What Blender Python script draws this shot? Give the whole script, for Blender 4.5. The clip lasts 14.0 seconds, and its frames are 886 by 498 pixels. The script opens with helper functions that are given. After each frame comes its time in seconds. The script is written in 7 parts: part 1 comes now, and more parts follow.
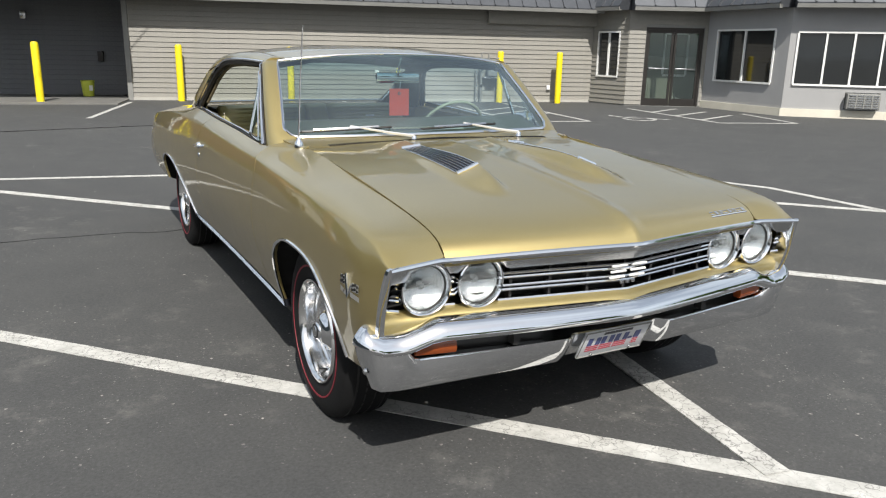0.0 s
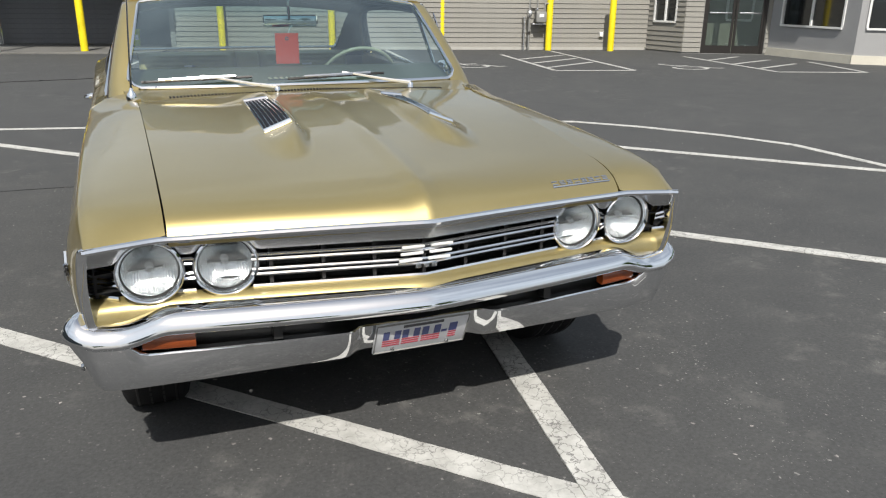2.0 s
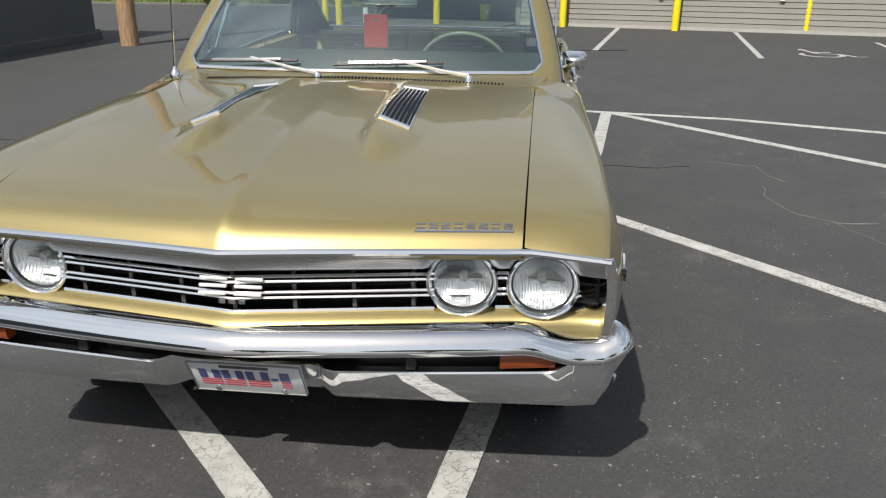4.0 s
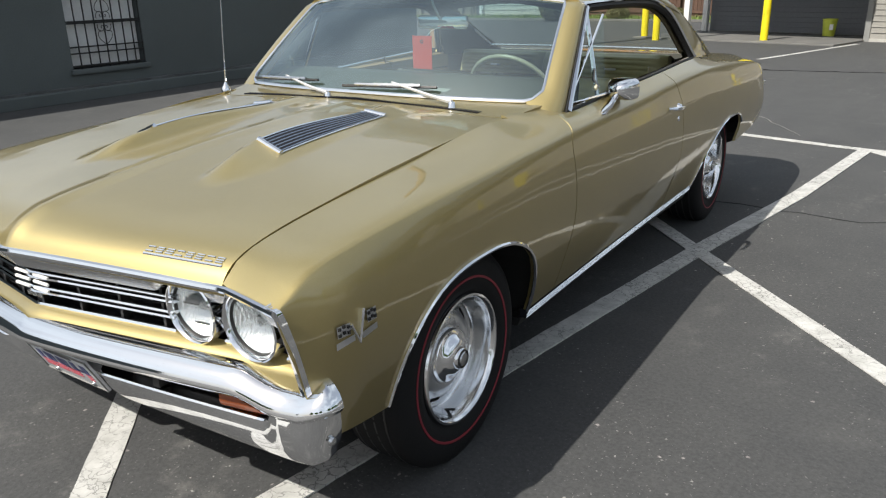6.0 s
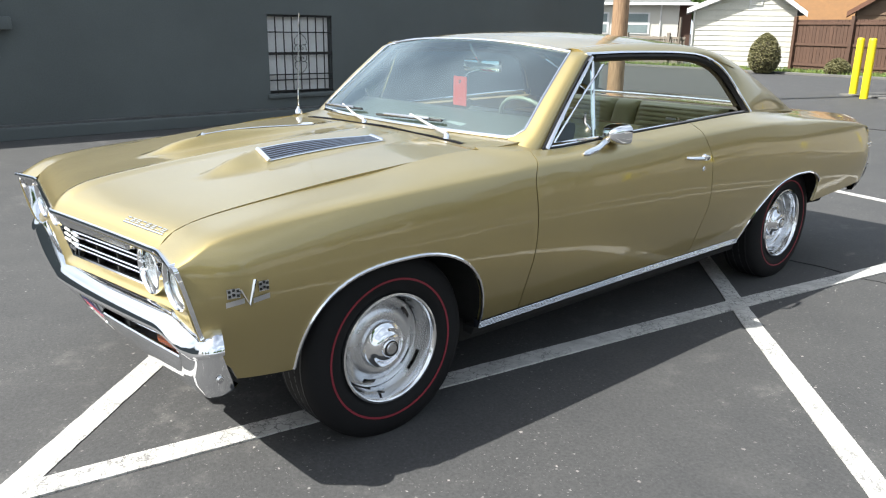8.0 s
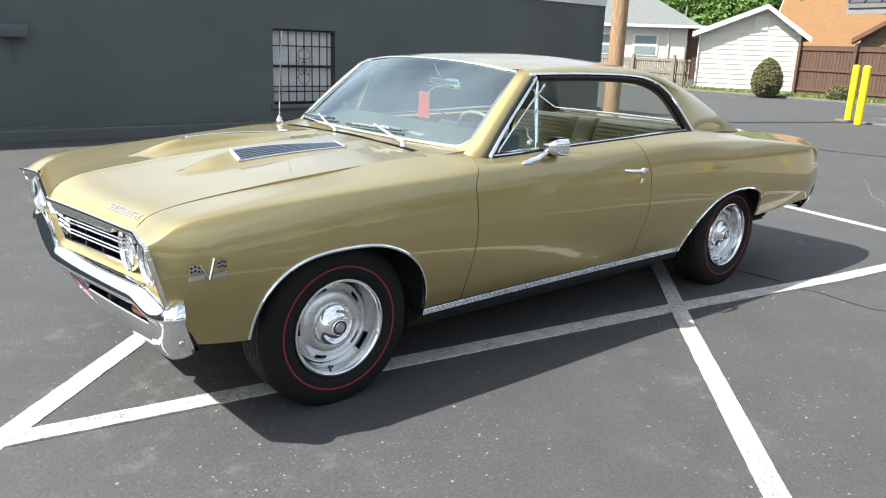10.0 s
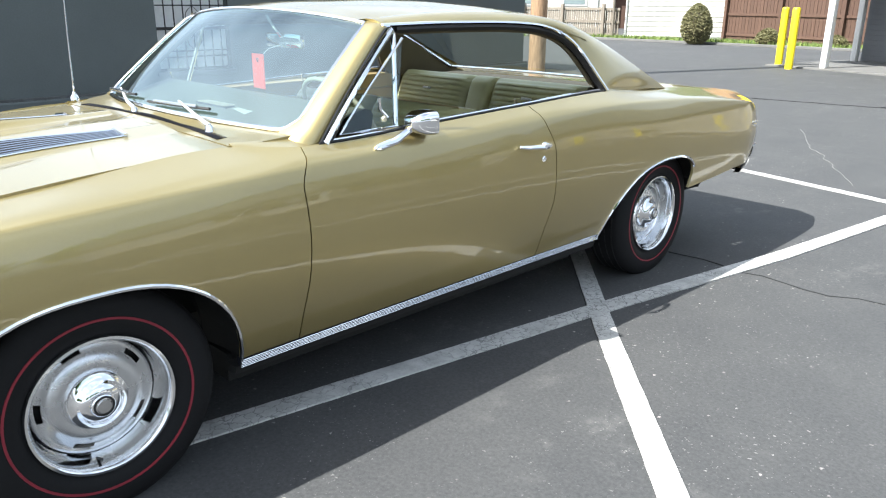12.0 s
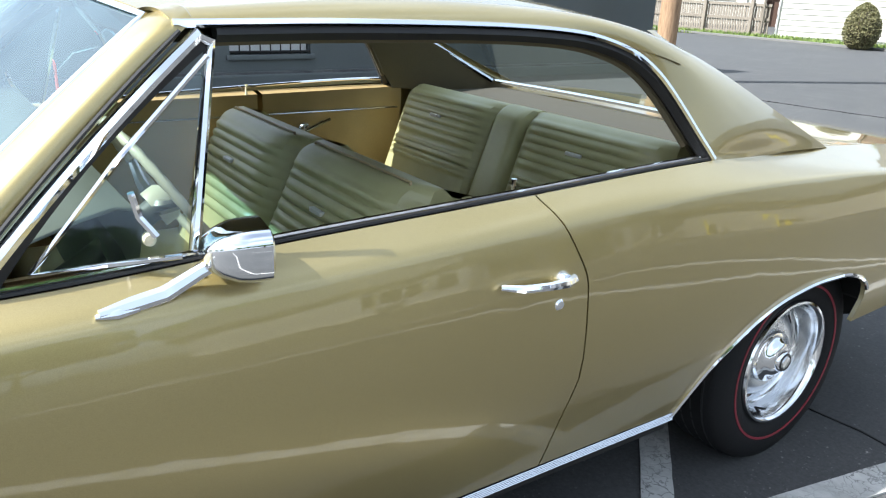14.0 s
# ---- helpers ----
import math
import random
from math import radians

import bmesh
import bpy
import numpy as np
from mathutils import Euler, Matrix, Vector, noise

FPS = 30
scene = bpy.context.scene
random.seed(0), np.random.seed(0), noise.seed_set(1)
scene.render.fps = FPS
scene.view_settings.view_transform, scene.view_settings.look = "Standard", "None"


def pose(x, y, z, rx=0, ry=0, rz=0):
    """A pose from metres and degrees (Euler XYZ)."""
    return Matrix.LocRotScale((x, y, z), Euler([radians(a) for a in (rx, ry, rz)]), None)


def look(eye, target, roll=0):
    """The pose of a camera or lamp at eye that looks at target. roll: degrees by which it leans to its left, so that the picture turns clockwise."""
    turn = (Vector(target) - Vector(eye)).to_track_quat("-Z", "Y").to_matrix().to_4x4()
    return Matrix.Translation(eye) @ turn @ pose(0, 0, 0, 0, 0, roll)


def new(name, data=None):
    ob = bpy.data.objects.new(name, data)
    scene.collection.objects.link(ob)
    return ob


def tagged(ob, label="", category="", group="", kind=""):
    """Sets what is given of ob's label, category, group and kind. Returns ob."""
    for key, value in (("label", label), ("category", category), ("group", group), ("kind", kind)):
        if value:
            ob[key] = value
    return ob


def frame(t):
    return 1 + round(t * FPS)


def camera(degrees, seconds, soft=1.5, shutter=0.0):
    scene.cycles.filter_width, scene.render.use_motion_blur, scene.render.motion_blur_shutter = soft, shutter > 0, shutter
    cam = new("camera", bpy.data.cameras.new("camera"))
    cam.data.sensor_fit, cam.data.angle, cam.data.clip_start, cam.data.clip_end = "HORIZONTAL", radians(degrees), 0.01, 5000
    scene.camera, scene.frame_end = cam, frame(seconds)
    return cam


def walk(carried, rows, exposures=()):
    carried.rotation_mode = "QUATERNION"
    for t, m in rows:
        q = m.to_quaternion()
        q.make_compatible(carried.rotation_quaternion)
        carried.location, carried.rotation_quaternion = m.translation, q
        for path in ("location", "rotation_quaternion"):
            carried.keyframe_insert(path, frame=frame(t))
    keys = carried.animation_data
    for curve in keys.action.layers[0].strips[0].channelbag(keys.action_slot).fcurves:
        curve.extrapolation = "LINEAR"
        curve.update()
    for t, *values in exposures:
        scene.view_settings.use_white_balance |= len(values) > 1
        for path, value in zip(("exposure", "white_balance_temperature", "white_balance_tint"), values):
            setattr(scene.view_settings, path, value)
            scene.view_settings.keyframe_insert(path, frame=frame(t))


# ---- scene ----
cam = camera(61.0, 14.0, 1.2)
PATH = [
    (0, (-1.723, -2.643, 1.413), (-0.81, -0.94, 0.9), 1.2),
    (0.5, (-1.533, -2.706, 1.411), (-0.633, -1.009, 0.853), 0.6),
    (1, (-1.31, -2.717, 1.408), (-0.474, -0.987, 0.852), -0.9),
    (1.5, (-1.048, -2.625, 1.394), (-0.26, -0.883, 0.806), 0.3),
    (2, (-0.717, -2.643, 1.385), (0.001, -0.89, 0.745), 0.6),
    (2.5, (-0.395, -2.645, 1.401), (0.091, -0.821, 0.74), 1.0),
    (3, (-0.053, -2.525, 1.401), (0.243, -0.67, 0.717), 1.2),
    (3.5, (0.337, -2.494, 1.416), (0.371, -0.623, 0.71), 0.1),
    (4, (0.667, -2.327, 1.402), (0.468, -0.465, 0.7), 0.4),
    (4.2, (0.789, -2.245, 1.422), (0.512, -0.392, 0.723), 0.5),
    (6.3, (2.074, -1.666, 1.414), (0.951, -0.143, 0.768), -1.1),
    (6.5, (2.153, -1.624, 1.403), (0.979, -0.131, 0.772), -0.9),
    (7, (2.342, -1.477, 1.406), (1.044, -0.077, 0.811), -0.3),
    (7.5, (2.608, -1.416, 1.4), (1.217, -0.095, 0.834), 0.05),
    (7.7, (2.702, -1.434, 1.42), (1.275, -0.154, 0.851), 0.2),
    (9.8, (3.256, -1.515, 1.456), (1.77, -0.285, 0.927), 2.2),
    (10, (3.279, -1.512, 1.459), (1.807, -0.266, 0.934), 2.2),
    (10.5, (3.293, -1.465, 1.451), (1.857, -0.172, 0.935), 2.0),
    (11, (3.178, -1.283, 1.428), (1.779, 0.043, 0.894), 1.3),
    (11.5, (2.974, -0.995, 1.413), (1.621, 0.364, 0.844), 0.4),
    (12, (2.826, -0.62, 1.415), (1.476, 0.717, 0.79), 0.4),
    (12.5, (2.628, -0.228, 1.397), (1.26, 1.075, 0.74), 0.8),
    (13, (2.435, 0.17, 1.381), (1.076, 1.477, 0.712), 0.0),
    (13.5, (2.224, 0.515, 1.396), (0.766, 1.709, 0.726), 2.0),
    (14, (1.952, 0.819, 1.411), (0.414, 1.911, 0.746), 2.6),
]
walk(cam, [(t, look(eye, aim, roll)) for t, eye, aim, roll in PATH],
     [(0, 0.36, 6570, 10), (3, 0.09, 6570, 10), (4.2, 0.05, 6600, 10), (6.5, 0.58, 6560, 10), (7.5, 0.94, 6430, 10), (10, 1.15, 6430, 10), (11.5, 1.28, 6300, 10), (12, 1.48, 6180, 9), (14, 1.45, 6000, 9)])

# ==== place ====

# ---- world and sun ----
SUN = Vector((-0.28, -0.84, 1.0)).normalized()
world = bpy.data.worlds.new("sky")
scene.world = world
world.use_nodes = True
wn = world.node_tree.nodes
sky = wn.new("ShaderNodeTexSky")
sky.sky_type, sky.sun_disc = "NISHITA", False
sky.sun_elevation, sky.sun_rotation = math.asin(SUN.z), math.atan2(SUN.x, SUN.y)
sky.air_density, sky.dust_density = 1.0, 4.0
# thin broken cloud over the whole sky
wl = world.node_tree.links
w_co, w_map, w_noise, w_ramp, w_mix = (wn.new(k) for k in ("ShaderNodeTexCoord", "ShaderNodeMapping", "ShaderNodeTexNoise", "ShaderNodeValToRGB", "ShaderNodeMix"))
w_map.inputs["Scale"].default_value = (1.6, 1.6, 3.2)
w_noise.inputs["Scale"].default_value, w_noise.inputs["Detail"].default_value, w_noise.inputs["Roughness"].default_value = 1.5, 3.5, 0.45
w_ramp.color_ramp.elements[0].position, w_ramp.color_ramp.elements[1].position = 0.4, 0.66
w_ramp.color_ramp.elements[0].color, w_ramp.color_ramp.elements[1].color = (0.34, 0.34, 0.34, 1), (0.76, 0.8, 0.8, 1)
w_sep, w_high, w_thin = (wn.new(k) for k in ("ShaderNodeSeparateXYZ", "ShaderNodeMapRange", "ShaderNodeMath"))
w_high.inputs["From Min"].default_value, w_high.inputs["From Max"].default_value = 0.9, 0.998
w_high.inputs["To Min"].default_value, w_high.inputs["To Max"].default_value = 1.0, 0.25
w_thin.operation = "MULTIPLY"
w_mix.data_type = "RGBA"
w_mix.inputs["B"].default_value = (9.8, 10.9, 12.0, 1)
wl.new(w_co.outputs["Generated"], w_map.inputs["Vector"])
wl.new(w_map.outputs[0], w_noise.inputs["Vector"])
wl.new(w_noise.outputs["Fac"], w_ramp.inputs["Fac"])
wl.new(w_co.outputs["Generated"], w_sep.inputs[0])
wl.new(w_sep.outputs["Z"], w_high.inputs["Value"])
wl.new(w_ramp.outputs["Color"], w_thin.inputs[0])
wl.new(w_high.outputs[0], w_thin.inputs[1])
wl.new(w_thin.outputs[0], w_mix.inputs["Factor"])
wl.new(sky.outputs[0], w_mix.inputs["A"])
wl.new(w_mix.outputs["Result"], wn["Background"].inputs[0])
wn["Background"].inputs[1].default_value = 0.071
lamp = bpy.data.lights.new("sun", "SUN")
lamp.energy, lamp.angle, lamp.color = 5.0, radians(0.55), (1.0, 0.97, 0.91)
sun = new("sun", lamp)
sun.matrix_world = look(SUN * 60, (0, 0, 0))


# ---- materials ----
def node_mat(name):
    m = bpy.data.materials.new(name)
    m.use_nodes = True
    nt = m.node_tree
    return m, nt, nt.nodes["Principled BSDF"]


def link(nt, a, b):
    nt.links.new(a, b)


def noise_tex(nt, scale, detail=4.0, rough=0.55, space="Object"):
    co = nt.nodes.new("ShaderNodeTexCoord")
    n = nt.nodes.new("ShaderNodeTexNoise")
    n.inputs["Scale"].default_value, n.inputs["Detail"].default_value, n.inputs["Roughness"].default_value = scale, detail, rough
    link(nt, co.outputs[space], n.inputs["Vector"])
    return n.outputs["Fac"]


def ramp(nt, fac, stops):
    r = nt.nodes.new("ShaderNodeValToRGB")
    els = r.color_ramp.elements
    while len(els) < len(stops):
        els.new(0.5)
    for e, (p, c) in zip(els, stops):
        e.position, e.color = p, (*c, 1) if len(c) == 3 else c
    link(nt, fac, r.inputs["Fac"])
    return r.outputs["Color"]


def mixed(nt, fac, a, b, mode="MIX"):
    m = nt.nodes.new("ShaderNodeMix")
    m.data_type, m.blend_type = "RGBA", mode
    for sock, v in ((m.inputs["Factor"], fac), (m.inputs["A"], a), (m.inputs["B"], b)):
        if isinstance(v, (int, float)):
            sock.default_value = v
        elif isinstance(v, tuple):
            sock.default_value = (*v, 1)
        else:
            link(nt, v, sock)
    return m.outputs["Result"]


def bump(nt, bs, height, strength, dist=0.01):
    b = nt.nodes.new("ShaderNodeBump")
    b.inputs["Strength"].default_value, b.inputs["Distance"].default_value = strength, dist
    link(nt, height, b.inputs["Height"])
    link(nt, b.outputs["Normal"], bs.inputs["Normal"])


def plain(name, color, rough=0.5, metal=0.0, var=0.12, scale=6.0, fine=60.0, bumps=0.0, coat=0.0, space="Object", spec=0.5):
    """A surface with broad blotches, fine grain and a little uneven gloss."""
    m, nt, bs = node_mat(name)
    broad, grain = noise_tex(nt, scale, 5, 0.6, space), noise_tex(nt, fine, 3, 0.6, space)
    lo, hi = tuple(c * (1 - var) for c in color), tuple(min(1, c * (1 + var)) for c in color)
    c1 = ramp(nt, broad, [(0.3, lo), (0.7, hi)])
    c2 = mixed(nt, 0.35, c1, ramp(nt, grain, [(0.3, lo), (0.7, hi)]))
    link(nt, c2, bs.inputs["Base Color"])
    rr = nt.nodes.new("ShaderNodeMapRange")
    rr.inputs["To Min"].default_value, rr.inputs["To Max"].default_value = max(0.02, rough * 0.85), min(1, rough * 1.15)
    link(nt, broad, rr.inputs["Value"])
    link(nt, rr.outputs[0], bs.inputs["Roughness"])
    bs.inputs["Metallic"].default_value, bs.inputs["Coat Weight"].default_value = metal, coat
    bs.inputs["Coat Roughness"].default_value = 0.03
    bs.inputs["Specular IOR Level"].default_value = spec
    if bumps:
        bump(nt, bs, grain, bumps, 0.004)
    return m


def make_paint():
    """Gold metallic lacquer under clear coat, with flake and faint waviness."""
    m, nt, bs = node_mat("gold_paint")
    flake = noise_tex(nt, 900, 2, 0.5)
    wave = noise_tex(nt, 2.2, 2, 0.4)
    c = ramp(nt, flake, [(0.35, (0.335, 0.268, 0.11)), (0.65, (0.43, 0.347, 0.146))])
    c = mixed(nt, 0.12, c, ramp(nt, wave, [(0.3, (0.315, 0.255, 0.108)), (0.7, (0.455, 0.37, 0.158))]))
    link(nt, c, bs.inputs["Base Color"])
    bs.inputs["Metallic"].default_value, bs.inputs["Roughness"].default_value = 0.8, 0.4
    bs.inputs["Coat Weight"].default_value, bs.inputs["Coat Roughness"].default_value, bs.inputs["Coat IOR"].default_value = 1.0, 0.04, 1.62
    bump(nt, bs, wave, 0.04, 0.02)
    # the lacquer lies in slow waves, so what it mirrors wavers
    ripple = nt.nodes.new("ShaderNodeBump")
    ripple.inputs["Strength"].default_value, ripple.inputs["Distance"].default_value = 0.12, 0.01
    link(nt, noise_tex(nt, 7.0, 2, 0.5), ripple.inputs["Height"])
    link(nt, ripple.outputs["Normal"], bs.inputs["Coat Normal"])
    return m


def make_asphalt():
    m, nt, bs = node_mat("asphalt")
    big, mid, fine = noise_tex(nt, 0.35, 6, 0.6), noise_tex(nt, 2.3, 6, 0.65), noise_tex(nt, 70, 4, 0.7)
    c = ramp(nt, big, [(0.3, (0.033, 0.035, 0.036)), (0.7, (0.06, 0.061, 0.06))])
    c = mixed(nt, 0.5, c, ramp(nt, mid, [(0.3, (0.028, 0.029, 0.031)), (0.75, (0.074, 0.073, 0.07))]))
    c = mixed(nt, 0.35, c, ramp(nt, fine, [(0.3, (0.02, 0.02, 0.021)), (0.7, (0.1, 0.1, 0.098))]))
    # pale stone chips of three sizes, each in a few of its cells only
    co = nt.nodes.new("ShaderNodeTexCoord")
    warp = nt.nodes.new("ShaderNodeTexNoise")
    warp.inputs["Scale"].default_value, warp.inputs["Detail"].default_value = 60, 3
    link(nt, co.outputs["Object"], warp.inputs["Vector"])
    bent = mixed(nt, 0.022, co.outputs["Object"], warp.outputs["Color"], "ADD")
    patch = ramp(nt, noise_tex(nt, 1.1, 4, 0.7), [(0.42, (0.06, 0.06, 0.06)), (0.6, (1, 1, 1))])
    for scale, r0, r1, few, tone in ((17, 0.07, 0.13, 0.76, (0.38, 0.35, 0.33)), (46, 0.14, 0.24, 0.9, (0.26, 0.255, 0.24)), (110, 0.2, 0.34, 0.86, (0.17, 0.168, 0.16))):
        vo = nt.nodes.new("ShaderNodeTexVoronoi")
        vo.inputs["Scale"].default_value = scale
        sep = nt.nodes.new("ShaderNodeSeparateColor")
        link(nt, bent, vo.inputs["Vector"])
        link(nt, vo.outputs["Color"], sep.inputs[0])
        spots = mixed(nt, 1.0, ramp(nt, vo.outputs["Distance"], [(r0, (1, 1, 1)), (r1, (0, 0, 0))]), ramp(nt, sep.outputs[0], [(few, (0, 0, 0)), (few + 0.02, (1, 1, 1))]), "MULTIPLY")
        c = mixed(nt, mixed(nt, 1.0, spots, patch, "MULTIPLY"), c, tone)
    # worn lighter scuffs
    scuff = ramp(nt, noise_tex(nt, 4.5, 8, 0.75), [(0.54, (0, 0, 0)), (0.74, (1, 1, 1))])
    scuff = mixed(nt, 1.0, scuff, ramp(nt, noise_tex(nt, 0.6, 2, 0.5), [(0.46, (0, 0, 0)), (0.62, (0.7, 0.7, 0.7))]), "MULTIPLY")
    c = mixed(nt, scuff, c, (0.16, 0.155, 0.145))
    link(nt, c, bs.inputs["Base Color"])
    bs.inputs["Roughness"].default_value = 0.82
    bump(nt, bs, fine, 0.35, 0.006)
    return m


def make_line_paint():
    m, nt, bs = node_mat("line_paint")
    co = nt.nodes.new("ShaderNodeTexCoord")
    vo = nt.nodes.new("ShaderNodeTexVoronoi")
    vo.feature = "DISTANCE_TO_EDGE"
    vo.inputs["Scale"].default_value = 21
    wob = nt.nodes.new("ShaderNodeMapping")
    wn2 = nt.nodes.new("ShaderNodeTexNoise")
    wn2.inputs["Scale"].default_value = 30
    link(nt, co.outputs["Object"], wn2.inputs["Vector"])
    link(nt, mixed(nt, 0.06, wob.outputs[0], wn2.outputs["Color"], "ADD"), vo.inputs["Vector"])
    link(nt, co.outputs["Object"], wob.inputs["Vector"])
    crack = ramp(nt, vo.outputs["Distance"], [(0.0, (1, 1, 1)), (0.055, (0, 0, 0))])
    part_on = ramp(nt, noise_tex(nt, 3.0, 4, 0.6), [(0.36, (0.15, 0.15, 0.15)), (0.55, (0.9, 0.9, 0.9))])
    c = ramp(nt, noise_tex(nt, 9, 6, 0.7), [(0.3, (0.33, 0.326, 0.305)), (0.65, (0.53, 0.525, 0.5))])
    c = mixed(nt, mixed(nt, 1.0, crack, part_on, "MULTIPLY"), c, (0.1, 0.098, 0.095))
    worn = ramp(nt, noise_tex(nt, 45, 6, 0.8), [(0.62, (0, 0, 0)), (0.74, (0.85, 0.85, 0.85))])
    c = mixed(nt, worn, c, (0.2, 0.2, 0.19))
    link(nt, c, bs.inputs["Base Color"])
    bs.inputs["Roughness"].default_value = 0.7
    return m


def make_glass(name, tint, band=None, face=0.08, film=0.0):
    m, nt, bs = node_mat(name)
    out = nt.nodes["Material Output"]
    tr, gl, mx, fr = nt.nodes.new("ShaderNodeBsdfTransparent"), nt.nodes.new("ShaderNodeBsdfGlossy"), nt.nodes.new("ShaderNodeMixShader"), nt.nodes.new("ShaderNodeLayerWeight")
    tr.inputs["Color"].default_value = (*tint, 1)
    gl.inputs["Roughness"].default_value = 0.01
    # gloss tinted blue-green to put a bluer sky into the reflection
    gl.inputs["Color"].default_value = (0.84, 0.97, 1.0, 1)
    if band:
        # blue-green shade band along the top edge
        co, sp, rg = nt.nodes.new("ShaderNodeTexCoord"), nt.nodes.new("ShaderNodeSeparateXYZ"), nt.nodes.new("ShaderNodeMapRange")
        rg.inputs["From Min"].default_value, rg.inputs["From Max"].default_value = band
        link(nt, co.outputs["Object"], sp.inputs[0])
        link(nt, sp.outputs["Z"], rg.inputs["Value"])
        link(nt, mixed(nt, rg.outputs[0], tint, (0.2, 0.44, 0.5)), tr.inputs["Color"])
    # gloss by angle, the same from both sides of the pane
    fr.inputs["Blend"].default_value = 0.5
    pw, ma = nt.nodes.new("ShaderNodeMath"), nt.nodes.new("ShaderNodeMath")
    pw.operation, ma.operation = "POWER", "MULTIPLY_ADD"
    pw.inputs[1].default_value, ma.inputs[1].default_value, ma.inputs[2].default_value = 5.0, 1 - face, face
    link(nt, fr.outputs["Facing"], pw.inputs[0])
    link(nt, pw.outputs[0], ma.inputs[0])
    link(nt, ma.outputs[0], mx.inputs[0])
    body = tr.outputs[0]
    if film:
        # fine dust on the pane
        du, dm = nt.nodes.new("ShaderNodeBsdfDiffuse"), nt.nodes.new("ShaderNodeMixShader")
        du.inputs["Color"].default_value = (0.72, 0.78, 0.82, 1)
        dr = nt.nodes.new("ShaderNodeMapRange")
        dr.inputs["To Min"].default_value, dr.inputs["To Max"].default_value = film * 0.6, film * 1.4
        link(nt, noise_tex(nt, 3.0, 6, 0.6), dr.inputs["Value"])
        link(nt, dr.outputs[0], dm.inputs[0])
        link(nt, body, dm.inputs[1])
        link(nt, du.outputs[0], dm.inputs[2])
        body = dm.outputs[0]
    link(nt, body, mx.inputs[1])
    link(nt, gl.outputs[0], mx.inputs[2])
    link(nt, mx.outputs[0], out.inputs["Surface"])
    return m


def make_lens():
    """Clear glass with vertical flutes."""
    m = make_glass("headlight_lens", (0.9, 0.92, 0.92))
    nt = m.node_tree
    co, wv, bp = nt.nodes.new("ShaderNodeTexCoord"), nt.nodes.new("ShaderNodeTexWave"), nt.nodes.new("ShaderNodeBump")
    wv.inputs["Scale"].default_value, wv.inputs["Distortion"].default_value = 120, 0.4
    bp.inputs["Strength"].default_value, bp.inputs["Distance"].default_value = 0.3, 0.004
    link(nt, co.outputs["Object"], wv.inputs["Vector"])
    link(nt, wv.outputs["Fac"], bp.inputs["Height"])
    gl = next(n for n in nt.nodes if n.type == "BSDF_GLOSSY")
    df, mx = nt.nodes.new("ShaderNodeBsdfDiffuse"), nt.nodes.new("ShaderNodeMixShader")
    df.inputs["Color"].default_value = (0.74, 0.76, 0.77, 1)
    link(nt, bp.outputs["Normal"], gl.inputs["Normal"])
    link(nt, bp.outputs["Normal"], df.inputs["Normal"])
    tr = next(n for n in nt.nodes if n.type == "BSDF_TRANSPARENT")
    first = next(n for n in nt.nodes if n.type == "MIX_SHADER" and n != mx)
    mx.inputs[0].default_value = 0.07
    link(nt, tr.outputs[0], mx.inputs[1])
    link(nt, df.outputs[0], mx.inputs[2])
    link(nt, mx.outputs[0], first.inputs[1])
    return m


def make_bowl():
    """Silvered headlight bowl behind moulded flutes."""
    m, nt, bs = node_mat("silvered_bowl")
    co, wv, vo = nt.nodes.new("ShaderNodeTexCoord"), nt.nodes.new("ShaderNodeTexWave"), nt.nodes.new("ShaderNodeTexVoronoi")
    wv.inputs["Scale"].default_value, wv.inputs["Distortion"].default_value = 46, 1.5
    vo.inputs["Scale"].default_value = 70
    link(nt, co.outputs["Object"], wv.inputs["Vector"])
    link(nt, co.outputs["Object"], vo.inputs["Vector"])
    bs.inputs["Base Color"].default_value = (0.9, 0.91, 0.92, 1)
    bs.inputs["Metallic"].default_value, bs.inputs["Roughness"].default_value = 0.9, 0.2
    bump(nt, bs, mixed(nt, 0.35, wv.outputs["Color"], vo.outputs["Distance"]), 0.55, 0.006)
    return m


def make_wood(name, a, b, scale=3.0):
    m, nt, bs = node_mat(name)
    co = nt.nodes.new("ShaderNodeTexCoord")
    mp = nt.nodes.new("ShaderNodeMapping")
    mp.inputs["Scale"].default_value = (scale * 6, scale * 6, scale * 0.6)
    n = nt.nodes.new("ShaderNodeTexNoise")
    n.inputs["Detail"].default_value = 6
    link(nt, co.outputs["Object"], mp.inputs["Vector"])
    link(nt, mp.outputs[0], n.inputs["Vector"])
    inf = nt.nodes.new("ShaderNodeObjectInfo")
    c = ramp(nt, n.outputs["Fac"], [(0.3, a), (0.7, b)])
    c = mixed(nt, 0.3, c, ramp(nt, inf.outputs["Random"], [(0.0, a), (1.0, b)]))
    link(nt, c, bs.inputs["Base Color"])
    bs.inputs["Roughness"].default_value = 0.8
    bump(nt, bs, n.outputs["Fac"], 0.3, 0.004)
    return m


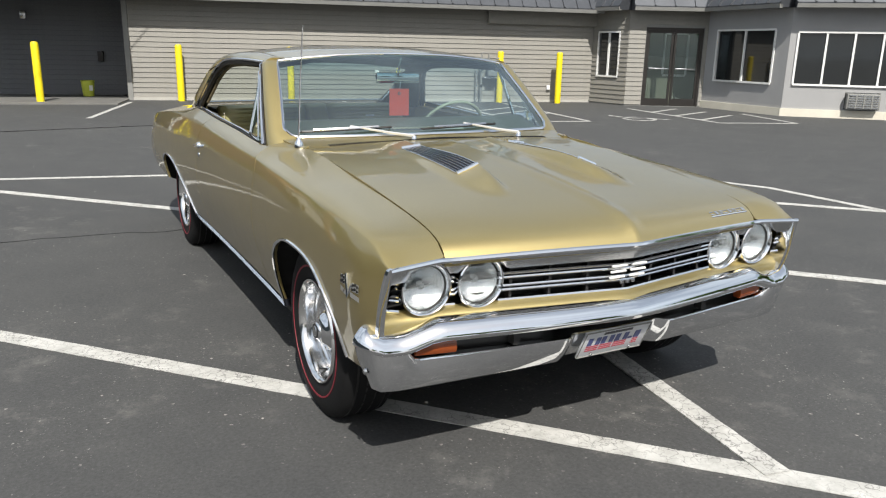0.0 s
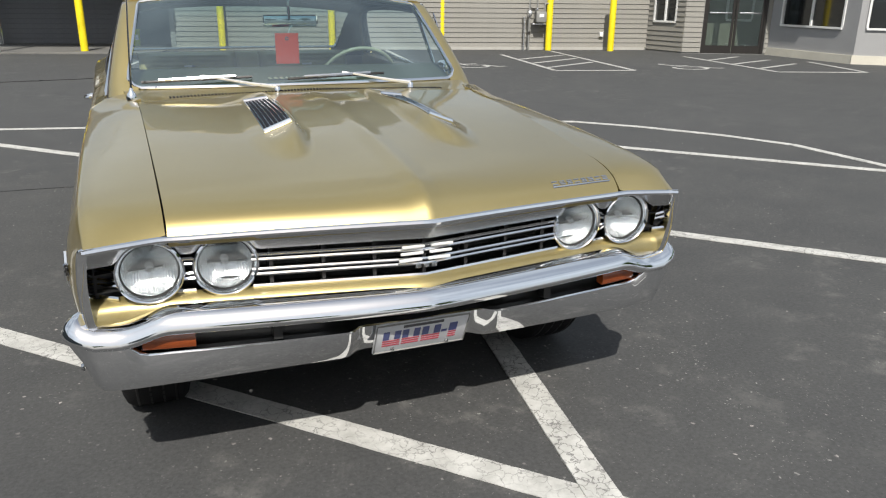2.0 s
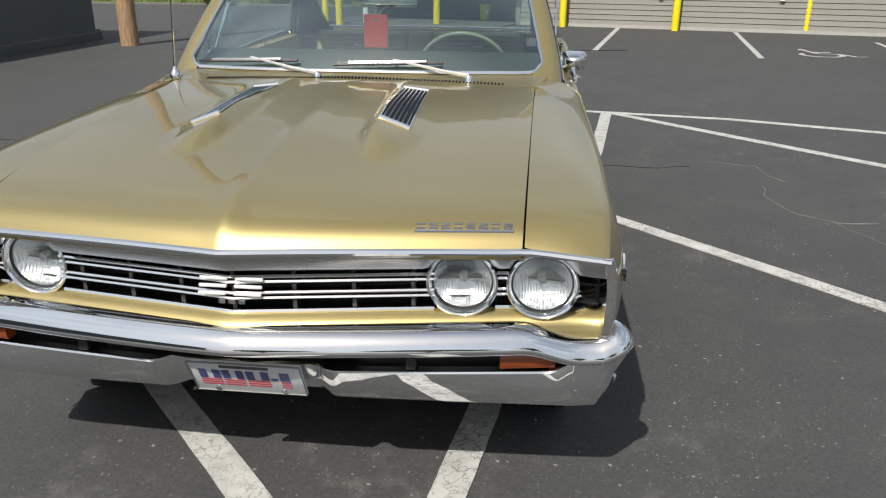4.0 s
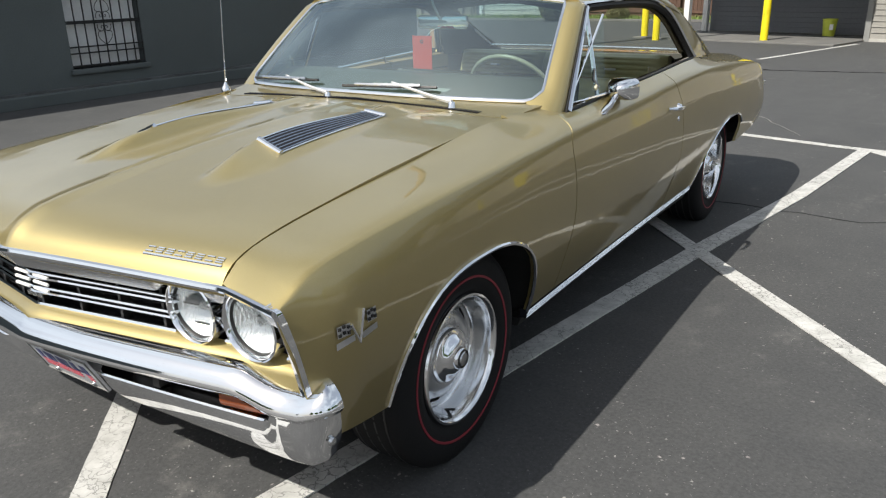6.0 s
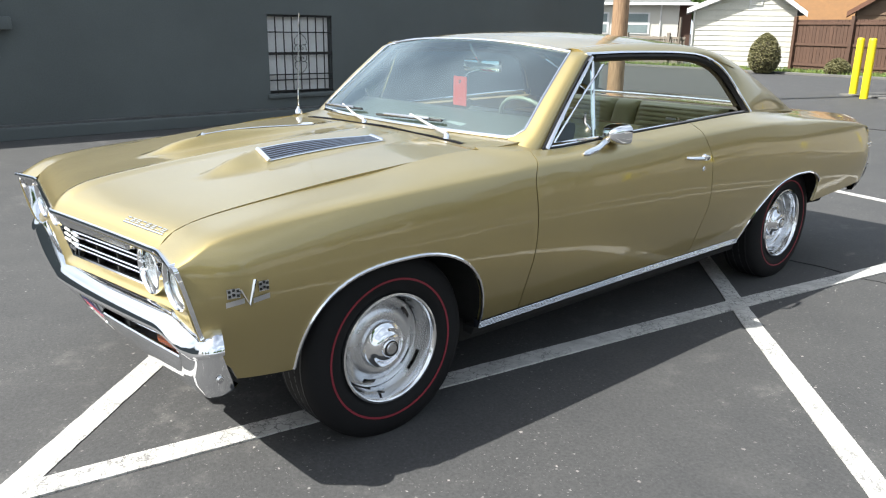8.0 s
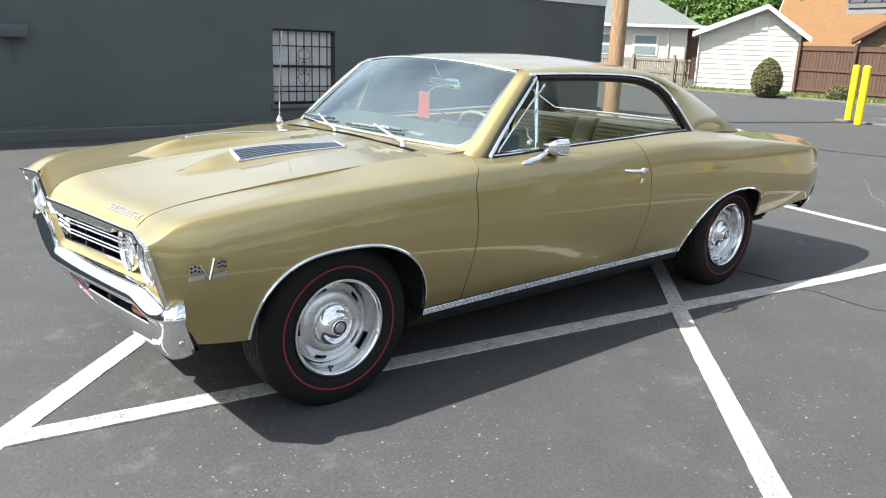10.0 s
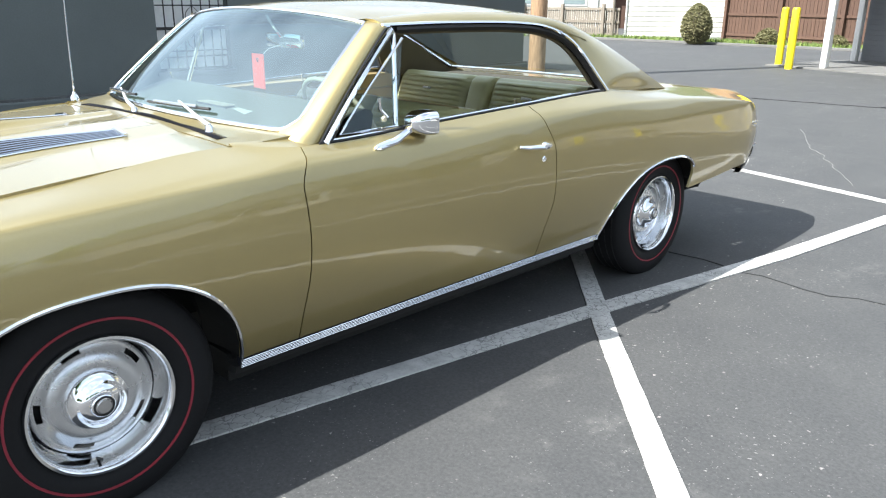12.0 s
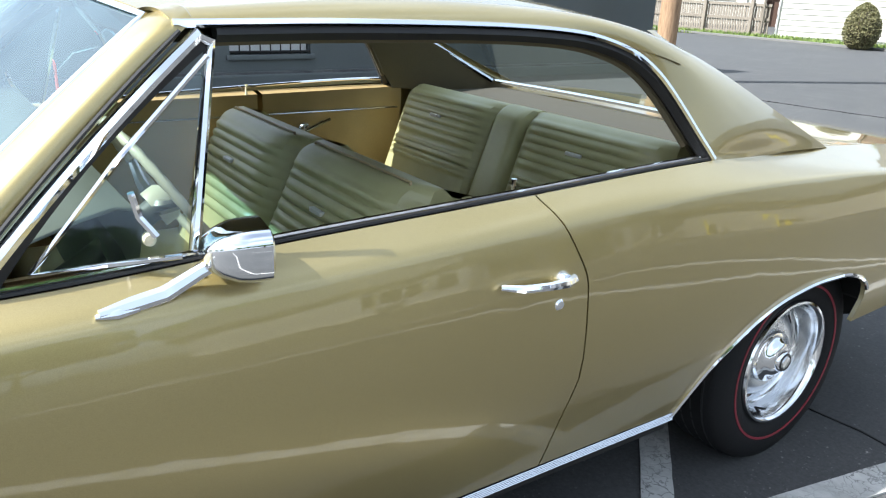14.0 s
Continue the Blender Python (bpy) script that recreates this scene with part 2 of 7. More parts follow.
def make_pieces(name, a, b, rough=0.7, fine=30, bumps=0.15):
    """For repeated pieces: a tone of its own for each piece, plus grain."""
    m, nt, bs = node_mat(name)
    inf = nt.nodes.new("ShaderNodeObjectInfo")
    c = ramp(nt, inf.outputs["Random"], [(0.0, a), (1.0, b)])
    g = noise_tex(nt, fine, 5, 0.65)
    lo, hi = tuple(x * 0.8 for x in a), tuple(min(1, x * 1.15) for x in b)
    c = mixed(nt, 0.4, c, ramp(nt, g, [(0.3, lo), (0.7, hi)]))
    dirt = ramp(nt, noise_tex(nt, 0.9, 6, 0.7), [(0.5, (0, 0, 0)), (0.8, (0.35, 0.35, 0.35))])
    c = mixed(nt, dirt, c, tuple(x * 0.55 for x in a))
    link(nt, c, bs.inputs["Base Color"])
    bs.inputs["Roughness"].default_value = rough
    bump(nt, bs, g, bumps, 0.004)
    return m


def make_leaf(name, a, b):
    m, nt, bs = node_mat(name)
    geo = nt.nodes.new("ShaderNodeNewGeometry")
    link(nt, ramp(nt, geo.outputs["Random Per Island"], [(0.0, a), (1.0, b)]), bs.inputs["Base Color"])
    bs.inputs["Roughness"].default_value = 0.6
    bs.inputs["Subsurface Weight"].default_value = 0.0
    return m


def make_vinyl():
    """Grained olive-gold seat vinyl."""
    m, nt, bs = node_mat("seat_vinyl")
    g = noise_tex(nt, 260, 3, 0.6)
    c = ramp(nt, noise_tex(nt, 5, 5, 0.6), [(0.3, (0.3, 0.282, 0.135)), (0.7, (0.385, 0.362, 0.185))])
    link(nt, c, bs.inputs["Base Color"])
    bs.inputs["Roughness"].default_value = 0.38
    bump(nt, bs, g, 0.12, 0.002)
    return m


GOLD = make_paint()
ASPHALT, LINE = make_asphalt(), make_line_paint()
CHROME = plain("chrome", (0.88, 0.89, 0.91), 0.05, 1.0, 0.03, 3, 40)
STEEL = plain("argent_steel", (0.62, 0.63, 0.64), 0.27, 0.85, 0.06, 8, 80)
BOWL = make_bowl()
LOUVRE = plain("dark_louvre_metal", (0.4, 0.43, 0.48), 0.16, 1.0, 0.1, 8, 120)
ARGENT = plain("argent_paint", (0.66, 0.66, 0.66), 0.28, 0.5, 0.05, 8, 120)
SATIN = plain("brushed_trim", (0.58, 0.59, 0.6), 0.22, 1.0, 0.05, 8, 200)
RUBBER = plain("tyre_rubber", (0.0075, 0.0075, 0.008), 0.75, 0.0, 0.25, 12, 120, 0.2, spec=0.25)
WHEEL = plain("polished_wheel_trim", (0.84, 0.85, 0.86), 0.13, 1.0, 0.05, 6, 90)
REDLINE = plain("tyre_red_line", (0.2, 0.014, 0.026), 0.6, 0.0, 0.12)
BLACK = plain("black_trim", (0.012, 0.012, 0.012), 0.5, 0.0, 0.2)
SLOT = plain("louvre_black", (0.012, 0.013, 0.018), 0.85, 0.0, 0.2, spec=0.15)
UNDER = plain("underbody_black", (0.008, 0.008, 0.0075), 0.9, 0.0, 0.3)
AMBER = plain("amber_lens", (0.2, 0.042, 0.008), 0.12, 0.0, 0.15, 30, 200, 0.1, coat=0.6)
RED_TAG = plain("red_card", (0.75, 0.07, 0.03), 0.5, 0.0, 0.06)
PLATE = plain("plate_enamel", (0.55, 0.56, 0.58), 0.35, 0.0, 0.06)
BLUE_INK = plain("blue_ink", (0.06, 0.075, 0.2), 0.4, 0.0, 0.1)
RED_INK = plain("red_ink", (0.38, 0.07, 0.09), 0.4, 0.0, 0.1)
DARK_INK = plain("dark_ink", (0.05, 0.05, 0.06), 0.4, 0.0, 0.1)
VINYL = make_vinyl()
GOLD_TRIM = plain("gold_vinyl_panel", (0.28, 0.2, 0.085), 0.36, 0.0, 0.12, 8, 200, 0.1)
HEADLINER = plain("headliner_cloth", (0.11, 0.09, 0.05), 0.8, 0.0, 0.1, 10, 150, 0.2)
DASH = plain("dash_vinyl", (0.075, 0.078, 0.058), 0.55, 0.0, 0.1, 10, 200, 0.15)
SHELF = plain("shelf_board", (0.04, 0.036, 0.024), 0.85, 0.0, 0.15, 10, 150, 0.2)
IVORY = plain("gold_plastic", (0.46, 0.42, 0.3), 0.3, 0.0, 0.06)
GLASS = make_glass("car_glass", (0.72, 0.84, 0.83), band=(1.27, 1.37), face=0.24, film=0.006)
SIDE_GLASS = make_glass("side_glass", (0.88, 0.94, 0.91), face=0.06, film=0.01)
LENS = make_lens()
CLEAR = make_glass("door_glass", (0.75, 0.8, 0.78), face=0.1, film=0.0)
LOBBY = plain("lobby_paint", (0.12, 0.13, 0.1), 0.7, 0.0, 0.12)
WORN = plain("worn_crack_edge", (0.155, 0.152, 0.144), 0.9, 0.0, 0.3, 8, 60)
SLIP = plain("paper_slip", (0.32, 0.34, 0.3), 0.7, 0.0, 0.08)
CREAM = plain("cream_foundation_paint", (0.56, 0.53, 0.45), 0.8, 0.0, 0.15, 1.5, 40, 0.2)
WHITE = plain("white_paint", (0.68, 0.68, 0.665), 0.5, 0.0, 0.06)
YELLOW = plain("bollard_yellow", (0.75, 0.6, 0.01), 0.45, 0.0, 0.12, 5, 40, 0.1)
LIME = plain("lime_plastic", (0.5, 0.55, 0.06), 0.5, 0.0, 0.1)
SIDING = make_pieces("siding_vinyl", (0.21, 0.202, 0.18), (0.235, 0.225, 0.2), 0.6)
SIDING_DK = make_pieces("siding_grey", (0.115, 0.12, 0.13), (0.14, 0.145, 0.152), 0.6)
TRIM_GREY = plain("grey_trim", (0.2, 0.2, 0.19), 0.6, 0.0, 0.1)
STUCCO = plain("grey_stucco", (0.3, 0.3, 0.3), 0.85, 0.0, 0.08, 1.5, 90, 0.3)
CONCRETE = plain("concrete", (0.36, 0.35, 0.32), 0.85, 0.0, 0.18, 2.0, 60, 0.3)
METAL_ROOF = plain("standing_seam_roof", (0.07, 0.075, 0.085), 0.42, 0.4, 0.15, 2, 40)
CHARCOAL = plain("charcoal_masonry_paint", (0.086, 0.1, 0.099), 0.72, 0.0, 0.2, 0.7, 50, 0.4)
DARK_GLASS = plain("dark_window", (0.012, 0.014, 0.015), 0.05, 0.0, 0.3, 0.8, 6, 0.0, spec=0.8)
FROST = plain("frosted_pane", (0.62, 0.63, 0.62), 0.5, 0.0, 0.12, 3, 30)
BRONZE = plain("bronze_frame", (0.035, 0.032, 0.03), 0.4, 0.5, 0.1)
CHIPPED = plain("chipped_footing_paint", (0.085, 0.09, 0.09), 0.85, 0.0, 0.6, 2.5, 30, 0.4)
APRON = plain("dirty_concrete", (0.13, 0.128, 0.12), 0.9, 0.0, 0.25, 1.5, 40, 0.3)
IRON = plain("wrought_iron", (0.02, 0.02, 0.02), 0.55, 0.3, 0.2)
FENCE_WOOD = make_wood("brown_fence_wood", (0.055, 0.03, 0.02), (0.115, 0.062, 0.04))
GREY_WOOD = make_wood("weathered_wood", (0.13, 0.11, 0.085), (0.26, 0.225, 0.18))
POLE_WOOD = make_wood("pole_wood", (0.12, 0.068, 0.034), (0.4, 0.26, 0.15), 1.5)
WHITE_SIDING = make_pieces("white_siding", (0.56, 0.545, 0.48), (0.62, 0.605, 0.54), 0.6)
TAN_SIDING = make_pieces("tan_siding", (0.13, 0.085, 0.05), (0.17, 0.11, 0.065), 0.7)
BLIND = plain("window_blind", (0.2, 0.25, 0.25), 0.25, 0.0, 0.2, 1.5, 20)
SHINGLE = plain("grey_shingles", (0.14, 0.15, 0.145), 0.9, 0.0, 0.2, 4, 30, 0.4)
ORANGE_ROOF = plain("orange_shingles", (0.19, 0.1, 0.04), 0.9, 0.0, 0.18, 4, 30, 0.4)
BROWN_ROOF = plain("brown_shingles", (0.16, 0.08, 0.05), 0.9, 0.0, 0.18, 4, 30, 0.4)
LEAF = make_leaf("leaf", (0.035, 0.085, 0.012), (0.11, 0.19, 0.03))
SHRUB = make_leaf("shrub_leaf", (0.085, 0.085, 0.03), (0.15, 0.135, 0.055))
TWIG = plain("twigs", (0.05, 0.042, 0.02), 0.9, 0.0, 0.4, 12, 80, 0.6)
GRASS = make_leaf("grass_blade", (0.06, 0.11, 0.02), (0.2, 0.26, 0.06))
SOIL = plain("grass_soil", (0.09, 0.1, 0.035), 0.95, 0.0, 0.3, 3, 40, 0.4)
BARK = plain("bark", (0.1, 0.075, 0.055), 0.9, 0.0, 0.3, 5, 40, 0.5)


# ---- mesh helpers ----
def mesh_of(name, bm, mat, smooth=True):
    bmesh.ops.recalc_face_normals(bm, faces=bm.faces)
    me = bpy.data.meshes.new(name)
    bm.to_mesh(me)
    bm.free()
    me.materials.append(mat)
    if smooth:
        me.polygons.foreach_set("use_smooth", [True] * len(me.polygons))
        me.set_sharp_from_angle(angle=radians(38))
    return me


def part(name, bm, mat, parent, label="", smooth=True):
    ob = new(name, mesh_of(name, bm, mat, smooth))
    if parent is not None:
        ob.parent = parent
    return tagged(ob, label) if label else ob


def thing(name, label, category, m=None, group="", kind=""):
    ob = new(name)
    if m is not None:
        ob.matrix_world = m
    return tagged(ob, label, category, group, kind)


def box(bm, x0, x1, y0, y1, z0, z1, bevel=0.0, seg=2):
    m = Matrix.Translation(((x0 + x1) / 2, (y0 + y1) / 2, (z0 + z1) / 2)) @ Matrix.Diagonal((x1 - x0, y1 - y0, z1 - z0, 1))
    r = bmesh.ops.create_cube(bm, size=1, matrix=m)
    if bevel:
        edges = list({e for v in r["verts"] for e in v.link_edges})
        bmesh.ops.bevel(bm, geom=edges, offset=bevel, segments=seg, affect="EDGES", profile=0.5)
    return bm


def boxed(*a, **k):
    return box(bmesh.new(), *a, **k)


def grid(bm, rows, closed_u=False, closed_v=False):
    """Quads over a grid of points; returns the vertices."""
    vs = [[bm.verts.new(p) for p in r] for r in rows]
    n, m = len(vs), len(vs[0])
    for i in range(n if closed_u else n - 1):
        for j in range(m if closed_v else m - 1):
            q = [vs[i][j], vs[i][(j + 1) % m], vs[(i + 1) % n][(j + 1) % m], vs[(i + 1) % n][j]]
            q = list(dict.fromkeys(q))
            if len(q) > 2:
                try:
                    bm.faces.new(q)
                except ValueError:
                    pass
    return vs


def shell(rows, thick, inward):
    """A sheet over rows of points, with its rim folded back by thick towards inward(point)."""
    bm = bmesh.new()
    vs = grid(bm, rows)
    rim = vs[0] + [r[-1] for r in vs[1:]] + vs[-1][-2::-1] + [r[0] for r in vs[-2:0:-1]]
    back = []
    for v in rim:
        d = Vector(inward(v.co))
        back.append(bm.verts.new(v.co + d.normalized() * thick))
    n = len(rim)
    for i in range(n):
        try:
            bm.faces.new((rim[i], rim[(i + 1) % n], back[(i + 1) % n], back[i]))
        except ValueError:
            pass
    return bm


def tube(points, r, seg=8, bm=None, closed=False, taper=None):
    bm = bm or bmesh.new()
    pts = [Vector(p) for p in points]
    n = len(pts)
    rows = []
    up = None
    for i, p in enumerate(pts):
        a = pts[(i - 1) % n] if closed or i else p
        b = pts[(i + 1) % n] if closed or i < n - 1 else p
        d = (b - a).normalized()
        if up is None:
            up = d.orthogonal().normalized()
        up = (up - d * up.dot(d)).normalized()
        side = d.cross(up)
        rr = taper[i] if taper else r
        rows.append([p + (up * math.cos(k * math.tau / seg) + side * math.sin(k * math.tau / seg)) * rr for k in range(seg)])
    vs = grid(bm, rows, closed, True)
    if not closed:
        bm.faces.new(vs[0])
        bm.faces.new(vs[-1][::-1])
    return bm


def sweep(profile, path, bm=None, caps=True):
    """profile: (out, up) pairs swept along a path of (point, out direction); up is z."""
    bm = bm or bmesh.new()
    rows = [[Vector(p) + Vector(o) * a + Vector((0, 0, b)) for a, b in profile] for p, o in path]
    vs = grid(bm, rows, False, True)
    if caps:
        bm.faces.new(vs[0])
        bm.faces.new(vs[-1][::-1])
    return bm


def lathe(profile, seg=32, bm=None, m=None):
    """profile: (radius, height along x) pairs turned about the x axis."""
    bm = bm or bmesh.new()
    m = m or Matrix.Identity(4)
    rows = [[m @ Vector((h, r * math.cos(k * math.tau / seg), r * math.sin(k * math.tau / seg))) for k in range(seg)] for r, h in profile]
    grid(bm, rows, False, True)
    return bm


def table(rows):
    """A smooth function through (position, value) pairs."""
    xs, ys = [r[0] for r in rows], [r[1] for r in rows]
    n = len(xs)
    d = [(ys[i + 1] - ys[i]) / (xs[i + 1] - xs[i]) for i in range(n - 1)]
    t = [d[0]] + [0 if d[i - 1] * d[i] <= 0 else 2 * d[i - 1] * d[i] / (d[i - 1] + d[i]) for i in range(1, n - 1)] + [d[-1]]

    def f(x):
        if x <= xs[0]:
            return ys[0]
        if x >= xs[-1]:
            return ys[-1]
        i = max(k for k in range(n - 1) if xs[k] <= x)
        h = xs[i + 1] - xs[i]
        s = (x - xs[i]) / h
        return ys[i] * (1 + 2 * s) * (1 - s) ** 2 + h * t[i] * s * (1 - s) ** 2 + ys[i + 1] * s * s * (3 - 2 * s) + h * t[i + 1] * s * s * (s - 1)

    return f


def spline(points, n):
    """n points along a Catmull-Rom curve through points."""
    p = [Vector(q) for q in points]
    p = [p[0] * 2 - p[1]] + p + [p[-1] * 2 - p[-2]]
    out = []
    for k in range(n):
        u = k / (n - 1) * (len(p) - 3)
        i = min(int(u), len(p) - 4)
        s = u - i
        a, b, c, d = p[i:i + 4]
        out.append(0.5 * (2 * b + (c - a) * s + (2 * a - 5 * b + 4 * c - d) * s * s + (3 * b - a - 3 * c + d) * s ** 3))
    return out


def lerp(a, b, s):
    return a + (b - a) * s


def steps(a, b, n):
    return [a + (b - a) * i / (n - 1) for i in range(n)]


# ---- ground and markings ----
def make_ground():
    bm = bmesh.new()
    xs = [-400, -60] + steps(-30, 30, 13) + [60, 400]
    grid(bm, [[(x, y, 0.012) for x in xs] for y in [-400, -60] + steps(-20, 40, 13) + [80, 400]])
    return tagged(part("ground", bm, ASPHALT, None, "dark grey worn asphalt of a parking lot"), category="ground", kind="structure")


def painted_line(a, b, w=0.105, lift=0.004):
    """A worn stripe from a to b with slightly ragged edges."""
    a, b = Vector((*a, 0.012 + lift)), Vector((*b, 0.012 + lift))
    d = (b - a).normalized()
    s = Vector((-d.y, d.x, 0)) * w / 2
    n = max(4, int((b - a).length / 0.06))
    rnd = random.Random(int(a.x * 97 + b.y * 31))
    rows = []
    for i in range(n + 1):
        p = a.lerp(b, i / n)
        rows.append([p + s * (1 + rnd.uniform(-0.03, 0.03)), p - s * (1 + rnd.uniform(-0.03, 0.03))])
    bm = bmesh.new()
    vs = grid(bm, [[r[0] - Vector((0, 0, lift - 0.001)), r[0], r[1], r[1] - Vector((0, 0, lift - 0.001))] for r in rows])
    return tagged(part("parking_line", bm, LINE, None, "worn white painted line on the asphalt", False), category="parking line", group="parking lot markings", kind="structure")


def make_markings():
    k = -1.06
    painted_line((-4.2, 3.75), (1.3, 3.72 + 5.5 * k))
    painted_line((0.412, -1.15), (0.972, 2.27), lift=0.008)
    painted_line((0.972, 2.27), (1.25, 3.7), lift=0.008)
    painted_line((1.25, 3.7), (1.5, 5.5), lift=0.008)
    painted_line((-2.97, 6.45), (-0.6, 4.0), w=0.096, lift=0.006)
    painted_line((-0.6, 4.0), (1.2, 2.02), w=0.096, lift=0.006)
    painted_line((1.2, 2.02), (6.5, -3.62), w=0.096, lift=0.006)
    # the bent outer border of the stalls
    bend = [(-2.97, 6.52), (-0.55, 6.0), (1.2, 5.6), (2.65, 5.34), (3.98, 4.83), (4.44, 4.34), (5.0, 3.53), (5.28, 2.9), (5.28, 1.5)]
    for n, (a, b) in enumerate(zip(bend, bend[1:])):
        painted_line(a, b, w=0.092, lift=0.004 + 0.002 * (n % 2))
    painted_line((1.55, 5.52), (6.3, 0.44), w=0.1, lift=0.005)
    # stalls along the building
    painted_line((-0.9, 13.2), (0.3, 17.4), w=0.1)
    painted_line((1.87, 11.8), (2.9, 17.5), w=0.1)
    painted_line((4.55, 11.0), (5.5, 16.6), w=0.1)
    for a, b in [((6.95, 10.4), (7.75, 14.4)), ((8.5, 10.0), (9.6, 15.2)), ((6.95, 10.4), (8.5, 10.0)), ((7.1, 11.0), (8.75, 11.9)), ((7.3, 12.0), (8.95, 12.9)), ((7.5, 13.0), (9.2, 13.9)),
                 ((11.1, 8.9), (11.9, 12.7)), ((12.8, 8.3), (13.7, 10.6)), ((11.1, 8.9), (12.8, 8.3)), ((11.3, 9.6), (13.0, 10.3)), ((11.5, 10.6), (13.2, 11.3)), ((11.7, 11.6), (13.2, 12.3))]:
        painted_line(a, b, w=0.09)
    for cx, cy in ((5.75, 11.7), (9.95, 10.1)):
        bm = bmesh.new()
        pts = [(cx + 0.33 * math.cos(a), cy + 0.33 * math.sin(a), 0.006) for a in steps(2.4, 6.6, 16)]
        tube(pts, 0.055, 4, bm)
        tube([(cx - 0.05, cy + 0.75, 0.006), (cx, cy + 0.2, 0.006), (cx + 0.35, cy + 0.15, 0.006), (cx + 0.5, cy - 0.25, 0.006), (cx + 0.66, cy - 0.2, 0.006)], 0.06, 4, bm)
        tube([(cx - 0.02, cy + 0.48, 0.006), (cx + 0.3, cy + 0.44, 0.006)], 0.05, 4, bm)
        tube([(cx - 0.1, cy + 0.84, 0.006), (cx - 0.05, cy + 0.94, 0.006), (cx, cy + 0.84, 0.006)], 0.07, 4, bm)
        for v in bm.verts:
            v.co.z = 0.016 + max(0, v.co.z - 0.006) * 0.05
        tagged(part("ground_symbol", bm, LINE, None, "white painted wheelchair symbol on the asphalt", False), category="ground marking", group="parking lot markings", kind="structure")


ground = make_ground()
make_markings()

# a sealed crack that runs across the lot
bm = bmesh.new()
crack = [(-6 + i * 0.12, 3.55 + 0.03 * math.sin(i * 0.4) - 0.004 * i + 0.09 * noise.noise((i * 0.37, 0, 0)) + 0.04 * noise.noise((i * 1.3, 5, 0)), 0.013) for i in range(67)]
tube(crack, 0.005, 4, bm, taper=[0.003 + 0.004 * abs(noise.noise((i * 0.8, 9, 0))) for i in range(67)])
tagged(part("pavement_crack", bm, BLACK, None, "thin dark crack in the asphalt", False), category="crack", kind="structure")



def pale_crack(pts, w, mat, label, seed):
    """A wandering crack through a few plan points."""
    path = []
    for a, b in zip(pts, pts[1:]):
        n = max(3, int(math.dist(a, b) / 0.05))
        for k in range(n):
            x, y = lerp(a[0], b[0], k / n), lerp(a[1], b[1], k / n)
            path.append((x + 0.05 * noise.noise((x * 4, y * 4, seed)), y + 0.05 * noise.noise((x * 4, y * 4, seed + 7)), 0.0125))
    bm = tube(path, w, 4, taper=[w * (0.4 + 1.2 * abs(noise.noise((k * 0.6, seed, 0)))) for k in range(len(path))])
    tagged(part("pavement_crack", bm, mat, None, label, False), category="crack", kind="structure")


for pts, w in (([(2.3, 2.85), (2.26, 2.45), (2.35, 2.25), (2.5, 2.08), (2.8, 2.1)], 0.006), ([(2.1, 3.5), (2.4, 3.42), (2.5, 2.95)], 0.005), ([(2.5, 2.08), (2.62, 1.8), (2.7, 1.5)], 0.004), ([(-0.5, 8.6), (0.0, 7.5), (0.4, 6.9), (0.95, 5.9)], 0.007)):
    pale_crack(pts, w, WORN, "pale worn crack in the asphalt", 3 + w * 1000)
pale_crack([(-5.5, 10.75), (-2.0, 11.2), (2.5, 11.9)], 0.02, BLACK, "dark sealed crack across the lot", 9)

# ---- grey commercial building ----
BLD = pose(0.36, 18.2, 0, 0, 0, -14.76)


def siding_run(parent, a, b, z0, z1, mat, course=0.125, holes=()):
    """Lap siding boards from a to b (plan points), from z0 to z1, each a tilted board; holes: (s0, s1, z0, z1) along the run."""
    a, b = Vector((*a, 0)), Vector((*b, 0))
    d = (b - a).normalized()
    length = (b - a).length
    out = Vector((d.y, -d.x, 0))
    z = z0
    meshes = {}
    while z < z1 - 0.01:
        top = min(z + course, z1)
        spans = [(0.0, length)]
        for s0, s1, h0, h1 in holes:
            if z + 0.02 < h1 and top - 0.02 > h0:
                spans = [q for lo, hi in spans for q in ((lo, min(hi, s0)), (max(lo, s1), hi)) if q[1] - q[0] > 0.02]
        for lo, hi in spans:
            key = (round(hi - lo, 3), round(top - z, 3))
            if key not in meshes:
                bm = bmesh.new()
                w, h = key
                sec = [(0.0, 0), (-0.026, 0), (-0.022, 0.012), (-0.004, h), (0.0, h)]
                v0 = [bm.verts.new((0, y, q)) for y, q in sec]
                v1 = [bm.verts.new((w, y, q)) for y, q in sec]
                for i in range(5):
                    bm.faces.new((v0[i], v0[(i + 1) % 5], v1[(i + 1) % 5], v1[i]))
                bm.faces.new(v0)
                bm.faces.new(v1[::-1])
                meshes[key] = mesh_of("siding_board", bm, mat, False)
            ob = new("siding_board", meshes[key])
            ob.parent = parent
            p = a + d * lo
            ob.matrix_local = Matrix.Translation((p.x, p.y, z)) @ Matrix.Rotation(math.atan2(d.y, d.x), 4, "Z")
        z = top
    return out


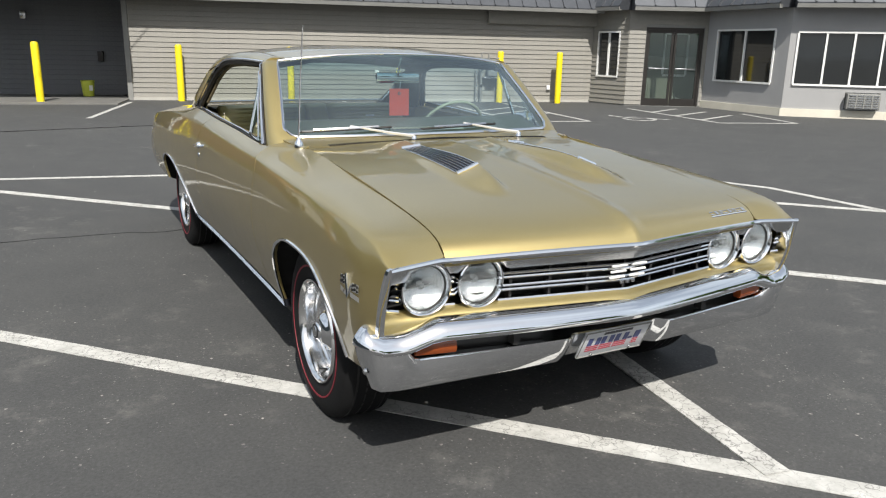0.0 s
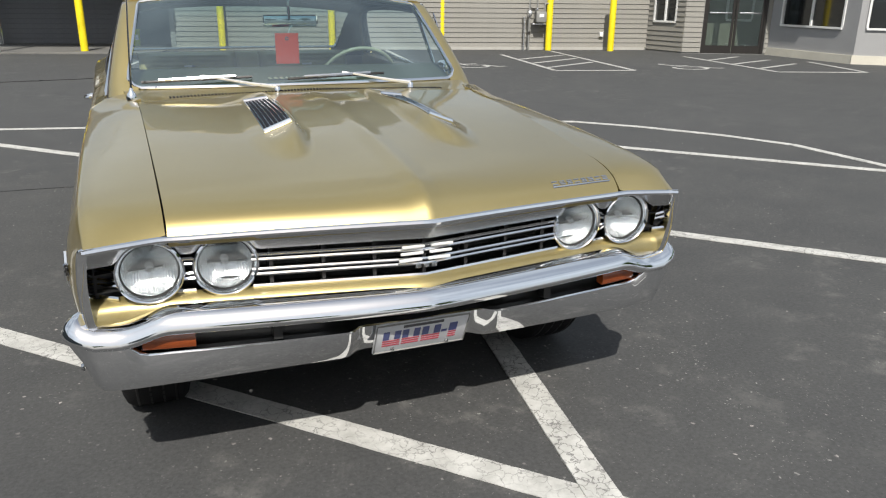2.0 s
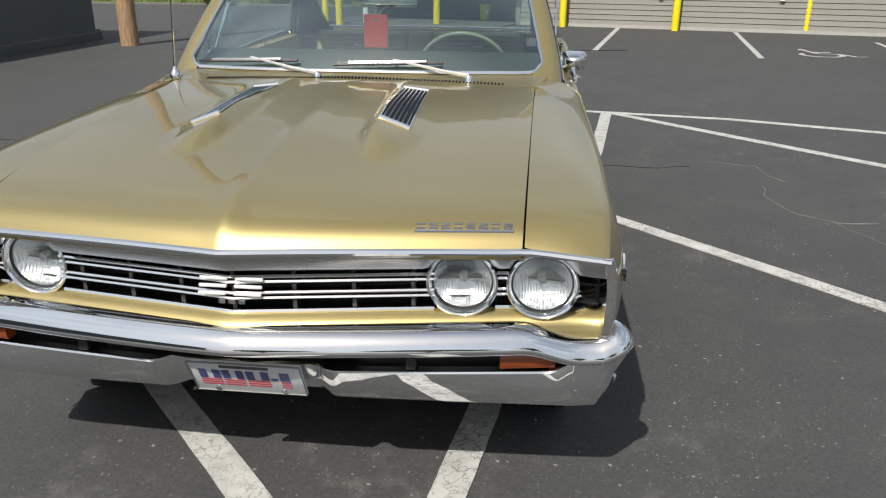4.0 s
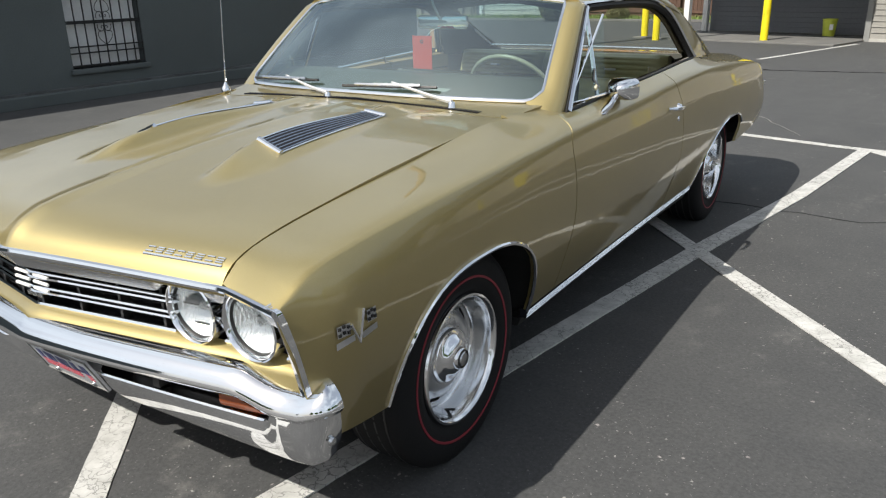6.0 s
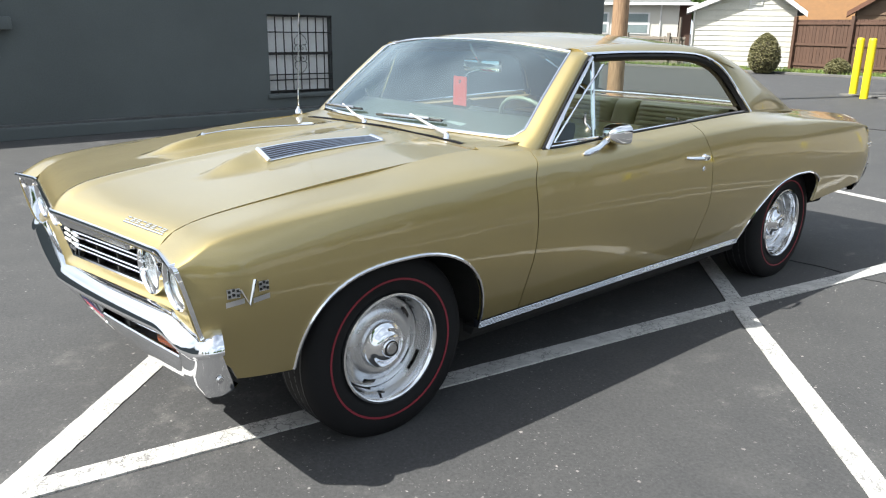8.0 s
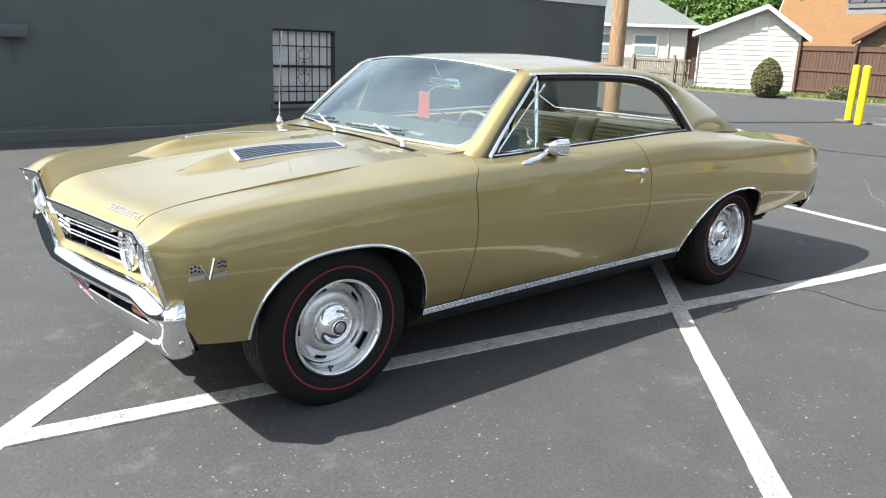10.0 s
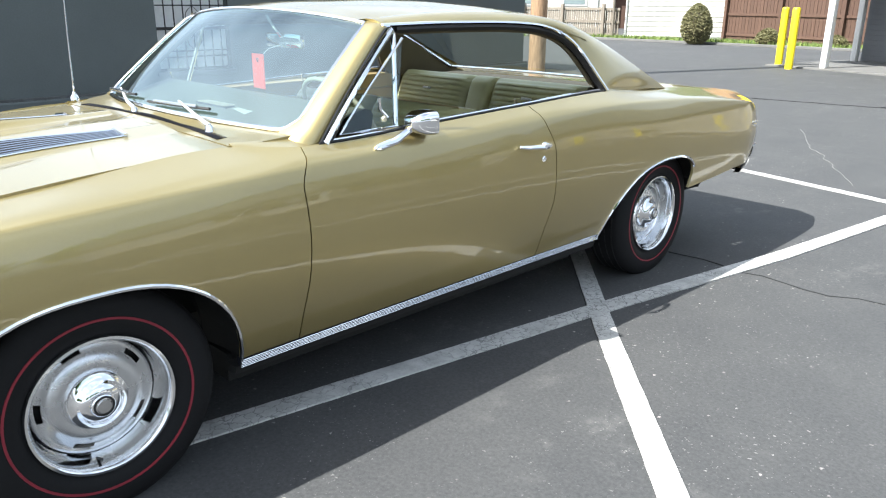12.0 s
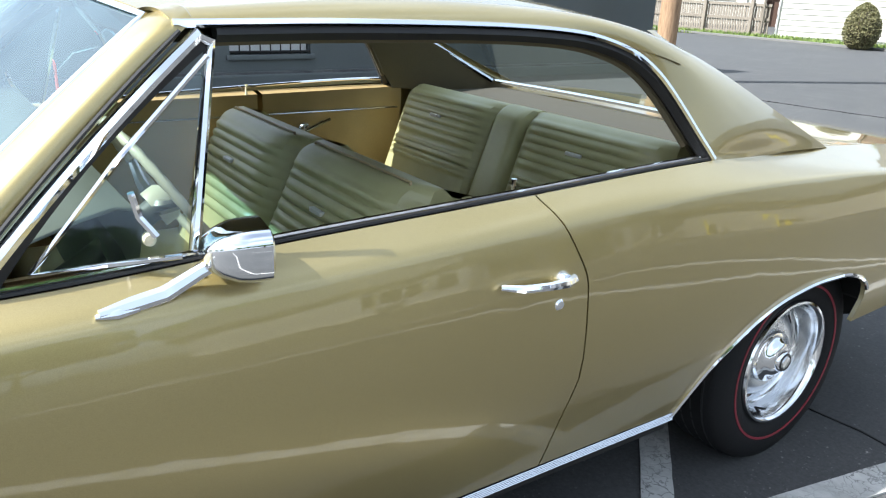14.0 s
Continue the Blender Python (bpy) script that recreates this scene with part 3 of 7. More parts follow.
def wall_run(name, parent_m, a, b, z0, z1, mat, label, holes=(), thick=0.2):
    """A wall from a to b with real openings; returns the object."""
    a2, b2 = Vector((*a, 0)), Vector((*b, 0))
    d = (b2 - a2).normalized()
    length = (b2 - a2).length
    bm = bmesh.new()
    xs = sorted({0.0, length, *[h[0] for h in holes], *[h[1] for h in holes]})
    zs = sorted({z0, z1, *[h[2] for h in holes], *[h[3] for h in holes]})
    for i in range(len(xs) - 1):
        for j in range(len(zs) - 1):
            cx, cz = (xs[i] + xs[i + 1]) / 2, (zs[j] + zs[j + 1]) / 2
            if not any(h[0] < cx < h[1] and h[2] < cz < h[3] for h in holes):
                box(bm, xs[i], xs[i + 1], 0, thick, zs[j], zs[j + 1])
    bmesh.ops.remove_doubles(bm, verts=bm.verts, dist=0.0005)
    ob = part(name, bm, mat, None, label, False)
    ob.matrix_world = parent_m @ Matrix.Translation(a2) @ Matrix.Rotation(math.atan2(d.y, d.x), 4, "Z")
    return tagged(ob, category="wall", kind="structure")


def window_unit(name, wall_m, x0, x1, z0, z1, panes, frame_mat, glass_mat, label, depth=0.05, bar=0.045):
    """A framed window in a wall's own coordinates, with each pane a part."""
    ob = thing(name, label, "window", wall_m, kind="structure")
    bm = bmesh.new()
    e = 0.03
    box(bm, x0 - e, x1 + e, -0.035, depth, z1, z1 + bar)
    box(bm, x0 - e, x1 + e, -0.045, depth, z0 - bar, z0)
    box(bm, x0 - bar, x0, -0.03, depth, z0, z1)
    box(bm, x1, x1 + bar, -0.03, depth, z0, z1)
    w = (x1 - x0) / panes
    for i in range(1, panes):
        box(bm, x0 + w * i - bar / 2, x0 + w * i + bar / 2, -0.025, depth, z0, z1)
    part("window_frame", bm, frame_mat, ob, "", False)
    for i in range(panes):
        part("pane", boxed(x0 + w * i + bar / 2, x0 + w * (i + 1) - bar / 2, 0.02, 0.03, z0, z1), glass_mat, ob, "", False)
    return ob


def roof_run(a, b, z0, z1, out, back, n):
    """A steep standing-seam metal roof face above the wall from a to b (building coordinates)."""
    a, b = Vector((*a, 0)), Vector((*b, 0))
    d = (b - a).normalized()
    length = (b - a).length
    ob = thing("mansard_roof", "dark grey standing-seam metal mansard roof over the wall", "roof", BLD @ Matrix.Translation(a) @ Matrix.Rotation(math.atan2(d.y, d.x), 4, "Z"), kind="structure")
    bm = bmesh.new()
    sec = [(-out, z0), (-out - 0.02, z0 + 0.1), (back, z1), (back + 0.2, z1), (0.15, z0)]
    v0 = [bm.verts.new((0, y, z)) for y, z in sec]
    v1 = [bm.verts.new((length, y, z)) for y, z in sec]
    for i in range(5):
        bm.faces.new((v0[i], v0[(i + 1) % 5], v1[(i + 1) % 5], v1[i]))
    bm.faces.new(v0)
    bm.faces.new(v1[::-1])
    part("roof_deck", bm, METAL_ROOF, ob, "", False)
    part("gutter", sweep([(-0.05, 0), (0.03, 0), (0.05, 0.09), (-0.05, 0.09)], [((0, -out, z0 - 0.02), (0, -1, 0)), ((length, -out, z0 - 0.02), (0, -1, 0))]), TRIM_GREY, ob, "", False)
    for i in range(n + 1):
        x = length * i / n
        bm = bmesh.new()
        rows = [[(x - 0.018, y, z), (x - 0.018, y - 0.04, z + 0.012), (x + 0.018, y - 0.04, z + 0.012), (x + 0.018, y, z)] for y, z in ((-out - 0.02, z0 + 0.1), (back, z1))]
        grid(bm, rows)
        part("seam_rib", bm, METAL_ROOF, ob, "", False)
    return ob


def make_building():
    c = [(0, 0), (12.52, 0), (12.99, -1.25), (15.05, -1.75), (15.53, -4.5), (21.37, -7.8)]
    H = 2.55
    w1 = wall_run("wall_1", BLD, c[0], c[1], 0, H, TRIM_GREY, "beige-grey lap siding wall of a commercial building")
    siding_run(w1, (0.1, 0), (12.5, 0), 0.08, H, SIDING)
    part("foundation", boxed(0, 12.46, -0.04, 0.0, 0, 0.08), CONCRETE, w1, "", False)
    part("corner_post", boxed(-0.02, 0.1, -0.05, 0.12, 0, H), TRIM_GREY, w1, "", False)
    L2 = (Vector(c[2]) - Vector(c[1])).length
    hole = (0.25, 1.0, 0.8, 1.95)
    w2 = wall_run("wall_2", BLD, c[1], c[2], 0, H, TRIM_GREY, "lap siding return wall with a narrow window", (hole,))
    siding_run(w2, (0.0, 0), (L2, 0), 0.05, H, SIDING, holes=[(hole[0] - 0.04, hole[1] + 0.04, hole[2] - 0.05, hole[3] + 0.05)])
    window_unit("window_1", w2.matrix_world, hole[0], hole[1], hole[2], hole[3], 2, WHITE, DARK_GLASS, "narrow white-framed window with dark glass")
    L3 = (Vector(c[3]) - Vector(c[2])).length
    door = (0.46, L3 - 0.1, 0.02, 2.1)
    w3 = wall_run("wall_3", BLD, c[2], c[3], 0, H, TRIM_GREY, "siding entrance wall round a glass door", (door,))
    siding_run(w3, (0.0, 0), (L3, 0), 0.05, H, SIDING, holes=[(door[0] - 0.01, door[1] + 0.01, -1, door[3] + 0.02)])
    make_door(w3.matrix_world, door)
    L4 = (Vector(c[4]) - Vector(c[3])).length
    h4 = (0.42, 2.33, 0.78, 2.02)
    w4 = wall_run("wall_4", BLD, c[3], c[4], 0.0, H, STUCCO, "smooth grey stucco wall", (h4,))
    window_unit("window_2", w4.matrix_world, *h4, 2, WHITE, DARK_GLASS, "white-framed double window with dark reflecting glass")
    h5 = (0.2, 2.6, 0.79, 1.96)
    w5 = wall_run("wall_5", BLD, c[4], c[5], 0.0, H, STUCCO, "smooth grey stucco front wall", (h5, (1.36, 2.11, 0.22, 0.62)))
    window_unit("window_3", w5.matrix_world, *h5, 4, WHITE, DARK_GLASS, "long white-framed window of four dark panes")
    for w, n in ((w4, L4), (w5, 6.6)):
        part("foundation", boxed(-0.03, n, -0.035, 0.0, 0, 0.2), CREAM, w, "pale painted foundation strip", False)
    ac = thing("air_conditioner", "beige through-wall air conditioner with louvred face", "air conditioner", w5.matrix_world)
    part("case", boxed(1.38, 2.09, -0.2, 0.1, 0.24, 0.6, bevel=0.015), TRIM_GREY, ac, "")
    for i in range(6):
        part("louvre", boxed(1.42, 2.05, -0.215, -0.2, 0.27 + i * 0.055, 0.3 + i * 0.055), SATIN, ac, "", False)
    for i in range(3):
        part("divider", boxed(1.56 + i * 0.17, 1.59 + i * 0.17, -0.22, -0.2, 0.26, 0.58), TRIM_GREY, ac, "", False)
    # interior darkness behind the glass
    back = wall_run("wall_6", BLD, (13.0, 3.5), (22.5, 3.5), 0, H, TRIM_GREY, "plain inner wall")
    ceil = tagged(part("ceiling", boxed(-4.8, 22.5, -0.3, 3.7, H, H + 0.12), TRIM_GREY, None, "grey flat roof deck", False), category="ceiling", kind="structure")
    ceil.matrix_world = BLD
    for a, b, n in ((c[0], c[1], 32), (c[1], c[2], 4), (c[2], c[3], 4), (c[3], c[4], 7), (c[4], c[5], 17)):
        roof_run(a, b, H - 0.08 if n == 32 else H - 0.02, 4.3, 0.58 if n == 32 else 0.42, 0.75, n)
    # sign board on the wall
    sb = thing("sign_board", "blank grey sign board under the eave", "sign", BLD)
    part("panel", boxed(9.35, 12.6, -0.12, -0.03, 2.12, 2.5, bevel=0.01), SIDING, sb, "")
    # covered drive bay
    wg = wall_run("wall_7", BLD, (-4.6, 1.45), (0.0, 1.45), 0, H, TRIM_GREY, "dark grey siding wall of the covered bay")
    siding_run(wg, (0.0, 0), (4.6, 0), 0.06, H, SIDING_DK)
    ws = wall_run("wall_8", BLD, (0.0, 1.45), (0.0, 0.12), 0, H, SIDING_DK, "grey return wall of the covered bay")
    slab = tagged(part("pavement", boxed(-5.0, 0.0, -1.7, 1.45, 0.0, 0.05, bevel=0.01), APRON, None, "dirty concrete apron under the canopy", False), category="pavement", kind="structure")
    slab.matrix_world = BLD
    can = thing("canopy", "canopy with white soffit and dark metal roof over the bay", "canopy", BLD, kind="structure")
    part("soffit", boxed(-5.0, 0.0, -1.8, 1.45, H, H + 0.08), WHITE, can, "white soffit", False)
    part("fascia", boxed(-5.05, 0.0, -1.86, -1.8, H - 0.06, H + 0.2), TRIM_GREY, can, "", False)
    for u, w in ((-3.6, -1.5), (-4.62, 1.2)):
        part("post", boxed(u - 0.07, u + 0.07, w - 0.07, w + 0.07, 0.05, H, bevel=0.008), WHITE, can, "white square post")
    roof_run((-5.0, -1.45), (0.0, -1.45), H + 0.1, 4.3, 0.42, 0.9, 12)
    lampb = thing("wall_lamp", "small grey wall lamp on dark siding", "lamp", BLD @ pose(-2.6, 1.4, 2.05))
    part("housing", boxed(-0.07, 0.07, -0.14, 0, -0.1, 0.1, bevel=0.02), SATIN, lampb, "")
    boxw = thing("utility_box", "small dark utility box on the siding", "utility box", BLD @ pose(-0.85, 1.4, 1.05))
    part("box_body", boxed(-0.07, 0.07, -0.1, 0, -0.13, 0.13, bevel=0.01), BRONZE, boxw, "")


def make_door(m, d):
    x0, x1, z0, z1 = d
    ob = thing("door_1", "closed dark bronze glass double door with push bar", "door", m, kind="structure")
    xm = (x0 + x1) / 2
    bm = bmesh.new()
    for a, b in ((x0, x0 + 0.06), (x1 - 0.06, x1)):
        box(bm, a, b, 0.02, 0.12, z0, z1)
    box(bm, x0 + 0.06, x1 - 0.06, 0.02, 0.12, z1 - 0.06, z1)
    part("door_frame", bm, BRONZE, ob, "", False)
    for a, b in ((x0 + 0.06, xm - 0.01), (xm + 0.01, x1 - 0.06)):
        bm = bmesh.new()
        box(bm, a, a + 0.06, 0.05, 0.09, z0, z1 - 0.06)
        box(bm, b - 0.06, b, 0.05, 0.09, z0, z1 - 0.06)
        box(bm, a + 0.06, b - 0.06, 0.05, 0.09, z0, z0 + 0.2)
        box(bm, a + 0.06, b - 0.06, 0.05, 0.09, z1 - 0.14, z1 - 0.06)
        leaf = part("door_leaf", bm, BRONZE, ob, "", False)
        part("pane", boxed(a + 0.06, b - 0.06, 0.065, 0.075, z0 + 0.2, z1 - 0.14), CLEAR, leaf, "", False).visible_shadow = False
        part("push_bar", boxed(a + 0.08, b - 0.08, 0.0, 0.03, 1.0, 1.04, bevel=0.008), SATIN, leaf, "")
    # lobby behind the door: a dim partition with a white-framed window
    w = wall_run("wall_14", m, (x0 - 0.9, 1.1), (x1 + 0.9, 1.1), 0, 2.4, LOBBY, "dim grey-green lobby partition")
    window_unit("window_5", w.matrix_world, 1.75, 2.35, 0.85, 1.95, 1, WHITE, DARK_GLASS, "white-framed window in the lobby partition", 0.0, 0.06)


def bollard(x, y, h=1.4, r=0.085, lean=0.0):
    ob = thing("bollard", "yellow painted steel bollard with a domed top", "bollard", pose(x, y, 0, 0, lean, 0), group="yellow bollards")
    part("sleeve", lathe([(0.0, 0.0), (r, 0.0), (r, h - 0.06), (r * 0.93, h - 0.025), (r * 0.7, h - 0.006), (0.0, h)], 24, m=Matrix.Rotation(radians(-90), 4, "Y")), YELLOW, ob)
    return ob


make_building()
for bx, by in ((-1.65, 17.45), (1.52, 17.6), (4.15, 16.85), (7.03, 16.5), (9.68, 15.5), (11.2, 14.85)):
    bollard(bx, by)
bollard(-4.68, 18.05, 1.35)
bollard(-4.12, 17.25, 1.35)


# ---- charcoal building ----
def make_dark_building():
    X = -7.9
    hole = (4.27, 5.42, 0.42, 1.6)
    m = pose(X, -14, 0, 0, 0, 90)
    w = wall_run("wall_9", m, (0, 0), (26.4, 0), 0, 2.4, CHARCOAL, "charcoal painted masonry wall", ((hole[0] + 14, hole[1] + 14, hole[2], hole[3]),), 0.35)
    w2 = wall_run("wall_10", m, (0, -0.03), (26.4, -0.03), 2.4, 2.62, WHITE, "white metal coping at the top of the wall", (), 0.4)
    wall_run("wall_11", pose(X, 12.4, 0, 0, 0, 180), (0, 0), (9, 0), 0, 2.4, CHARCOAL, "charcoal end wall", (), 0.3)
    wall_run("wall_12", pose(X - 9, 12.4, 0, 0, 0, -90), (0, 0), (26.4, 0), 0, 2.4, CHARCOAL, "charcoal back wall", (), 0.3)
    wall_run("wall_13", pose(X - 9, -14, 0, 0, 0, 0), (0, 0), (9, 0), 0, 2.4, CHARCOAL, "charcoal end wall", (), 0.3)
    tagged(part("roof", boxed(X - 8.7, X - 0.4, -13.7, 12.1, 2.4, 2.5), TRIM_GREY, None, "flat roof of the charcoal building", False), category="roof", kind="structure")
    part("footing", boxed(0, 26.4, -0.14, 0.0, 0, 0.17, bevel=0.02), CHARCOAL, w, "low painted footing", False)
    part("footing_cap", boxed(0, 26.4, -0.1, 0.0, 0.17, 0.2), CHIPPED, w, "chipped bare footing edge", False)
    win = thing("window_4", "frosted window behind black wrought-iron grille", "window", m, kind="structure")
    a, b, z0, z1 = hole[0] + 14, hole[1] + 14, hole[2], hole[3]
    part("window_frame", boxed(a, b, 0.14, 0.2, z0, z1), IRON, win, "", False)
    for i in range(2):
        part("pane", boxed(a + 0.02, b - 0.02, 0.11, 0.14, z0 + 0.03 + i * (z1 - z0) / 2, z0 + (i + 1) * (z1 - z0) / 2 - 0.015), FROST, win, "", False)
    part("window_sill", boxed(a - 0.05, b + 0.05, -0.05, 0.2, z0 - 0.07, z0, bevel=0.01), CHARCOAL, win)
    g = thing("window_grille", "black wrought-iron grille with scrolls", "window grille", m)
    for i in range(9):
        x = a + (b - a) * i / 8
        part("bar", boxed(x - 0.007, x + 0.007, 0.02, 0.034, z0, z1 + 0.02), IRON, g, "", False)
    for f in (0.03, 0.17, 0.24, 0.5, 0.52, 0.78, 0.98):
        part("rail", boxed(a - 0.06, b + 0.06, 0.012, 0.04, z0 + (z1 - z0) * f - 0.009, z0 + (z1 - z0) * f + 0.009), IRON, g, "", False)
    for s in (-1, 1):
        for zz, f in ((0.545, 1), (0.475, -1)):
            # half a heart: curls in at the middle rail, swells out and runs to a point
            c = ((a + b) / 2, 0.027, z0 + (z1 - z0) * zz)
            pts = spline([(c[0] + s * u, c[1], c[2] + f * v) for u, v in ((0.035, 0.05), (0.05, 0.035), (0.03, 0.015), (0.008, 0.04), (0.03, 0.085), (0.085, 0.075), (0.105, 0.03), (0.1, -0.0))], 28)
            pts = [(x, y, z) for x, y, z in pts] + [(c[0] + s * 0.1, c[1], c[2])]
            tail = spline([(c[0] + s * u, c[1], c[2] + f * v) for u, v in ((0.03, 0.085), (0.1, 0.1), (0.1, 0.17), (0.05, 0.23), (0.0, 0.27))], 18)
            part("scroll", tube(pts, 0.005, 5), IRON, g)
            part("scroll", tube(tail, 0.005, 5), IRON, g)
    lb = thing("wall_box", "charcoal painted box and conduit on the wall", "utility box", m)
    part("box_body", boxed(14.46, 14.78, -0.16, 0, 1.34, 1.5, bevel=0.02), CHARCOAL, lb)
    part("conduit", tube([(14.62, -0.03, 1.0), (14.62, -0.03, 1.2), (14.62, -0.03, 1.36)], 0.012), CHARCOAL, lb)


# ---- backdrop of houses ----
def leaf_cloud(bm, rnd, centre, radii, n, size):
    c = Vector(centre)
    for _ in range(n):
        d = Vector((rnd.gauss(0, 1), rnd.gauss(0, 1), rnd.gauss(0, 1))).normalized()
        p = c + Vector((d.x * radii[0], d.y * radii[1], d.z * radii[2])) * rnd.uniform(0.72, 1.04)
        u = Vector((rnd.gauss(0, 1), rnd.gauss(0, 1), rnd.gauss(0, 1))).normalized() * size * rnd.uniform(0.6, 1.3)
        v = u.orthogonal().normalized() * size * rnd.uniform(0.3, 0.6)
        bm.faces.new([bm.verts.new(p - u), bm.verts.new(p + v), bm.verts.new(p + u), bm.verts.new(p - v)])


def make_tree(x, y, h, r, seed):
    rnd = random.Random(seed)
    ob = thing("tree", "leafy green deciduous tree", "tree", pose(x, y, 0), group="trees behind the lot")
    bm = bmesh.new()
    tube([(0, 0, 0), (0.1, 0.05, h * 0.3), (-0.05, 0.1, h * 0.7)], 0.2, 8, bm, taper=[0.3, 0.22, 0.08])
    tips = []
    for i in range(7):
        a, zz = i * 0.9 + rnd.random(), h * rnd.uniform(0.3, 0.6)
        tip = (r * 0.6 * math.cos(a), r * 0.6 * math.sin(a), zz + h * 0.2)
        tube([(0, 0, zz * 0.8), (tip[0] * 0.5, tip[1] * 0.5, zz + 0.3), tip], 0.08, 5, bm, taper=[0.12, 0.08, 0.03])
        tips.append(tip)
    part("trunk", bm, BARK, ob)
    bm = bmesh.new()
    for tip in tips + [(0, 0, h * 0.8), (0.5, 0.4, h * 0.65), (-0.6, 0.2, h * 0.6)]:
        for _ in range(3):
            cc = (tip[0] + rnd.uniform(-1, 1) * r * 0.3, tip[1] + rnd.uniform(-1, 1) * r * 0.3, tip[2] + rnd.uniform(-0.5, 0.6))
            leaf_cloud(bm, rnd, cc, (r * rnd.uniform(0.3, 0.46),) * 2 + (r * rnd.uniform(0.24, 0.38),), 420, 0.2)
    part("crown", bm, LEAF, ob, "", False)


def gable_block(name, m, w, d, h, rise, wall_mat, roof_mat, label, over=0.3, trim=None, peak=0.0):
    """A small house: walls, gable ends facing front, pitched roof slabs."""
    ob = thing(name, label, "house", m)
    bm = bmesh.new()
    prof = [(-w / 2, 0), (w / 2, 0), (w / 2, h), (peak, h + rise), (-w / 2, h)]
    v0 = [bm.verts.new((x, 0, z)) for x, z in prof]
    v1 = [bm.verts.new((x, d, z)) for x, z in prof]
    for i in range(5):
        bm.faces.new((v0[i], v0[(i + 1) % 5], v1[(i + 1) % 5], v1[i]))
    bm.faces.new(v0)
    bm.faces.new(v1[::-1])
    wall = part("house_wall", bm, wall_mat, ob, "", False)
    for s in (-1, 1):
        k = rise / (w / 2 - s * peak)
        bm = bmesh.new()
        xo = w / 2 + over
        sec = [(peak, h + rise + 0.02), (s * xo, h - over * k + 0.02), (s * xo, h - over * k + 0.14), (peak, h + rise + 0.15)]
        a = [bm.verts.new((x, -over, z)) for x, z in sec]
        b = [bm.verts.new((x, d + over, z)) for x, z in sec]
        for i in range(4):
            bm.faces.new((a[i], a[(i + 1) % 4], b[(i + 1) % 4], b[i]))
        bm.faces.new(a)
        bm.faces.new(b[::-1])
        part("roof", bm, roof_mat, ob, "", False)
        bm = bmesh.new()
        sec = [(peak, h + rise - 0.02), (s * xo, h - over * k - 0.06), (s * xo, h - over * k + 0.15), (peak, h + rise + 0.17)]
        a = [bm.verts.new((x, -over - 0.03, z)) for x, z in sec]
        b = [bm.verts.new((x, -over, z)) for x, z in sec]
        for i in range(4):
            bm.faces.new((a[i], a[(i + 1) % 4], b[(i + 1) % 4], b[i]))
        bm.faces.new(a)
        bm.faces.new(b[::-1])
        part("barge_board", bm, trim or WHITE, ob, "", False)
    return ob


def fence_run(a, b, h, mat, label, board=0.14, post_every=2.4, gap=0.012, ragged=0.0, group="", rails=True):
    a, b = Vector((*a, 0)), Vector((*b, 0))
    d = (b - a).normalized()
    L = (b - a).length
    m = Matrix.Translation(a) @ Matrix.Rotation(math.atan2(d.y, d.x), 4, "Z")
    ob = thing("fence", label, "fence", m)
    rnd = random.Random(int(L * 100))
    bm = boxed(0, board - gap, -0.012, 0.012, 0.04, h)
    me = mesh_of("board", bm, mat, False)
    for i in range(int(L / board)):
        o = new("board", me)
        o.parent = ob
        o.matrix_local = Matrix.Translation((i * board, rnd.uniform(-0.004, 0.004), 0)) @ Matrix.Diagonal((1, 1, 1 - rnd.uniform(0, ragged), 1))
    for zz in (0.12, 0.52, 0.93):
        part("rail", boxed(0, L, -0.06, -0.014, h * zz - 0.05, h * zz + 0.05), mat, ob, "", False)
    for i in range(int(L / post_every) + 1):
        part("post", boxed(i * post_every - 0.06, i * post_every + 0.06, -0.17, -0.06, 0, h + 0.12), mat, ob, "", False)
    return ob


def shrub(x, y, rx, h, seed, label):
    rnd = random.Random(seed)
    ob = thing("shrub", label, "shrub", pose(x, y, 0))
    part("stem", tube([(0, 0, 0), (0.02, 0, h * 0.4)], 0.06, 6), BARK, ob)
    # clipped egg: a dense skin of small leaves over a darker twiggy core
    prof = table([(0.0, 0.45), (0.12, 0.8), (0.35, 1.0), (0.6, 0.9), (0.8, 0.66), (0.93, 0.36), (1.0, 0.08)])
    part("core", lathe([(0.0, 0.05 * h)] + [(rx * 0.86 * prof(f), h * (0.05 + 0.88 * f)) for f in steps(0, 1, 12)] + [(0.0, 0.94 * h)], 20, m=Matrix.Rotation(radians(-90), 4, "Y")), TWIG, ob, "dark twiggy inside")
    bm = bmesh.new()
    for _ in range(5200):
        f, a = rnd.random() ** 0.9, rnd.uniform(0, math.tau)
        bulge = 1 + 0.07 * noise.noise((math.cos(a) * 2.2, math.sin(a) * 2.2, f * 4 + seed))
        r = rx * prof(f) * bulge * rnd.uniform(0.84, 1.03)
        p = Vector((r * math.cos(a), r * math.sin(a), h * (0.03 + 0.95 * f)))
        u = Vector((rnd.gauss(0, 1), rnd.gauss(0, 1), rnd.gauss(0.4, 1))).normalized() * 0.034 * rnd.uniform(0.6, 1.3)
        v = u.orthogonal().normalized() * 0.02 * rnd.uniform(0.6, 1.2)
        bm.faces.new([bm.verts.new(p - u), bm.verts.new(p + v), bm.verts.new(p + u), bm.verts.new(p - v)])
    part("foliage", bm, SHRUB, ob, "", False)


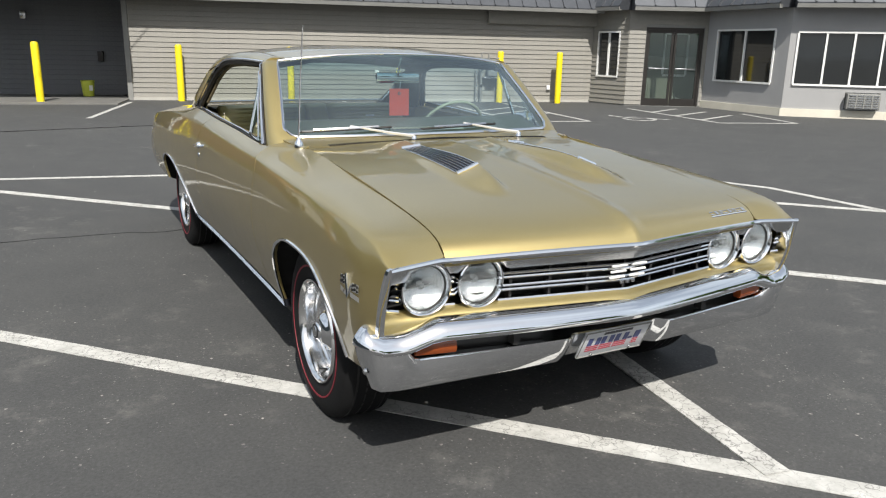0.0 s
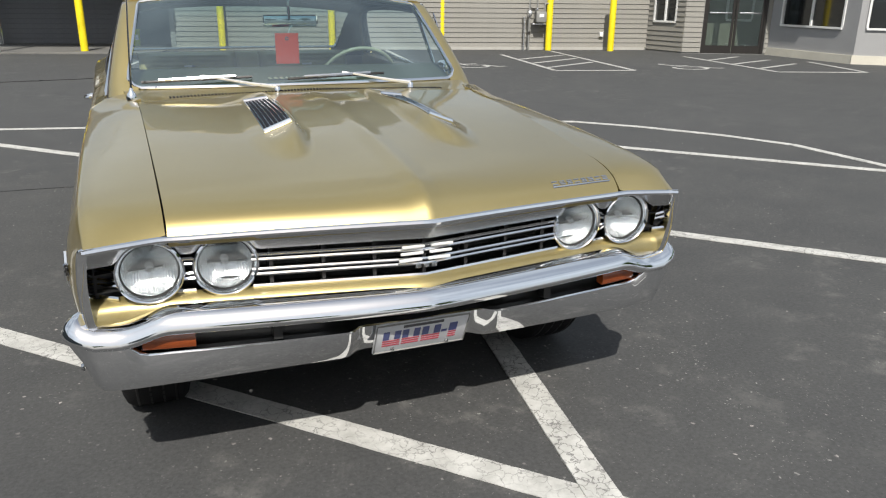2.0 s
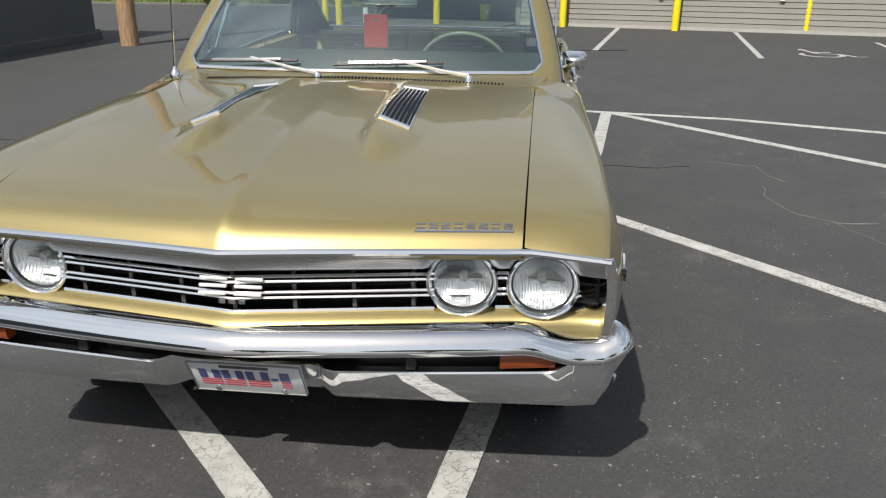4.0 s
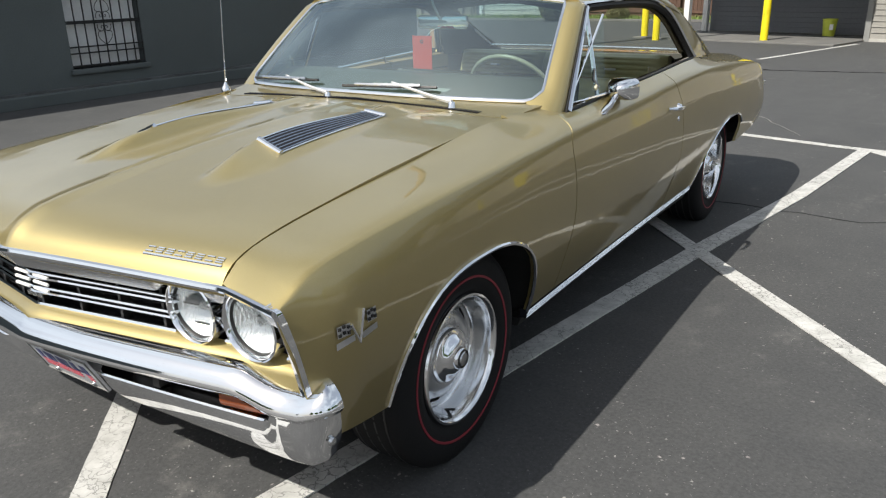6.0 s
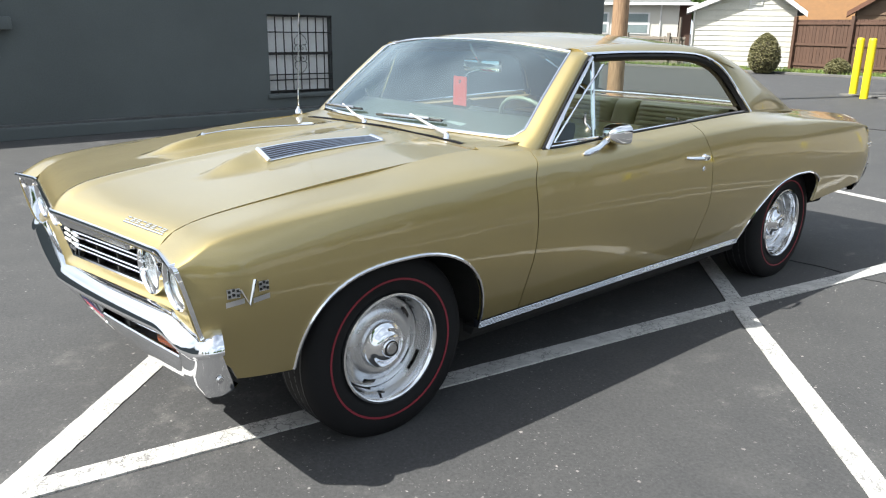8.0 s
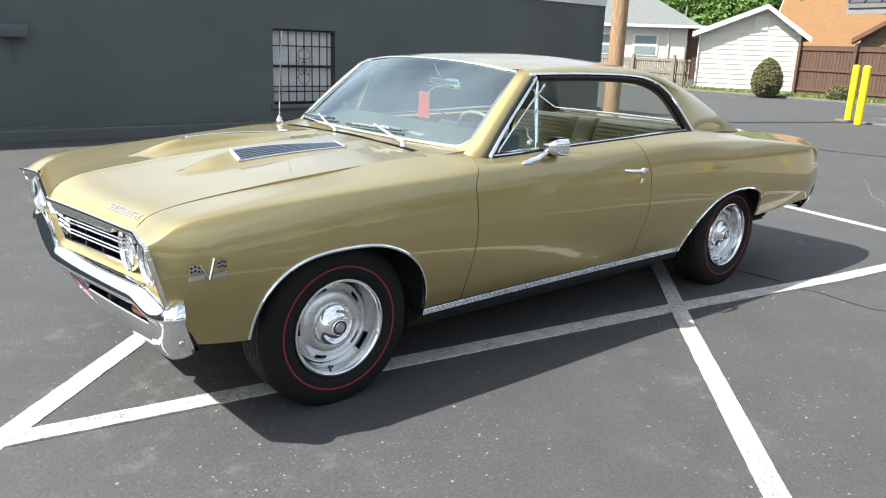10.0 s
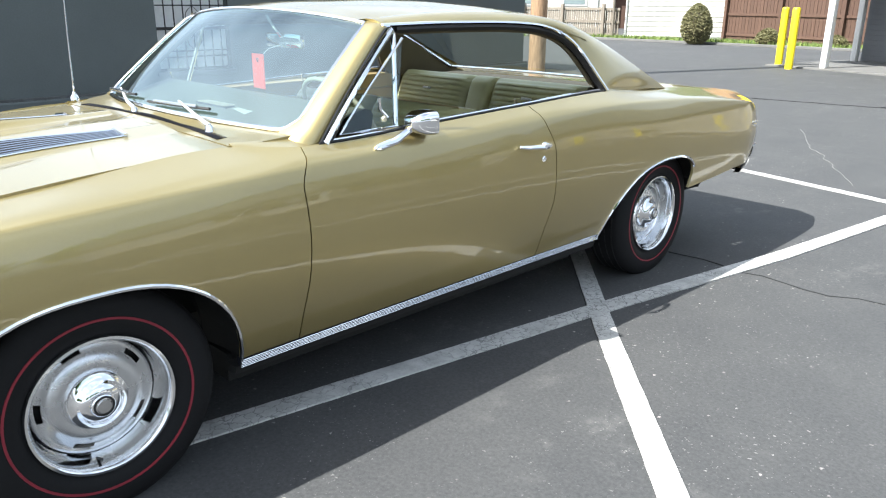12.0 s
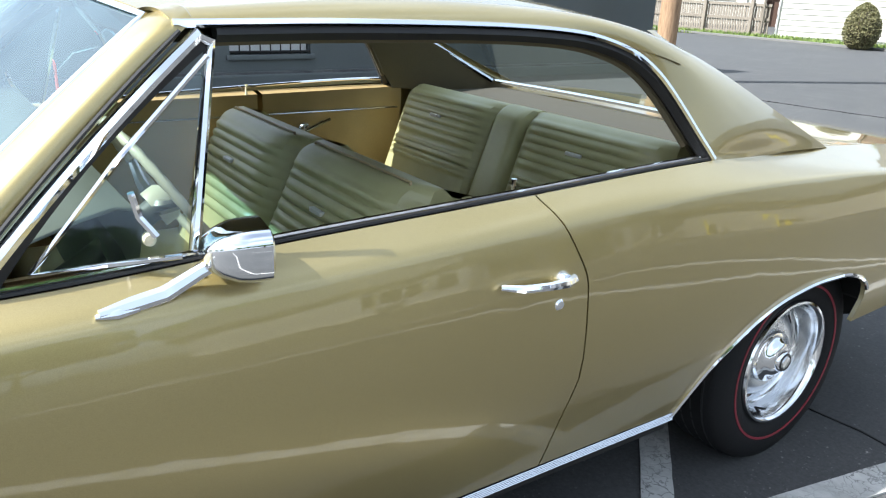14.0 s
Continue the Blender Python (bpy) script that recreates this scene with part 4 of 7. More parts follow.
def make_far():
    # white garage with its gable towards the lot
    m = pose(-13.55, 29.0, 0, 0, 0, 32)
    gar = gable_block("garage", m, 3.9, 6, 2.35, 1.0, WHITE, SHINGLE, "white clapboard garage with gable roof beside the lot", 0.35, peak=0.5)
    siding_run(gar, (-1.95, -0.012), (1.95, -0.012), 0.1, 2.35, WHITE_SIDING, 0.2)
    vent = part("gable_vent", boxed(0.14, 0.62, -0.05, 0.0, 2.5, 3.0), WHITE, gar, "", False)
    for k in range(5):
        part("slat", boxed(0.19, 0.57, -0.065, -0.05, 2.56 + 0.085 * k, 2.6 + 0.085 * k), WHITE_SIDING, vent, "", False)
    for k in range(5):
        h0, h1 = 2.35 + 0.2 * k, 2.55 + 0.2 * k
        lo, hi = 0.5 - 2.45 * (3.35 - h1), 0.5 + 1.45 * (3.35 - h1)
        for a, b in ((lo, 0.1), (0.66, hi)) if 2.4 < h1 < 3.05 else ((lo, hi),):
            if b - a > 0.1:
                siding_run(gar, (a, -0.012), (b, -0.012), h0, h1, WHITE_SIDING, 0.2)
    part("downpipe", tube([(-1.98, -0.2, 2.25), (-1.98, -0.05, 2.05), (-1.98, -0.05, 0.1)], 0.04), WHITE, gar)
    # white house with grey hip roof
    hm = pose(-24.5, 36.5, 0, 0, 0, 34)
    hs = thing("house", "white house with grey hip roof behind a picket fence", "house", hm)
    part("house_wall", boxed(-6, 2.6, 0, 8, 0, 3.0), WHITE_SIDING, hs, "", False)
    bm = bmesh.new()
    e = [bm.verts.new(p) for p in ((-6.5, -0.5, 2.9), (3.5, -0.5, 2.9), (3.5, 8.5, 2.9), (-6.5, 8.5, 2.9))]
    t = [bm.verts.new(p) for p in ((-2.8, 4, 5.2), (-0.4, 4, 5.2))]
    for f in ((e[0], e[1], t[1], t[0]), (e[1], e[2], t[1]), (e[2], e[3], t[0], t[1]), (e[3], e[0], t[0]), (e[3], e[2], e[1], e[0])):
        bm.faces.new(f)
    part("roof", bm, SHINGLE, hs, "", False)
    part("gutter", boxed(-6.55, 3.55, -0.56, -0.48, 2.85, 3.0), WHITE, hs, "", False)
    part("porch", boxed(2.6, 3.3, 0.3, 6.0, 0, 2.9), FENCE_WOOD, hs, "brown enclosed side porch", False)
    part("downpipe", tube([(1.6, -0.5, 2.9), (1.6, -0.06, 2.6), (1.6, -0.06, 0.1)], 0.04), WHITE, hs)
    part("roof_pipe", tube([(2.4, 1.0, 3.2), (2.4, 1.0, 4.1)], 0.05), SATIN, hs)
    for x in (-2.0, 0.3):
        wn2 = part("window", boxed(x - 0.72, x + 0.72, -0.05, 0.0, 1.25, 2.45), WHITE, hs, "", False)
        for zz in (1.33, 1.92):
            part("pane", boxed(x - 0.6, x + 0.6, -0.07, -0.045, zz, zz + 0.45), BLIND, wn2, "", False)
    # brown shingled house with orange roof
    oh = gable_block("house", pose(-18.8, 43.0, 0, 0, 0, -74), 9, 15, 1.7, 3.75, BROWN_ROOF, ORANGE_ROOF, "large house with orange shingle roof behind the fence", 0.4)
    part("window", boxed(-0.7, 0.7, -0.06, 0, 3.2, 4.2), WHITE, oh, "", False)
    ob = gable_block("garage", pose(-8.4, 34.0, 0, 0, 0, 22), 5.2, 6, 2.4, 1.7, TAN_SIDING, BROWN_ROOF, "low brown outbuilding with lap siding behind the fence", 0.35, BROWN_ROOF)
    for k in range(10):
        h0 = 2.2 + 0.19 * k
        half = min(2.6, 2.6 * (4.1 - h0 - 0.19) / 1.7)
        if half > 0.2:
            siding_run(ob, (-half, -0.012), (half, -0.012), h0, h0 + 0.19, TAN_SIDING, 0.19)
    fence_run((-11.8, 30.0), (5.5, 26.0), 1.95, FENCE_WOOD, "tall dark brown wooden privacy fence", 0.15, 2.5)
    fence_run((-22.0, 27.0), (-15.3, 27.6), 1.25, GREY_WOOD, "weathered grey wooden picket fence", 0.11, 2.0, 0.03, 0.12)
    gate = thing("gate_post", "tall thin weathered gate post", "post", pose(-15.5, 27.4, 0))
    part("post", tube([(0, 0, 0), (0, 0, 2.0)], 0.05), GREY_WOOD, gate)
    shrub(-10.7, 25.4, 0.54, 1.45, 5, "clipped egg-shaped brownish green shrub by the garage")
    shrub(-8.6, 26.6, 0.42, 0.62, 6, "small round shrub against the brown fence")
    shrub(-6.4, 26.8, 0.35, 0.45, 7, "low scrubby shrub against the brown fence")
    # grass strip
    gm = bmesh.new()
    rnd = random.Random(8)
    pts = [(-22, 25.4), (-15, 26.0), (-9, 26.2), (-4, 25.4), (3, 24.6)]
    grid(gm, [[(x, y + 0.0, 0.024), (x, y + 3.4, 0.024)] for x, y in pts])
    tagged(part("verge", gm, SOIL, None, "rough grass verge along the fence", False), category="verge", kind="structure")
    gb = bmesh.new()
    for _ in range(9000):
        x = rnd.uniform(-21, 1)
        i = max(k for k in range(4) if pts[k][0] <= x)
        y = lerp(pts[i][1], pts[i + 1][1], (x - pts[i][0]) / (pts[i + 1][0] - pts[i][0])) + rnd.uniform(0, 1.9)
        a, hh = rnd.uniform(0, 6.3), rnd.uniform(0.06, 0.22)
        dx, dy = math.cos(a) * 0.025, math.sin(a) * 0.025
        gb.faces.new([gb.verts.new((x - dx, y - dy, 0.01)), gb.verts.new((x + dx, y + dy, 0.01)), gb.verts.new((x + rnd.uniform(-0.06, 0.06), y + rnd.uniform(-0.06, 0.06), hh))])
    tagged(part("grass", gb, GRASS, None, "tufts of green grass", False), category="grass", kind="stuff")
    tagged(part("curb", boxed(-22, 3, -0.07, 0.07, 0, 0.1, bevel=0.02), APRON, None, "weathered concrete curb", False), category="curb", kind="structure").matrix_world = pose(0, 25.6, 0, 0, 0, -1)
    # utility pole and wire
    pl = thing("utility_pole", "brown wooden utility pole", "utility pole", pose(-6.6, 11.25, 0))
    part("pole", tube([(0, 0, 0), (0, 0, 4), (0.02, 0, 9)], 0.15, 14, taper=[0.165, 0.15, 0.12]), POLE_WOOD, pl)
    wire = thing("overhead_wire", "thin black overhead wire", "wire")
    part("cable", tube([(-6.6 + 30 * s, 11.25 + 18 * s, 5.6 - 2.4 * s * (1 - s)) for s in steps(0, 1, 24)], 0.012, 5), BLACK, wire)
    # trees at x over 28 or y under -30 are unseen, added for reflections
    for x, y, h, r, sd in ((-26, 47, 9, 4.2, 11), (-21, 50, 10, 4.5, 12), (-15.5, 49, 9.5, 4.0, 13), (-31, 44, 8, 4, 14), (2, 46, 8, 4, 15), (-18, 44.5, 6.5, 3.4, 16), (-23.5, 43, 6, 3.2, 17), (-13, 46, 7, 3.2, 18), (30, -6, 8, 4.2, 21), (33, 2, 9, 4.5, 22), (31, 11, 7.5, 4, 23), (34, 20, 9, 4.6, 24), (29, -15, 8, 4.4, 25), (7, -38, 8, 4.4, 31), (17, -36, 9, 4.6, 32), (-6, -40, 8, 4.2, 33)):
        make_tree(x, y, h, r, sd)


make_dark_building()
make_far()


# ---- the car: nose towards -y, front axle at y 0 ----
car = thing("car", "gold metallic two-door hardtop coupe with chrome trim parked across the lines", "car")
half_width = table([(-0.78, 0.87), (-0.55, 0.926), (0.0, 0.928), (0.7, 0.922), (1.3, 0.924), (1.85, 0.931), (2.4, 0.942), (2.9, 0.953), (3.5, 0.957), (3.75, 0.95), (4.0, 0.892), (4.1, 0.85), (4.3, 0.8)])
crest_x = table([(-0.78, 0.868), (-0.5, 0.882), (0.0, 0.89), (0.7, 0.888), (1.3, 0.889), (1.85, 0.897), (2.4, 0.904), (2.9, 0.902), (3.5, 0.91), (3.75, 0.902), (4.0, 0.852), (4.1, 0.816), (4.28, 0.775)])
crest_z = table([(-0.78, 0.78), (-0.71, 0.795), (-0.67, 0.828), (-0.6, 0.852), (-0.4, 0.875), (0.0, 0.9), (0.7, 0.924), (1.3, 0.936), (1.85, 0.955), (2.4, 0.968), (2.9, 0.955), (3.5, 0.908), (4.1, 0.826), (4.28, 0.8)])
top_x = table([(-0.78, 0.68), (0.5, 0.705), (0.62, 0.765), (0.72, 0.822), (1.3, 0.826), (1.85, 0.838), (2.3, 0.832), (2.6, 0.8), (3.06, 0.715), (3.5, 0.7), (4.28, 0.67)])
top_z = table([(-0.78, 0.786), (-0.715, 0.798), (-0.69, 0.824), (-0.66, 0.843), (-0.6, 0.864), (-0.4, 0.895), (0.0, 0.936), (0.5, 0.982), (0.72, 0.974), (0.85, 0.97), (1.3, 0.988), (1.85, 1.01), (2.35, 1.024), (2.6, 1.014), (3.06, 0.986), (3.5, 0.956), (4.1, 0.893), (4.21, 0.874), (4.28, 0.85)])


def smooth(a, b, x):
    t = max(0.0, min(1.0, (x - a) / (b - a)))
    return t * t * (3 - 2 * t)


def section(y, u):
    """The side of the body at station y: u runs from 0 (sill) to 5 (hood seam, window sill or deck seam)."""
    b, zc, zt = half_width(y), crest_z(y), top_z(y)
    p = [(b - 0.08, 0.305), (b - 0.042, 0.43), (b, 0.62), (lerp(b - 0.006, crest_x(y) + 0.024, smooth(2.4, 4.1, y)), lerp(0.62, zc, 0.62 + 0.08 * smooth(2.4, 4.1, y))), (crest_x(y), zc), (top_x(y), zt)]
    p = [Vector(q) for q in p]
    p = [p[0] * 2 - p[1]] + p + [p[-1] * 2 - p[-2]]
    i = min(int(u), 4)
    t = u - i
    a, bb, c, d = p[i:i + 4]
    # the tangent is cut short at the crest, which makes its edge crisp
    ma, mb = (c - a) * (0.5 if i != 4 else lerp(0.45, 0.12, smooth(1.9, 2.6, y))), (d - bb) * (0.5 if i != 3 else 0.06)
    return bb * (1 + 2 * t) * (1 - t) ** 2 + ma * t * (1 - t) ** 2 + c * t * t * (3 - 2 * t) + mb * t * t * (t - 1)


def u_at(y, z):
    lo, hi = 0.0, 3.6
    for _ in range(24):
        mid = (lo + hi) / 2
        lo, hi = (mid, hi) if section(y, mid).y < z else (lo, mid)
    return lo


def arch_z(y, yc, a, b, z0):
    s = (y - yc) / a
    e = 2.8 if s < 0 else 2.3
    return z0 + b * (1 - abs(s) ** e) ** (1 / e) if abs(s) < 1 else 0.0


FRONT_ARCH = (0.026, 0.415, 0.385, 0.305)
# the rear opening slopes up from the sill and closes sharply behind the wheel
rear_arch = table([(2.365, 0.315), (2.4, 0.42), (2.47, 0.52), (2.58, 0.606), (2.7, 0.646), (2.84, 0.663), (2.95, 0.661), (3.05, 0.638), (3.1, 0.608), (3.125, 0.572), (3.137, 0.53), (3.14, 0.47)])
REAR_YS = steps(2.366, 3.08, 26) + [3.095, 3.108, 3.118, 3.126, 3.132, 3.136, 3.139]


def bottom_z(y):
    base = 0.315 + 0.014 * smooth(0.4, 0.46, y) + 0.01 * smooth(0.44, 2.36, y)
    if y < -0.35:
        base = 0.385 + 0.09 * (-0.35 - y)
    if y > 3.1:
        base = lerp(0.458, 0.5, min(1, (y - 3.1) / 0.67))
    return max(base, arch_z(y, *FRONT_ARCH), rear_arch(y) if 2.365 < y < 3.14 else 0)


def side_panel(ys, ya, yb, s, la, lb):
    """A skin of the body side between two seams ya(z), yb(z), which bend the rows within la and lb of the ends; s: which side (+1 the driver's)."""
    y0, y1 = ys[0], ys[-1]
    rows = []
    for y in ys:
        wa, wb = max(0, 1 - (y - y0) / la) ** 1.4, max(0, 1 - (y1 - y) / lb) ** 1.4
        lo, mid = u_at(y, bottom_z(y)), u_at(y, 0.715)
        us = steps(lo, mid, 9)[:-1] + [mid + (5 - mid) * k / 19 for k in range(20)]
        row = []
        for u in us:
            x, z = section(y, u)
            yy = y + ((ya(z) if u < 4 or y0 > 0 else front_y(x) - 0.001) - y0) * wa + (yb(z) - y1) * wb
            q = section(yy, u) if u > mid - 0.01 else Vector((section(yy, u_at(yy, z)).x, z))
            row.append((s * q.x, yy, q.y))
        rows.append(row)
    return shell(rows, 0.014, lambda c: (-s * 0.05, 1, 0.0) if c.y < ys[0] + 0.12 and y0 < 0 else (-s * 0.12, 0, -1) if c.z > top_z(c.y) - 0.004 else (-s, 0, -0.2 if c.z > 0.8 else 0.15))


def arch_steps(yc, a, n=18):
    return [yc - a * 0.999 * math.cos(math.pi * k / n) for k in range(n + 1)]


seam_a = table([(0.36, -0.56), (0.46, -0.6), (0.52, -0.655), (0.566, -0.69), (0.8, -0.742), (0.9, -0.75)])
seam_b = table([(0.3, 0.656), (0.43, 0.662), (0.56, 0.674), (0.73, 0.679), (0.86, 0.674), (0.91, 0.69), (0.95, 0.715), (1.0, 0.735)])
seam_c = table([(0.3, 1.89), (0.5, 1.908), (0.63, 1.93), (0.82, 1.928), (0.91, 1.895), (1.03, 1.825)])
seam_d = table([(0.4, 3.9), (0.5, 3.97), (0.6, 4.05), (0.64, 4.07), (0.8, 4.08), (0.85, 4.1), (0.9, 4.12)])


def sill_z(y):
    return 0.307 + 0.014 * (y - 0.44) / 1.93


def make_body():
    g = 0.0022
    f_ys = sorted(set(steps(-0.72, 0.7, 30) + arch_steps(*FRONT_ARCH[:2])))
    d_ys = steps(0.7, 1.9, 30)
    q_ys = sorted([y for y in steps(1.9, 4.15, 50) if not 2.36 < y < 3.15] + REAR_YS + [2.364, 3.142])
    for s in (1, -1):
        part("front_fender", side_panel(f_ys, seam_a, lambda z: seam_b(z) - g, s, 0.33, 0.25), GOLD, car)
        part("door", side_panel(d_ys, lambda z: seam_b(z) + g, lambda z: seam_c(z) - g, s, 0.5, 0.5), GOLD, car)
        part("quarter_panel", side_panel(q_ys, lambda z: seam_c(z) + g, seam_d, s, 0.45, 0.9), GOLD, car)
        for yc, a, b, z0, ys in ((*FRONT_ARCH, arch_steps(0.026, 0.415, 30)), (2.918, 0.39, 0.4, 0.3, REAR_YS)):
            pts = []
            for y in ys:
                z = bottom_z(y)
                if y > 3 and z < 0.575:
                    continue
                pts.append((s * (section(y, u_at(y, z)).x + 0.003), y, z + 0.004))
            part("wheel_arch_molding", tube(pts, 0.0065, 6), CHROME, car, "thin chrome wheel arch molding")
            rows = []
            for y in arch_steps(yc, a + 0.02, 20):
                z = max(0.47 if y > 3 else 0.4, arch_z(y, yc, a + 0.021, b + 0.015, z0 + 0.02))
                x1 = section(y, u_at(y, max(z, 0.33))).x - 0.02
                rows.append([(s * x1, y, z), (s * 0.56, y, z), (s * 0.55, y, z - 0.02)])
            # the well's back wall
            rows.append([(s * (x1 - 0.02), y + 0.004, 0.43 if y > 2 else 0.33), (s * 0.56, y + 0.004, 0.3), (s * 0.55, y, 0.29)])
            bm = bmesh.new()
            grid(bm, rows)
            part("wheel_well", bm, UNDER, car, "black wheel well", False)
        # ribbed bright sill molding
        sill = thing_part("sill_molding", car)
        path = [((s * (section(y, 0.0).x + 0.004), y, sill_z(y)), (s, 0, 0)) for y in steps(0.44, 2.37, 30)]
        part("backing", sweep([(-0.02, 0), (0.005, 0.0), (0.011, 0.032), (-0.02, 0.035)], path), SLOT, sill)
        for k in range(5):
            path = [((s * (section(y, 0.0).x + 0.007 + 0.0012 * k), y, sill_z(y) + 0.001 + k * 0.006), (s, 0, 0)) for y in steps(0.438, 2.372, 30)]
            part("rib", sweep([(-0.004, 0.0), (0.0035, 0.0004), (0.0052, 0.0018), (0.0035, 0.0034), (-0.004, 0.0036)], path), CHROME, sill)
        path = [((s * (section(y, 0.0).x - 0.02), y, 0.275), (s, 0, 0)) for y in steps(0.43, 2.38, 12)]
        part("rocker", sweep([(-0.05, 0), (0.0, 0.0), (0.012, 0.03), (-0.05, 0.03)], path), UNDER, car)


def thing_part(name, parent):
    ob = new(name)
    ob.parent = parent
    return ob


# hood
def front_y(x):
    ax = abs(x)
    return -0.818 + 0.112 * min(ax / 0.68, 1) - 0.035 * max(0, ax - 0.68) / 0.2


hood_v = table([(0, 0.804), (0.01, 0.824), (0.025, 0.842), (0.05, 0.859), (0.085, 0.873), (0.15, 0.89), (0.3, 0.916), (0.5, 0.945), (0.75, 0.972), (1, 0.989)])


def hood_z(x, y, scoops=True):
    v = max(0.0, min(1.0, (y - front_y(x)) / (0.54 - front_y(x))))
    ax = abs(x)
    z = hood_v(v) - 0.009 * (ax / 0.68) ** 2
    z += 0.012 * max(0, 1 - ax / 0.3) ** 1.5 * (0.35 + 0.65 * (1 - v)) * min(1, v * 12)
    z += 0.006 * max(0, 1 - ax / 0.05) * (1 - 0.75 * v) * min(1, v * 25)
    if scoops:
        z += scoop_h(ax, y)
    return z


def scoop_h(ax, y):
    """A low blister that rises to the louvre's front end, higher on its inner side, and dies out behind."""
    c = 0.285 - 0.02 * y
    dx = abs(ax - c)
    lean = 1 - 0.6 * max(-1.0, min(1.0, (ax - c) / 0.05))
    if y < -0.13:
        e = ((dx / 0.1) ** 2.4 + ((-0.13 - y) / 0.3) ** 2.0) ** 0.45
        return 0.029 * lean * (1 - smooth(0.42, 1.0, e))
    return 0.029 * lean * (1 - smooth(0.045, 0.095, dx)) * (1 - 0.75 * smooth(-0.1, 0.46, y))


def make_hood():
    xs = [-0.676 + 1.352 * k / 104 for k in range(105)]
    rows = []
    for k in range(70):
        v = (k / 69) ** 1.15
        rows.append([(x * lerp(1.0, 1.037, v), lerp(front_y(x), 0.54, v), 0) for x in xs])
    rows = [[(x, y, hood_z(x, y)) for x, y, _ in r] for r in rows]
    part("hood", shell(rows, 0.025, lambda c: (0, 0.2, -1)), GOLD, car, "gold hood with two raised vents")
    for s in (1, -1):
        lv = thing_part("hood_louvre", car)
        for k in range(6):
            o = -0.0335 + 0.0134 * k
            rowsl = []
            for y in steps(-0.145, 0.372, 24):
                cx = 0.285 - 0.02 * y + o
                z = hood_z(cx, y) + 0.0015
                rowsl.append([(s * (cx - 0.003), y, z - 0.002), (s * (cx - 0.002), y, z + 0.0028), (s * (cx + 0.0014), y, z + 0.0032), (s * (cx + 0.003), y, z - 0.002)])
            bm = bmesh.new()
            grid(bm, rowsl)
            part("slat", bm, LOUVRE, lv)
        rowsl = []
        for y in steps(-0.147, 0.374, 24):
            rowsl.append([(s * (0.285 - 0.02 * y + o), y, hood_z(0.285 - 0.02 * y + o, y) + 0.0025) for o in (-0.042, -0.02, 0, 0.02, 0.042)])
        bm = bmesh.new()
        grid(bm, rowsl)
        part("louvre_base", bm, SLOT, lv)
        for ye in (-0.15, 0.378):
            c = 0.285 - 0.02 * ye
            pts = [(s * (c + o), ye, hood_z(c + o, ye) + 0.003) for o in steps(-0.045, 0.045, 9)]
            part("end_cap", tube(pts, 0.0085, 8), CHROME, lv, "bright louvre end cap")
        for o in (-0.0435, 0.0435):
            pts = [(s * (0.285 - 0.02 * y + o), y, hood_z(0.285 - 0.02 * y + o, y) + 0.003) for y in steps(-0.15, 0.378, 20)]
            part("edge_trim", tube(pts, 0.0024, 6), CHROME, lv)


# windshield and roof
def ws_base(f):
    return Vector((0.755 * f, 0.65 + 0.115 * abs(f) ** 2.4, 1.006 + 0.006 * (1 - f * f)))


def ws_top(f):
    return Vector((0.665 * f, 1.055 + 0.092 * abs(f) ** 2.2, 1.384 - 0.046 * abs(f) ** 2.2))


drip = spline([(0.708, 1.165, 1.335), (0.716, 1.5, 1.34), (0.714, 1.9, 1.333), (0.712, 2.13, 1.306), (0.737, 2.28, 1.235), (0.8, 2.41, 1.07), (0.818, 2.44, 1.026)], 61)
inner = spline([(0.61, 1.14, 1.352), (0.628, 1.5, 1.378), (0.64, 1.9, 1.374), (0.672, 2.22, 1.338), (0.7, 2.48, 1.26), (0.728, 2.82, 1.113), (0.728, 3.14, 0.98)], 61)


def glass_edge(v):
    """How far out the glass reaches beside the pillar; its lower corners are rounded."""
    return 0.986 - 0.07 * max(0.0, 1 - max(v, 0) / 0.13) ** 2


